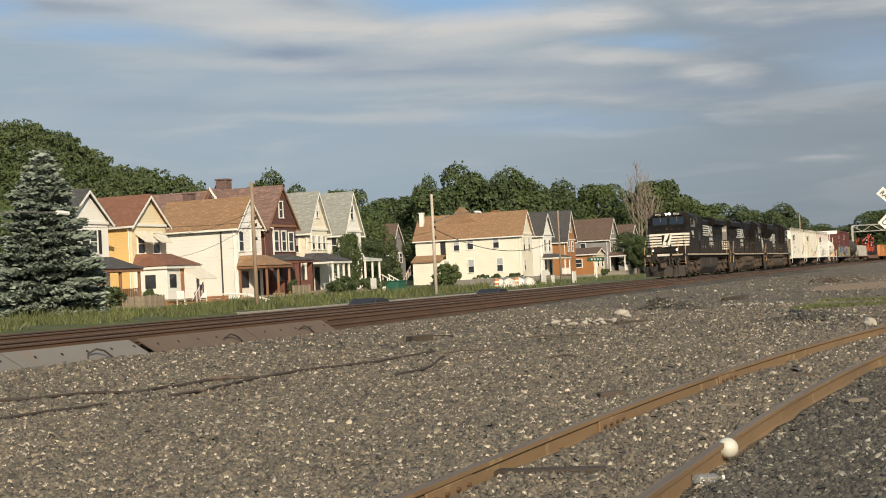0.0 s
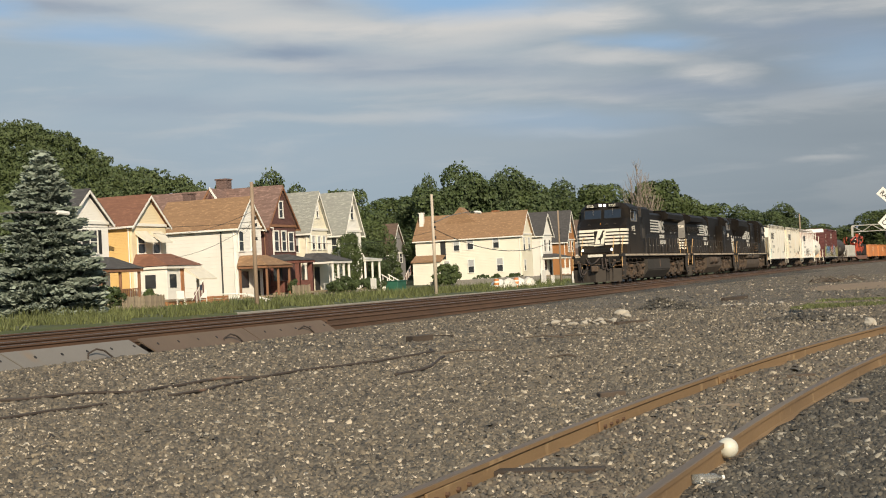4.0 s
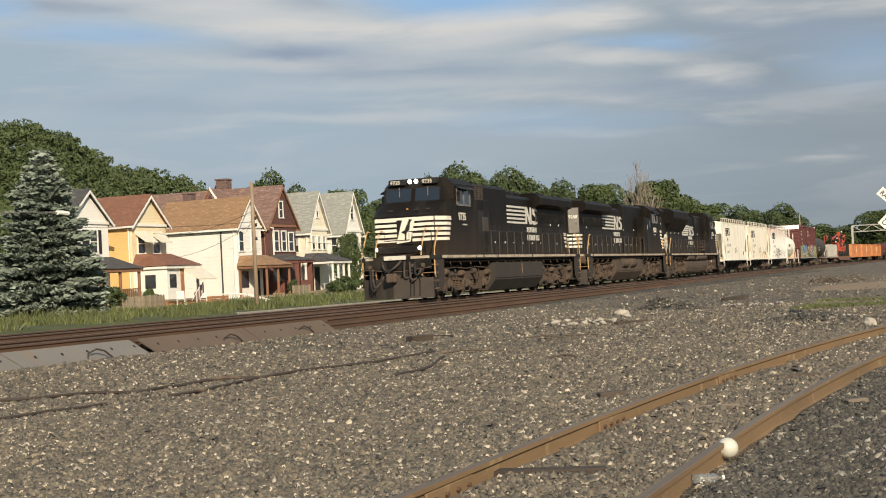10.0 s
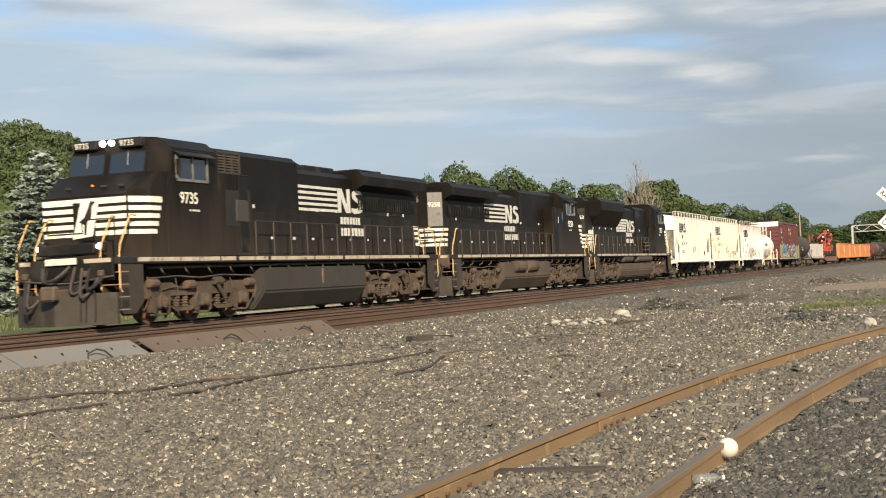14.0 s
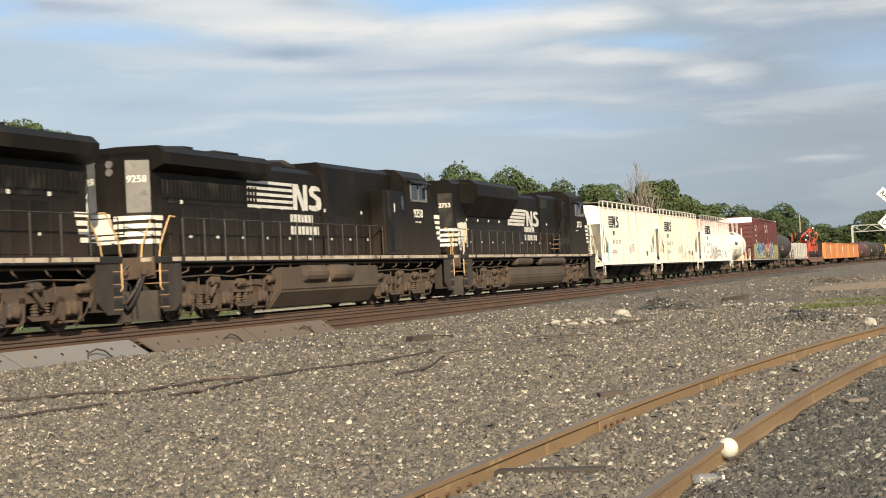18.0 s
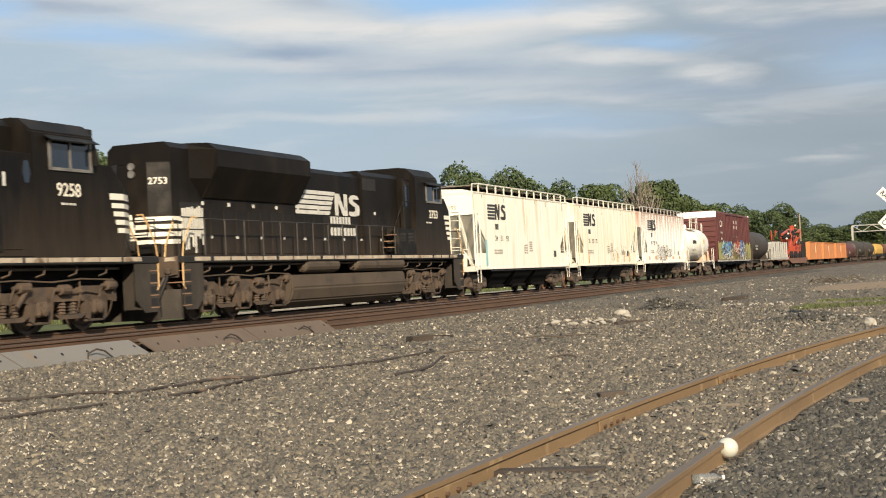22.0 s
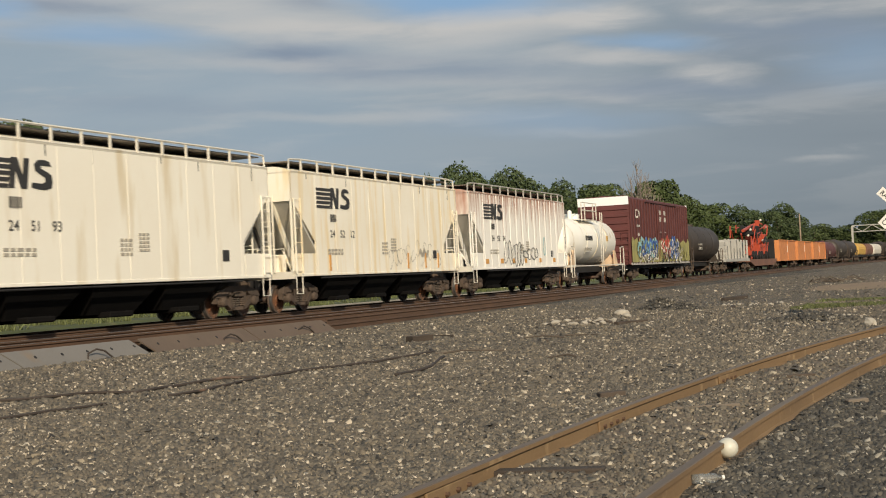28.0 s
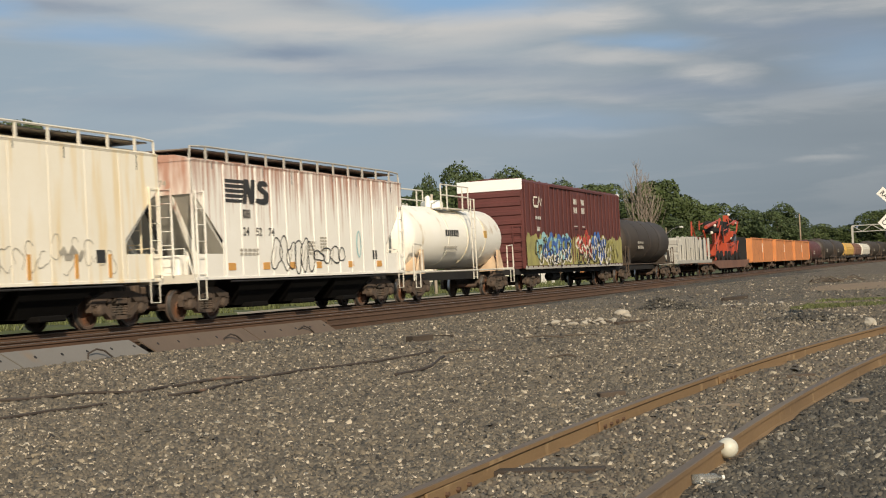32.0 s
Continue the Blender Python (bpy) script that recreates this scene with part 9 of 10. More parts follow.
def spruce(x, y, z, h, w):
    root = thing("blue_spruce", pose(x, y, z), "tall blue spruce with drooping layered boughs", "tree")
    part("trunk", tube(BM(), [(0, 0, -0.2), (0, 0, h * 0.5), (0, 0, h * 0.98)], 0.2, 8, r2=0.02), M_BARK, root)
    rng = np.random.RandomState(11)
    P, U = [], []
    wood = BM()
    nw = 23
    for i in range(nw):
        f = i / (nw - 1.0)
        zc = 0.35 + (h - 0.5) * f
        R = (w / 2) * min(1.0, 1.10 * (1 - f) ** 0.62) + 0.05
        nb = int(8 + 12 * (1 - f))
        for b in range(nb):
            an = 2 * math.pi * (b + rng.uniform(-0.3, 0.3)) / nb + i * 0.7
            L = R * rng.uniform(0.70, 1.14)
            zb = zc + rng.uniform(-0.30, 0.30) * (1 - 0.5 * f)
            m = max(4, int(L * 9))
            for s in range(m):
                t = (s + 0.7) / m
                r = L * t
                sag = 0.16 * L - 0.52 * L * t + 0.34 * L * t * t
                for q in range(15):
                    side = rng.normal() * 0.22 * (0.4 + t)
                    pt = (math.cos(an) * r - math.sin(an) * side, math.sin(an) * r + math.cos(an) * side, zb + sag - abs(rng.normal()) * 0.09)
                    P.append(pt)
                    U.append((math.cos(an) + rng.normal() * 0.45, math.sin(an) + rng.normal() * 0.45, rng.normal() * 0.25 + 0.12))
            if b % 2 == 0 and L > 0.4:
                tube(wood, [(0, 0, zb), (math.cos(an) * L * 0.9, math.sin(an) * L * 0.9, zb - 0.06 * L)], 0.018, 3)
    P, U = np.array(P), np.array(U)
    U /= np.linalg.norm(U, axis=1)[:, None]
    V = np.cross(U, rng.normal(size=U.shape)); V /= np.linalg.norm(V, axis=1)[:, None]
    s = rng.uniform(0.11, 0.24, len(P))[:, None]
    co = np.stack([P - U * s, P - V * s * 0.45, P + U * s * 1.2, P + V * s * 0.45], 1).reshape(-1, 3)
    me = mesh_np("foliage", co, np.arange(len(co)).reshape(-1, 4), M_SPRUCE, 4)
    o = new("foliage", me)
    o.parent = root
    tagged(o, label="grey-green needle boughs", kind="stuff")
    part("branchwork", wood, M_BARK, root, kind="stuff", label="thin spruce branches")


spruce(-46.2, 60.9, -0.4, 8.9, 5.8)


def shrub(x, y, z, w, h, leaf, label, seed):
    root = thing("shrub", pose(x, y, z), label, "shrub", "garden shrubs")
    rng = np.random.RandomState(seed)
    p = crown_points(w, h, 0.0, int(560 * w * h ** 0.5), rng, -0.3, 16)
    c = p[0][::40]
    p[0][:, 2] = np.maximum(p[0][:, 2], 0.02)
    co, fa = leaf_quads(p, 0.10, rng)
    o = new("foliage", mesh_np("foliage", co, fa, leaf, 4))
    o.parent = root
    b = BM()
    for k in range(6):
        tube(b, [(0, 0, -0.1), (c[k][0] * 0.6, c[k][1] * 0.6, max(0.1, c[k][2] * 0.8))], 0.03, 4, r2=0.01)
    part("stems", b, M_BARK, root)


for i, (x, y, w, h, lf) in enumerate(((-46.0, 66.2, 1.8, 1.7, M_LEAF2), (-47.0, 65.0, 1.5, 1.1, M_LEAF), (-55.0, 140.6, 3.6, 2.7, M_LEAF), (-50.5, 104.8, 2.2, 1.3, M_LEAF2), (-51.5, 108.5, 3.5, 1.6, M_LEAF2), (-50.8, 112.0, 3.2, 1.5, M_LEAF2), (-52.5, 134.0, 3.0, 1.6, M_LEAF2), (-51.0, 129.5, 3.2, 1.5, M_LEAF), (-54.5, 150.0, 2.4, 1.2, M_LEAF2), (-54.8, 156.0, 2.2, 1.1, M_LEAF), (-54.6, 162, 2.6, 1.2, M_LEAF2), (-53.3, 102.0, 0.9, 1.7, M_LEAF2), (-46.2, 70.6, 1.2, 1.3, M_LEAF), (-57.5, 131.0, 3.5, 3.0, M_LEAF), (-54.0, 200.5, 2.5, 1.3, M_LEAF2))):
    shrub(x, y, ground_z(x, y) - 0.05, w, h, lf, "bushy green garden shrub", 30 + i)


def wooded_hill():
    """A long wooded ridge behind the town: ground ridge and its woods."""
    xs = np.linspace(-560, -150, 42)
    def ridge(x):
        return float(np.interp(x, [-560, -420, -336, -318, -300, -275, -250, -232, -215, -190, -150], [93, 78, 61.5, 55.5, 43.5, 38, 30.5, 26.5, 21, 15, 8]))
    ys = np.linspace(360, 470, 12)
    co = np.array([(x, y, ridge(x) * (1 - ((y - 430) / 85.0) ** 2 if y < 430 else 1.0) - 6) for y in ys for x in xs])
    nx = len(xs)
    i = (np.arange(len(ys) - 1)[:, None] * nx + np.arange(nx - 1)[None, :]).ravel()
    me = mesh_np("hillside", co, np.stack([i, i + 1, i + nx + 1, i + nx], 1), M_HILL, 4)
    tagged(new("hillside", me), "steep wooded hillside behind the town", "hill", kind="structure")
    rng = np.random.RandomState(21)
    allco, n = [], 0
    for k in range(960):
        x = rng.uniform(-470, -175); y = rng.uniform(352, 440)
        z = ridge(x) * (1 - ((y - 430) / 85.0) ** 2 if y < 430 else 1.0) - 4
        w, h = rng.uniform(9, 15), rng.uniform(9, 13)
        if abs(x + 297) < 2:
            h += 2
        p = crown_points(w, h, 0.0, 330, rng, -0.2, 9)
        q, fa = leaf_quads((p[0] + np.array([x, y, z - 2.3]), p[1]), 0.55, rng)
        allco.append(q)
    co = np.concatenate(allco)
    me = mesh_np("hill_woods", co, np.arange(len(co)).reshape(-1, 4), M_HILL, 4)
    tagged(new("hill_woods", me), "dense summer woods covering the hillside", "woods", kind="stuff")
    # low far woods that close the horizon
    allco = []
    for k in range(620):
        t = rng.uniform(0, 1)
        x, y = (-190 + 330 * t, 400 + 60 * rng.uniform() + 40 * t) if k < 380 else (rng.uniform(-150, -88), rng.uniform(240, 380))
        w, h = rng.uniform(8, 13), rng.uniform(7, 11)
        z = ground_z(x, y) - 1
        p = crown_points(w, h, 0.0, 230, rng, -0.4, 8)
        q, fa = leaf_quads((p[0] + np.array([x, y, z]), p[1]), 0.6, rng)
        allco.append(q)
    co = np.concatenate(allco)
    me = mesh_np("far_woods", co, np.arange(len(co)).reshape(-1, 4), M_LEAF2, 4)
    tagged(new("far_woods", me), "far green woods along the horizon", "woods", kind="stuff")


wooded_hill()


def tall_grass():
    rng = np.random.RandomState(4)
    m = leaf_mat("grass_blades", (0.130, 0.145, 0.046), (0.070, 0.084, 0.027), 0.5)
    zones = ((-46, -38.2, 44, 78, 16000, 0.30), (-50, -38.2, 78, 130, 12000, 0.30), (-30, -25.5, 35, 130, 5000, 0.22), (-52, -39, 130, 200, 5000, 0.3), (-5.8, -2.4, 41.5, 50.5, 9000, 0.085), (-45.5, -41.5, 44, 64, 2600, 0.5), (-47, -40, 78, 104, 1400, 0.55), (-46, -39, 104, 135, 1500, 0.5))
    C = []
    for x0, x1, y0, y1, n, h in zones:
        x, y = rng.uniform(x0, x1, n), rng.uniform(y0, y1, n)
        keep = np.array([noise.noise((a * 0.35, b * 0.35, 1.0)) > -0.12 for a, b in zip(x, y)])
        x, y = x[keep], y[keep]
        z = np.array([ground_z(a, b) for a, b in zip(x, y)]) - 0.02
        an = rng.uniform(0, 6.28, len(x)); hh = h * rng.uniform(0.4, 1.5, len(x)); w = 0.014 + 0.02 * rng.uniform(size=len(x)) + h * 0.03
        bx, by = np.cos(an) * w, np.sin(an) * w
        lx, ly = rng.normal(size=len(x)) * hh * 0.35, rng.normal(size=len(x)) * hh * 0.35
        C.append(np.stack([np.stack([x - bx, y - by, z], 1), np.stack([x + bx, y + by, z], 1), np.stack([x + lx, y + ly, z + hh], 1)], 1).reshape(-1, 3))
    co = np.concatenate(C)
    me = mesh_np("tall_grass", co, np.arange(len(co)).reshape(-1, 3), m, 3)
    tagged(new("tall_grass", me), "rough tall grass and weeds on the verges", "grass", kind="stuff")


tall_grass()


# ---- ballast stones and litter ----
def stone_mat(name, c1, c2):
    m = mat(name, c1, c2, rough=0.9, scale=6, fine=60, bump=0.15)
    nt = m.node_tree
    N, L = nt.nodes.new, nt.links.new
    bs = nt.nodes["Principled BSDF"]
    old = bs.inputs["Base Color"].links[0].from_socket
    ge, rp, mu = N("ShaderNodeNewGeometry"), N("ShaderNodeValToRGB"), N("ShaderNodeMix")
    e = rp.color_ramp.elements
    e[0].position, e[0].color = 0.0, (0.42, 0.41, 0.41, 1)
    e[1].position, e[1].color = 1.0, (4.2, 4.1, 3.85, 1)
    for p, c in ((0.18, (0.74, 0.73, 0.71, 1)), (0.5, (0.98, 0.96, 0.92, 1)), (0.78, (1.22, 1.14, 1.0, 1)), (0.9, (1.6, 1.5, 1.28, 1)), (0.95, (2.6, 2.5, 2.25, 1))):
        x = e.new(p); x.color = c
    L(ge.outputs["Random Per Island"], rp.inputs[0])
    mu.data_type, mu.blend_type = "RGBA", "MULTIPLY"
    mu.inputs["Factor"].default_value = 1
    L(old, mu.inputs["A"]); L(rp.outputs[0], mu.inputs["B"])
    L(mu.outputs["Result"], bs.inputs["Base Color"])
    return m


M_STONE = stone_mat("ballast_stone", (0.184, 0.161, 0.130), (0.118, 0.104, 0.084))
M_STONE_D = stone_mat("dark_ballast_stone", (0.112, 0.104, 0.090), (0.066, 0.061, 0.053))


def stone_scatter():
    rng = np.random.RandomState(3)
    # angular broken stones: a four-cornered foot and a slanting ridge
    base = np.array([(-0.9, -0.8, -0.5), (0.9, -0.8, -0.5), (0.9, 0.8, -0.5), (-0.9, 0.8, -0.5), (-0.5, 0.05, 0.75), (0.5, -0.05, 0.75)])
    tri = np.array([(0, 1, 5), (0, 5, 4), (1, 2, 5), (2, 3, 4), (2, 4, 5), (3, 0, 4)])
    shapes = []
    for k in range(24):
        s = base * (1 + rng.uniform(-0.5, 0.35, base.shape)) + rng.uniform(-0.28, 0.28, base.shape)
        shapes.append(s * np.array([1.1, rng.uniform(0.6, 1.0), rng.uniform(0.6, 1.0)]))
    shapes = np.array(shapes)
    C, R = [], []
    th = 0.37455
    def zone(d0, d1, dens, r0, r1):
        """Stones across the yard between two distances down the view, in a wedge a little wider than the view."""
        half = 0.345
        area = half * (d1 * d1 - d0 * d0)
        n = int(area * dens)
        d = np.sqrt(rng.uniform(d0 * d0, d1 * d1, n))
        u = rng.uniform(-half, half, n) * d
        x = u * math.cos(th) - d * math.sin(th)
        y = u * math.sin(th) + d * math.cos(th)
        o = x - (-3.44 + 0.0042 * np.maximum(0.0, y - 9.5) ** 2)
        ok = (x > -15.35) & (x < 6) & (np.abs(o) > 0.10) & (np.abs(o - 1.47) > 0.10) & ((o < 0) | (o > 1.47) | (rng.uniform(size=n) < 0.38))
        x, y = x[ok], y[ok]
        z = np.array([ground_z(a, c) for a, c in zip(x, y)])
        C.append(np.stack([x, y, z], 1)); R.append(rng.uniform(r0, r1, len(x)) * (1 + 0.5 * (rng.uniform(size=len(x)) > 0.93)))
    zone(6.8, 12, 1650, 0.010, 0.027)
    zone(12, 18, 880, 0.012, 0.030)
    zone(18, 28, 320, 0.014, 0.034)
    zone(28, 48, 70, 0.018, 0.042)
    zone(48, 110, 4.5, 0.03, 0.06)
    # small heaps
    for hx, hy, sx, sy, top, k in ((-10.4, 45.9, 0.8, 0.9, 0.46, 1700), (-9.5, 45.2, 0.6, 0.6, 0.30, 800), (-4.2, 34.2, 1.0, 0.4, 0.17, 1000)):
        dx, dy = rng.normal(size=k) * 0.55, rng.normal(size=k) * 0.55
        C.append(np.stack([hx + dx * sx, hy + dy * sy, -0.62 + top * np.exp(-(dx * dx + dy * dy) * 1.6) * rng.uniform(0.5, 1.0, k)], 1)); R.append(rng.uniform(0.025, 0.055, k))
    heap = sum(len(c) for c in C[-3:])
    C, R = np.concatenate(C), np.concatenate(R)
    n = len(C)
    an = rng.uniform(0, 6.283, n); ti = rng.normal(0, 0.3, n)
    S = shapes[rng.randint(0, 24, n)] * R[:, None, None]
    ca, sa, ct, st = np.cos(an), np.sin(an), np.cos(ti), np.sin(ti)
    x, y, z = S[..., 0], S[..., 1], S[..., 2]
    y, z = y * ct[:, None] - z * st[:, None], y * st[:, None] + z * ct[:, None]
    x, y = x * ca[:, None] - y * sa[:, None], x * sa[:, None] + y * ca[:, None]
    o = C[:, 0] - (-3.44 + 0.0042 * np.maximum(0.0, C[:, 1] - 9.5) ** 2)
    C[:, 2] += np.where((o > 0) & (o < 1.47) & (C[:, 1] < 40), 0.014, 0.0)
    co = np.stack([x, y, z], -1) + C[:, None, :] + np.array([0, 0, 0.36]) * R[:, None, None]
    dark = C[:, 0] > -1.85 + 0.0042 * np.maximum(0.0, C[:, 1] - 9.5) ** 2
    dark[-heap:] = True
    for pick, nm, material, label in ((~dark, "ballast_stones", M_STONE, "loose grey, tan and white ballast stones"), (dark, "dark_ballast_stones", M_STONE_D, "coarser dark grey ballast stones beyond the siding")):
        k = int(pick.sum())
        fa = (tri[None] + (np.arange(k) * len(base))[:, None, None]).reshape(-1, 3)
        me = mesh_np(nm, co[pick].reshape(-1, 3), fa, material, 3)
        tagged(new(nm, me), label, "gravel", kind="stuff")


stone_scatter()


M_TANDIRT = mat("tan_bare_dirt", (0.27, 0.19, 0.115), (0.19, 0.135, 0.085), rough=0.95, scale=0.8, fine=12, bump=0.4)
M_BOULDER = mat("pale_limestone_chunk", (0.48, 0.43, 0.35), (0.35, 0.31, 0.25), rough=0.85, scale=4, fine=25, bump=0.4)


def chunk(name, x, y, w, d, h, material, label, cat, group="", seed=0, sink=0.25):
    b = BM()
    bmesh.ops.create_icosphere(b, subdivisions=1 if w < 0.3 else 2, radius=0.5)
    for v in b.verts:
        k = 1 + 0.35 * noise.noise(v.co * 2.3 + Vector((seed * 5.1, seed, 0)))
        v.co = Vector((v.co.x * w * k, v.co.y * d * k, v.co.z * h * k))
    o = part(name, b, material, None)
    o.matrix_basis = pose(x, y, ground_z(x, y) + h * (0.5 - sink), 0, 0, seed * 47)
    tagged(o, label, cat, group)
    return o


chunk("boulder", -10.73, 41.8, 0.46, 0.32, 0.22, M_BOULDER, "pale broken limestone boulder on the ballast", "rock", "boulders", 1)
chunk("boulder", -2.6, 30.9, 0.36, 0.26, 0.22, M_BOULDER, "pale limestone boulder beside the siding", "rock", "boulders", 2)
_r = random.Random(8)
for i in range(78):
    k = i % 3
    x, y = ((_r.gauss(-10.1, 0.55), _r.gauss(36.8, 0.9)), (_r.gauss(-8.2, 0.6), _r.gauss(48.2, 0.9)), (_r.gauss(-4.6, 0.8), _r.gauss(36.5, 2.2)))[k]
    w = _r.uniform(0.08, 0.34) * (1.0 if i % 3 == 0 else 0.6)
    chunk("concrete_rubble", x, y, w, w * 0.7, w * 0.45, M_BOULDER, "pale broken rubble on the ballast", "rubble", "scattered pale rubble", 3 + i, 0.12)
for i in range(14):
    x, y = _r.uniform(-10.2, -8.0), _r.uniform(83, 89)
    b = tube(BM(), [(-_r.uniform(0.4, 1.1), 0, 0.05), (0, _r.uniform(-0.2, 0.2), _r.uniform(0.12, 0.4)), (_r.uniform(0.4, 1.1), 0, 0.06)], 0.05, 5, r2=0.02)
    o = part("dead_branch", b, M_BARK, None)
    o.matrix_basis = pose(x, y, ground_z(x, y) + 0.02, 0, 0, _r.uniform(0, 180))
    tagged(o, "dark dead branch on a brush heap", "branch", "brush heap in the yard")


for i, (x, y) in enumerate(((-9.3, 29.1), (-9.0, 28.5), (-8.7, 29.9), (-12.0, 30.0), (-10.6, 34.0), (-9.9, 36.2), (-7.9, 41.0), (-11.2, 38.0), (-6.8, 22.5), (-9.1, 24.2))):
    l = _r.uniform(0.25, 0.7)
    o = part("stick", tube(BM(), [(-l, 0, 0.03), (-l * 0.2, _r.uniform(-0.06, 0.06), _r.uniform(0.03, 0.09)), (l, 0, 0.035)], 0.024, 5, r2=0.010), M_BARK, None)
    o.matrix_basis = pose(x, y, ground_z(x, y), 0, 0, _r.uniform(0, 180))
    tagged(o, "dark dry stick lying on the ballast", "stick", "dry sticks on the ballast")


def dirt_patch(x, y, w, d, label, material):
    """A low uneven spread of dirt, thinning to nothing at its rim."""
    b = BM()
    c = b.verts.new((0, 0, 0.07))
    rings = []
    for q in (0.35, 0.7, 1.0):
        rings.append([b.verts.new((math.cos(a * 0.393) * w * q * _r.uniform(0.75, 1.2), math.sin(a * 0.393) * d * q * _r.uniform(0.75, 1.2), 0.07 * (1 - q) + 0.012 * (q < 1) - 0.03 * (q == 1.0))) for a in range(16)])
    for a in range(16):
        b.faces.new((c, rings[0][a], rings[0][(a + 1) % 16]))
        for r0, r1 in zip(rings, rings[1:]):
            b.faces.new((r0[a], r1[a], r1[(a + 1) % 16], r0[(a + 1) % 16]))
    o = part("dirt_patch", b, material, None)
    o.matrix_basis = pose(x, y, ground_z(x, y) + 0.004)
    tagged(o, label, "dirt", kind="stuff")


dirt_patch(-6.0, 74.0, 3.4, 11.0, "tan bare dirt in the yard", M_TANDIRT)


def ball():
    b = BM()
    bmesh.ops.create_uvsphere(b, u_segments=28, v_segments=18, radius=0.077)
    for v in b.verts:
        v.co.z *= 0.98
    m = mat("scuffed_white_globe", (0.62, 0.60, 0.50), (0.52, 0.50, 0.42), rough=0.45, scale=6, fine=30, bump=0.03, spots=(0.5, 0.48, 0.40), spot_scale=9, spot_cut=0.62)
    x, y = -1.92, 10.36
    o = part("white_ball", b, m, None, smooth=True)
    o.matrix_basis = pose(x, y, ground_z(x, y) + 0.10)
    tagged(o, "scuffed off-white ball beside the siding rail", "ball")


ball()


def cable(pts, r, label):
    q = []
    for a, b in zip(pts, pts[1:]):
        for i in range(8):
            t = i / 8
            q.append((a[0] + (b[0] - a[0]) * t, a[1] + (b[1] - a[1]) * t))
    q.append(pts[-1])
    b = tube(BM(), [(x + 0.03 * noise.noise((x * 2, y * 2, 5)), y, ground_z(x, y) + r * 0.9 + 0.012) for x, y in q], r, 6)
    o = part("old_cable", b, M_CABLE, None, smooth=True)
    tagged(o, label, "cable", "cables on the ballast")


M_CABLE = mat("dark_old_cable", (0.062, 0.046, 0.036), (0.034, 0.026, 0.021), rough=0.8, scale=4, fine=30, bump=0.2, spots=(0.24, 0.15, 0.10), spot_scale=1.2, spot_cut=0.62)
cable([(-12.6, 14.2), (-12.18, 14.99), (-11.83, 15.51), (-11.71, 16.22), (-10.97, 16.33), (-10.96, 17.53), (-10.92, 18.58), (-10.39, 18.84), (-10.37, 20.12), (-10.22, 21.06), (-10.07, 22.2), (-9.86, 23.6), (-9.95, 24.6), (-10.3, 25.2)], 0.023, "long dark cable lying across the ballast")
cable([(-10.6, 12.9), (-10.53, 13.9), (-10.48, 14.51), (-10.49, 14.91)], 0.020, "short dark cable end half buried in ballast")
cable([(-10.2, 15.9), (-10.15, 16.62), (-10.38, 18.02), (-10.45, 18.64)], 0.021, "thin dark cable beside the longer one")
cable([(-8.49, 19.4), (-8.53, 20.7), (-9.17, 23.08)], 0.026, "bent dark cable on the ballast")


M_DULLW = mat("dull_grey_timber", (0.20, 0.16, 0.12), (0.13, 0.105, 0.08), rough=0.9, scale=3, fine=30, bump=0.4, stretch=(0.3, 4, 2))


def plank(x, y, l, w, h, rz, material, label, cat="plank", group="loose timber on the ballast"):
    b = box(BM(), -l / 2, l / 2, -w / 2, w / 2, 0, h, bev=0.01)
    for v in b.verts:
        v.co.z += 0.02 * noise.noise(v.co * 1.7)
    o = part(cat, b, material, None)
    o.matrix_basis = pose(x, y, ground_z(x, y) - 0.01, 0, 0, rz)
    tagged(o, label, cat, group)


plank(-11.65, 28.0, 0.55, 0.26, 0.14, 60, M_TIE, "dark broken tie block on the ballast", "tie_block")
plank(-11.0, 30.5, 0.4, 0.08, 0.06, 80, M_DULLW, "grey timber offcut on the ballast")
plank(-9.6, 55.0, 2.6, 0.18, 0.14, 80, M_TIE, "dark timber lying in the yard")
plank(-8.1, 46.0, 2.2, 0.14, 0.08, 100, M_TIE, "dark timber strip lying in the yard")
plank(-9.0, 36.0, 1.4, 0.14, 0.1, 70, M_TIE, "weathered timber among the rubble")
plank(-2.85, 14.0, 0.8, 0.06, 0.05, 20, M_DULLW, "grey board between the siding rails")
plank(-2.5, 17.6, 0.7, 0.12, 0.05, 12, M_TIE, "dark board between the siding rails")
plank(-1.4, 14.6, 0.22, 0.10, 0.06, 30, M_DULLW, "pale timber scrap beside the siding")
plank(-3.05, 9.6, 0.8, 0.16, 0.05, 5, M_TIE, "dark timber between the siding rails")
plank(-4.2, 15.7, 0.3, 0.16, 0.08, 30, M_TIE, "small dark block beside the rail", "tie_block")


def bottle(x, y, rz):
    root = thing("plastic_bottle", pose(x, y, ground_z(x, y) + 0.035, 0, 0, rz), "crushed clear plastic bottle on the ballast", "bottle")
    part("body", turned(BM(), [(0.0, -0.1), (0.033, -0.095), (0.035, -0.02), (0.031, 0.0), (0.035, 0.03), (0.03, 0.06), (0.013, 0.09), (0.013, 0.11)], "y", 12), M_BTL, root, smooth=True)
    part("cap", turned(BM(), [(0.015, 0.108), (0.015, 0.125), (0.0, 0.125)], "y", 10), M_TRIM, root)


M_BTL = mat("clear_plastic", (0.55, 0.55, 0.52), (0.5, 0.5, 0.47), rough=0.25, bump=0, trans=0.75)
bottle(-1.87, 9.27, -60)


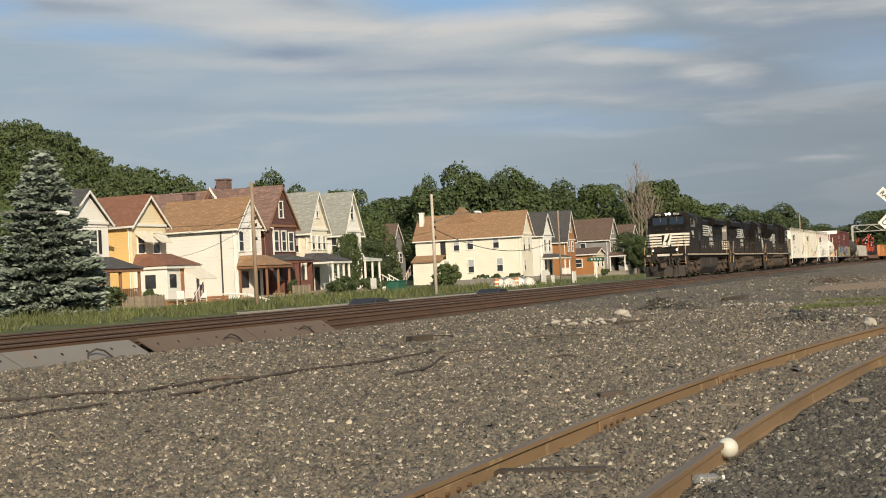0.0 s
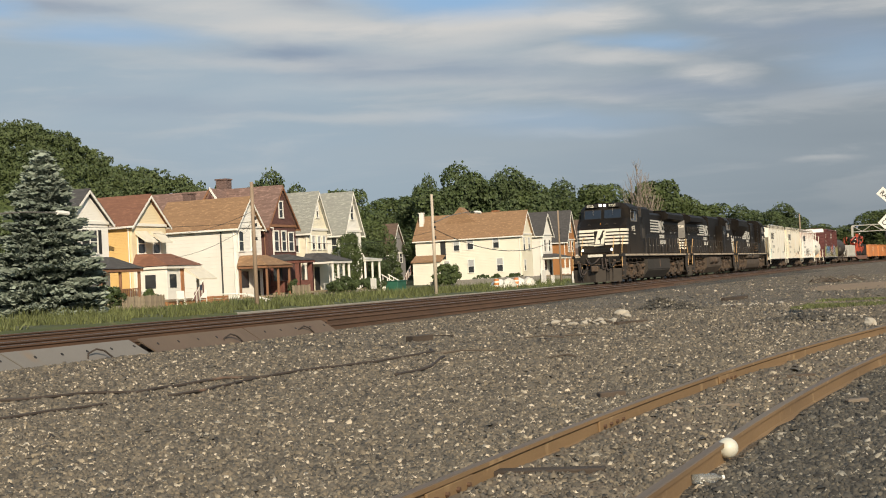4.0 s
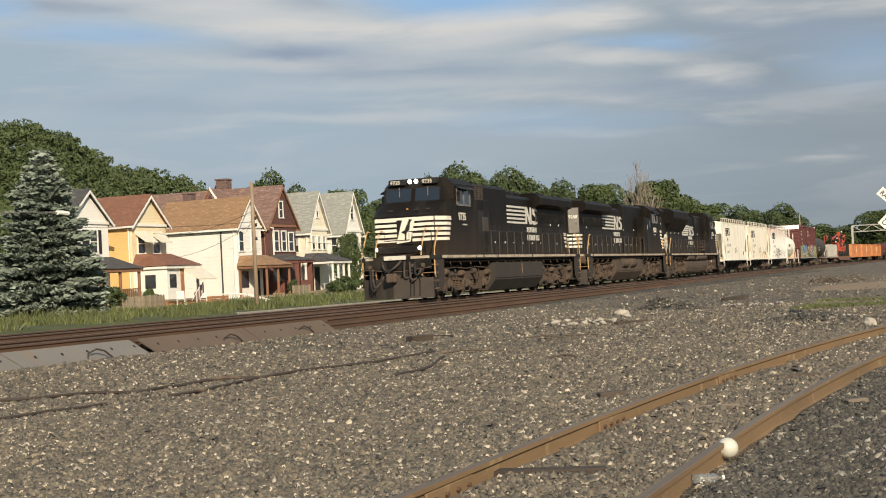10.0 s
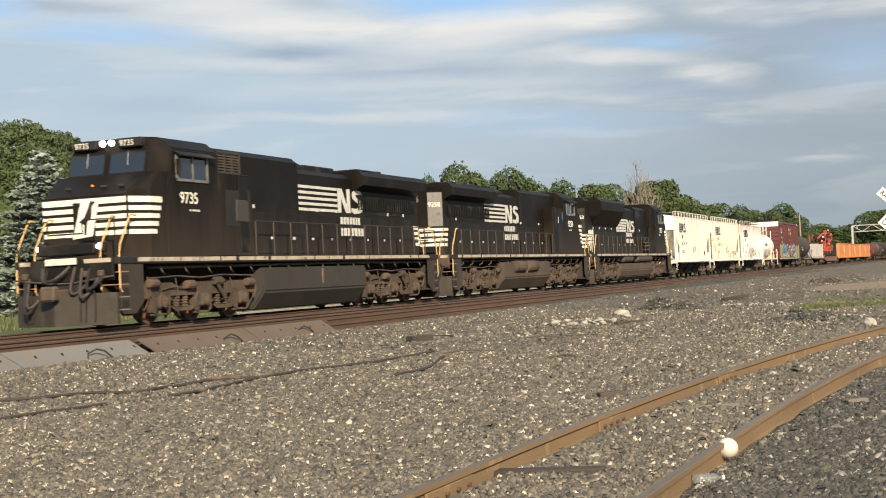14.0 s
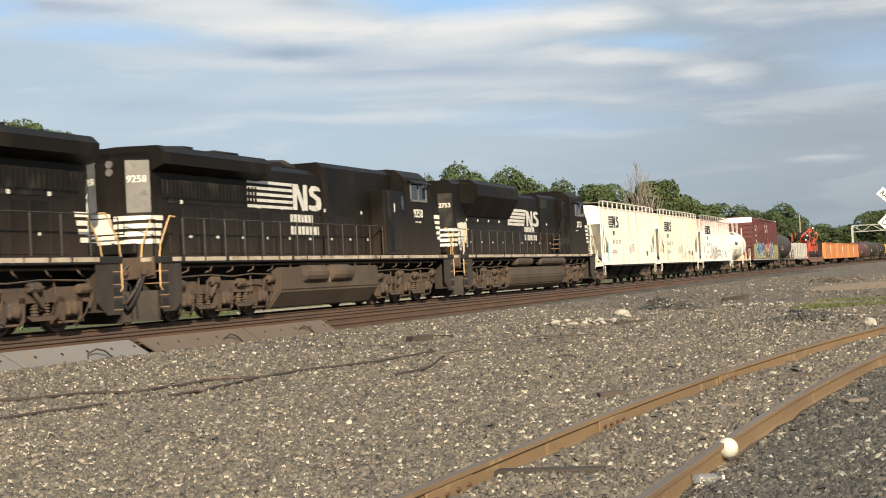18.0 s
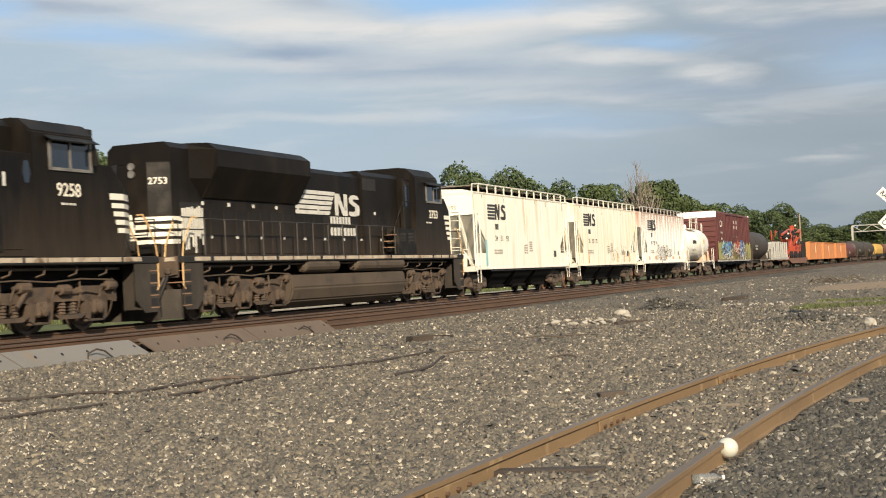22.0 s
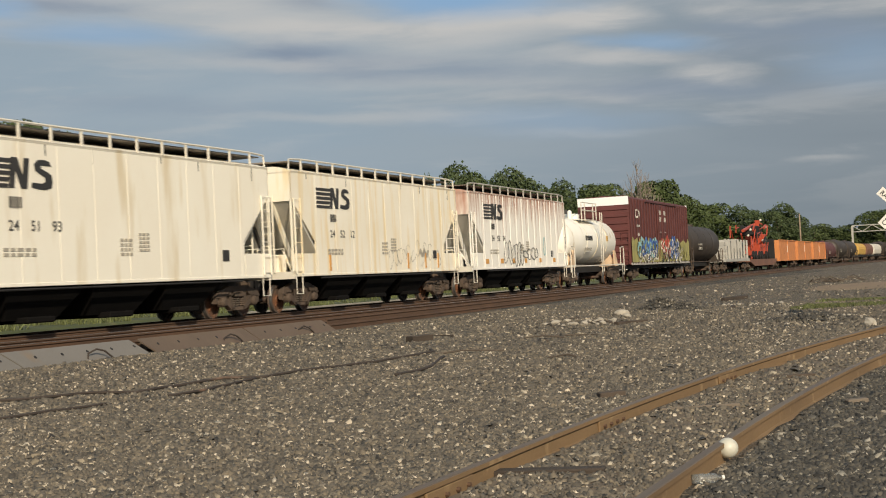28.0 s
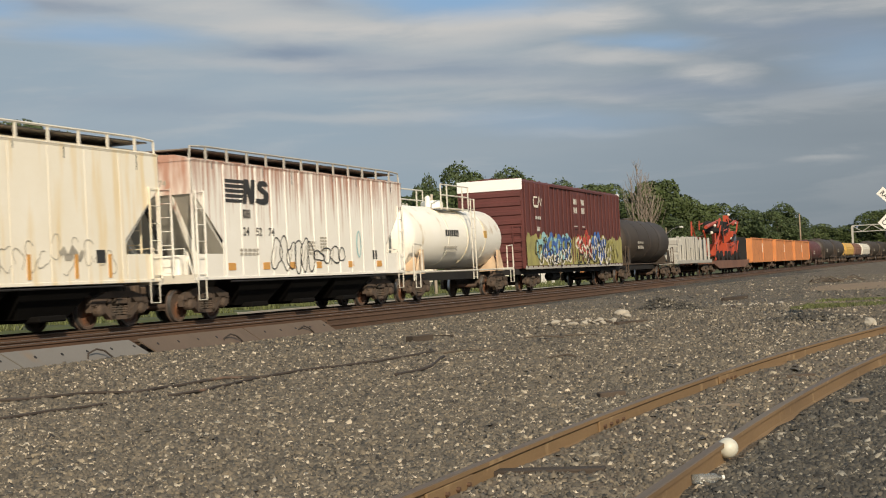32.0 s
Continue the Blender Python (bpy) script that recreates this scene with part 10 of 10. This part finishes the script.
# ---- loose rails and crossing panels along the near main track ----
def shoulder_steel():
    for i, (lat, z, s0, s1) in enumerate(((4.93, -0.27, -20, 32), (4.96, -0.12, -20, 32), (5.20, -0.07, 31.8, 78), (5.25, -0.215, 31.6, 80))):
        root = thing("spare_rail", pose(0, 0, 0), "long rusty spare rail lying along the track shoulder", "rail", "spare rails on the shoulder")
        r = rail(root, [course(s, lat) for s in np.arange(s0, s1 + 0.1, 4.0)], M_RUST, z=z)
        r.name = "rail_bar"
    # slotted panels leaning on the rails
    x0, z0, x1, z1 = -15.73, -0.10, -15.44, -0.39
    y = 8.0
    for i, ln in enumerate((5.9, 5.4, 3.8, 4.35, 3.9)):
        pale = i < 3
        root = thing("trackside_mat", pose(x0, y, z0), "pale grey drilled crossing panel leaning on the rails" if pale else "brown dusty drilled crossing panel leaning on the rails", "panel", "crossing panels along the track")
        nx, nz = (x1 - x0), (z1 - z0)
        q = Vector((-nz, 0, nx)).normalized() * 0.03
        b = BM()
        v = [b.verts.new(p) for p in ((0, 0.02 + 0.22 * (i == 3), 0), (nx, 0.30 + 0.22 * (i == 3), nz), (nx, ln + 0.28, nz), (0, ln - 0.01, 0))]
        u = [b.verts.new(w.co + q) for w in v]
        b.faces.new(v[::-1]); b.faces.new(u)
        for k in range(4):
            b.faces.new((v[k], v[(k + 1) % 4], u[(k + 1) % 4], u[k]))
        bmesh.ops.recalc_face_normals(b, faces=b.faces[:])
        part("plate", b, M_PANEL if pale else M_PANEL2, root)
        for k in range(int(ln / 0.75)):
            yy = 0.5 + k * 0.75
            c = Vector((nx * 0.45, yy + 0.28, nz * 0.45)) + q
            hb = BM()
            n = q.normalized()
            tube(hb, [c - n * 0.006, c + n * 0.004], 0.035, 8)
            part("bolt_hole", hb, M_DARK, root)
        y += ln + 0.03
    for s in (21.4, 26.3, 29.8):
        xx, yy, h = course(s, 5.40)
        o = part("bent_strap", tube(BM(), [(xx, yy, -0.5), (xx - 0.02, yy + 0.05, -0.24), (xx + 0.02, yy + 0.25, -0.17), (xx + 0.06, yy + 0.45, -0.22), (xx + 0.1, yy + 0.75, -0.42)], 0.018, 6), M_CABLE, None)
        tagged(o, "bent dark steel strap against the panels", "strap", "bent straps by the panels")


M_PANEL = mat("pale_grey_panel", (0.225, 0.205, 0.18), (0.17, 0.155, 0.135), rough=0.6, metal=0.1, scale=0.8, fine=25, bump=0.1, spots=(0.22, 0.17, 0.12), spot_scale=1.5, spot_cut=0.6)
M_PANEL2 = mat("dusty_brown_panel", (0.145, 0.104, 0.074), (0.10, 0.072, 0.052), rough=0.8, scale=1, fine=25, bump=0.15, spots=(0.12, 0.08, 0.06), spot_scale=1.6)
shoulder_steel()


motions()
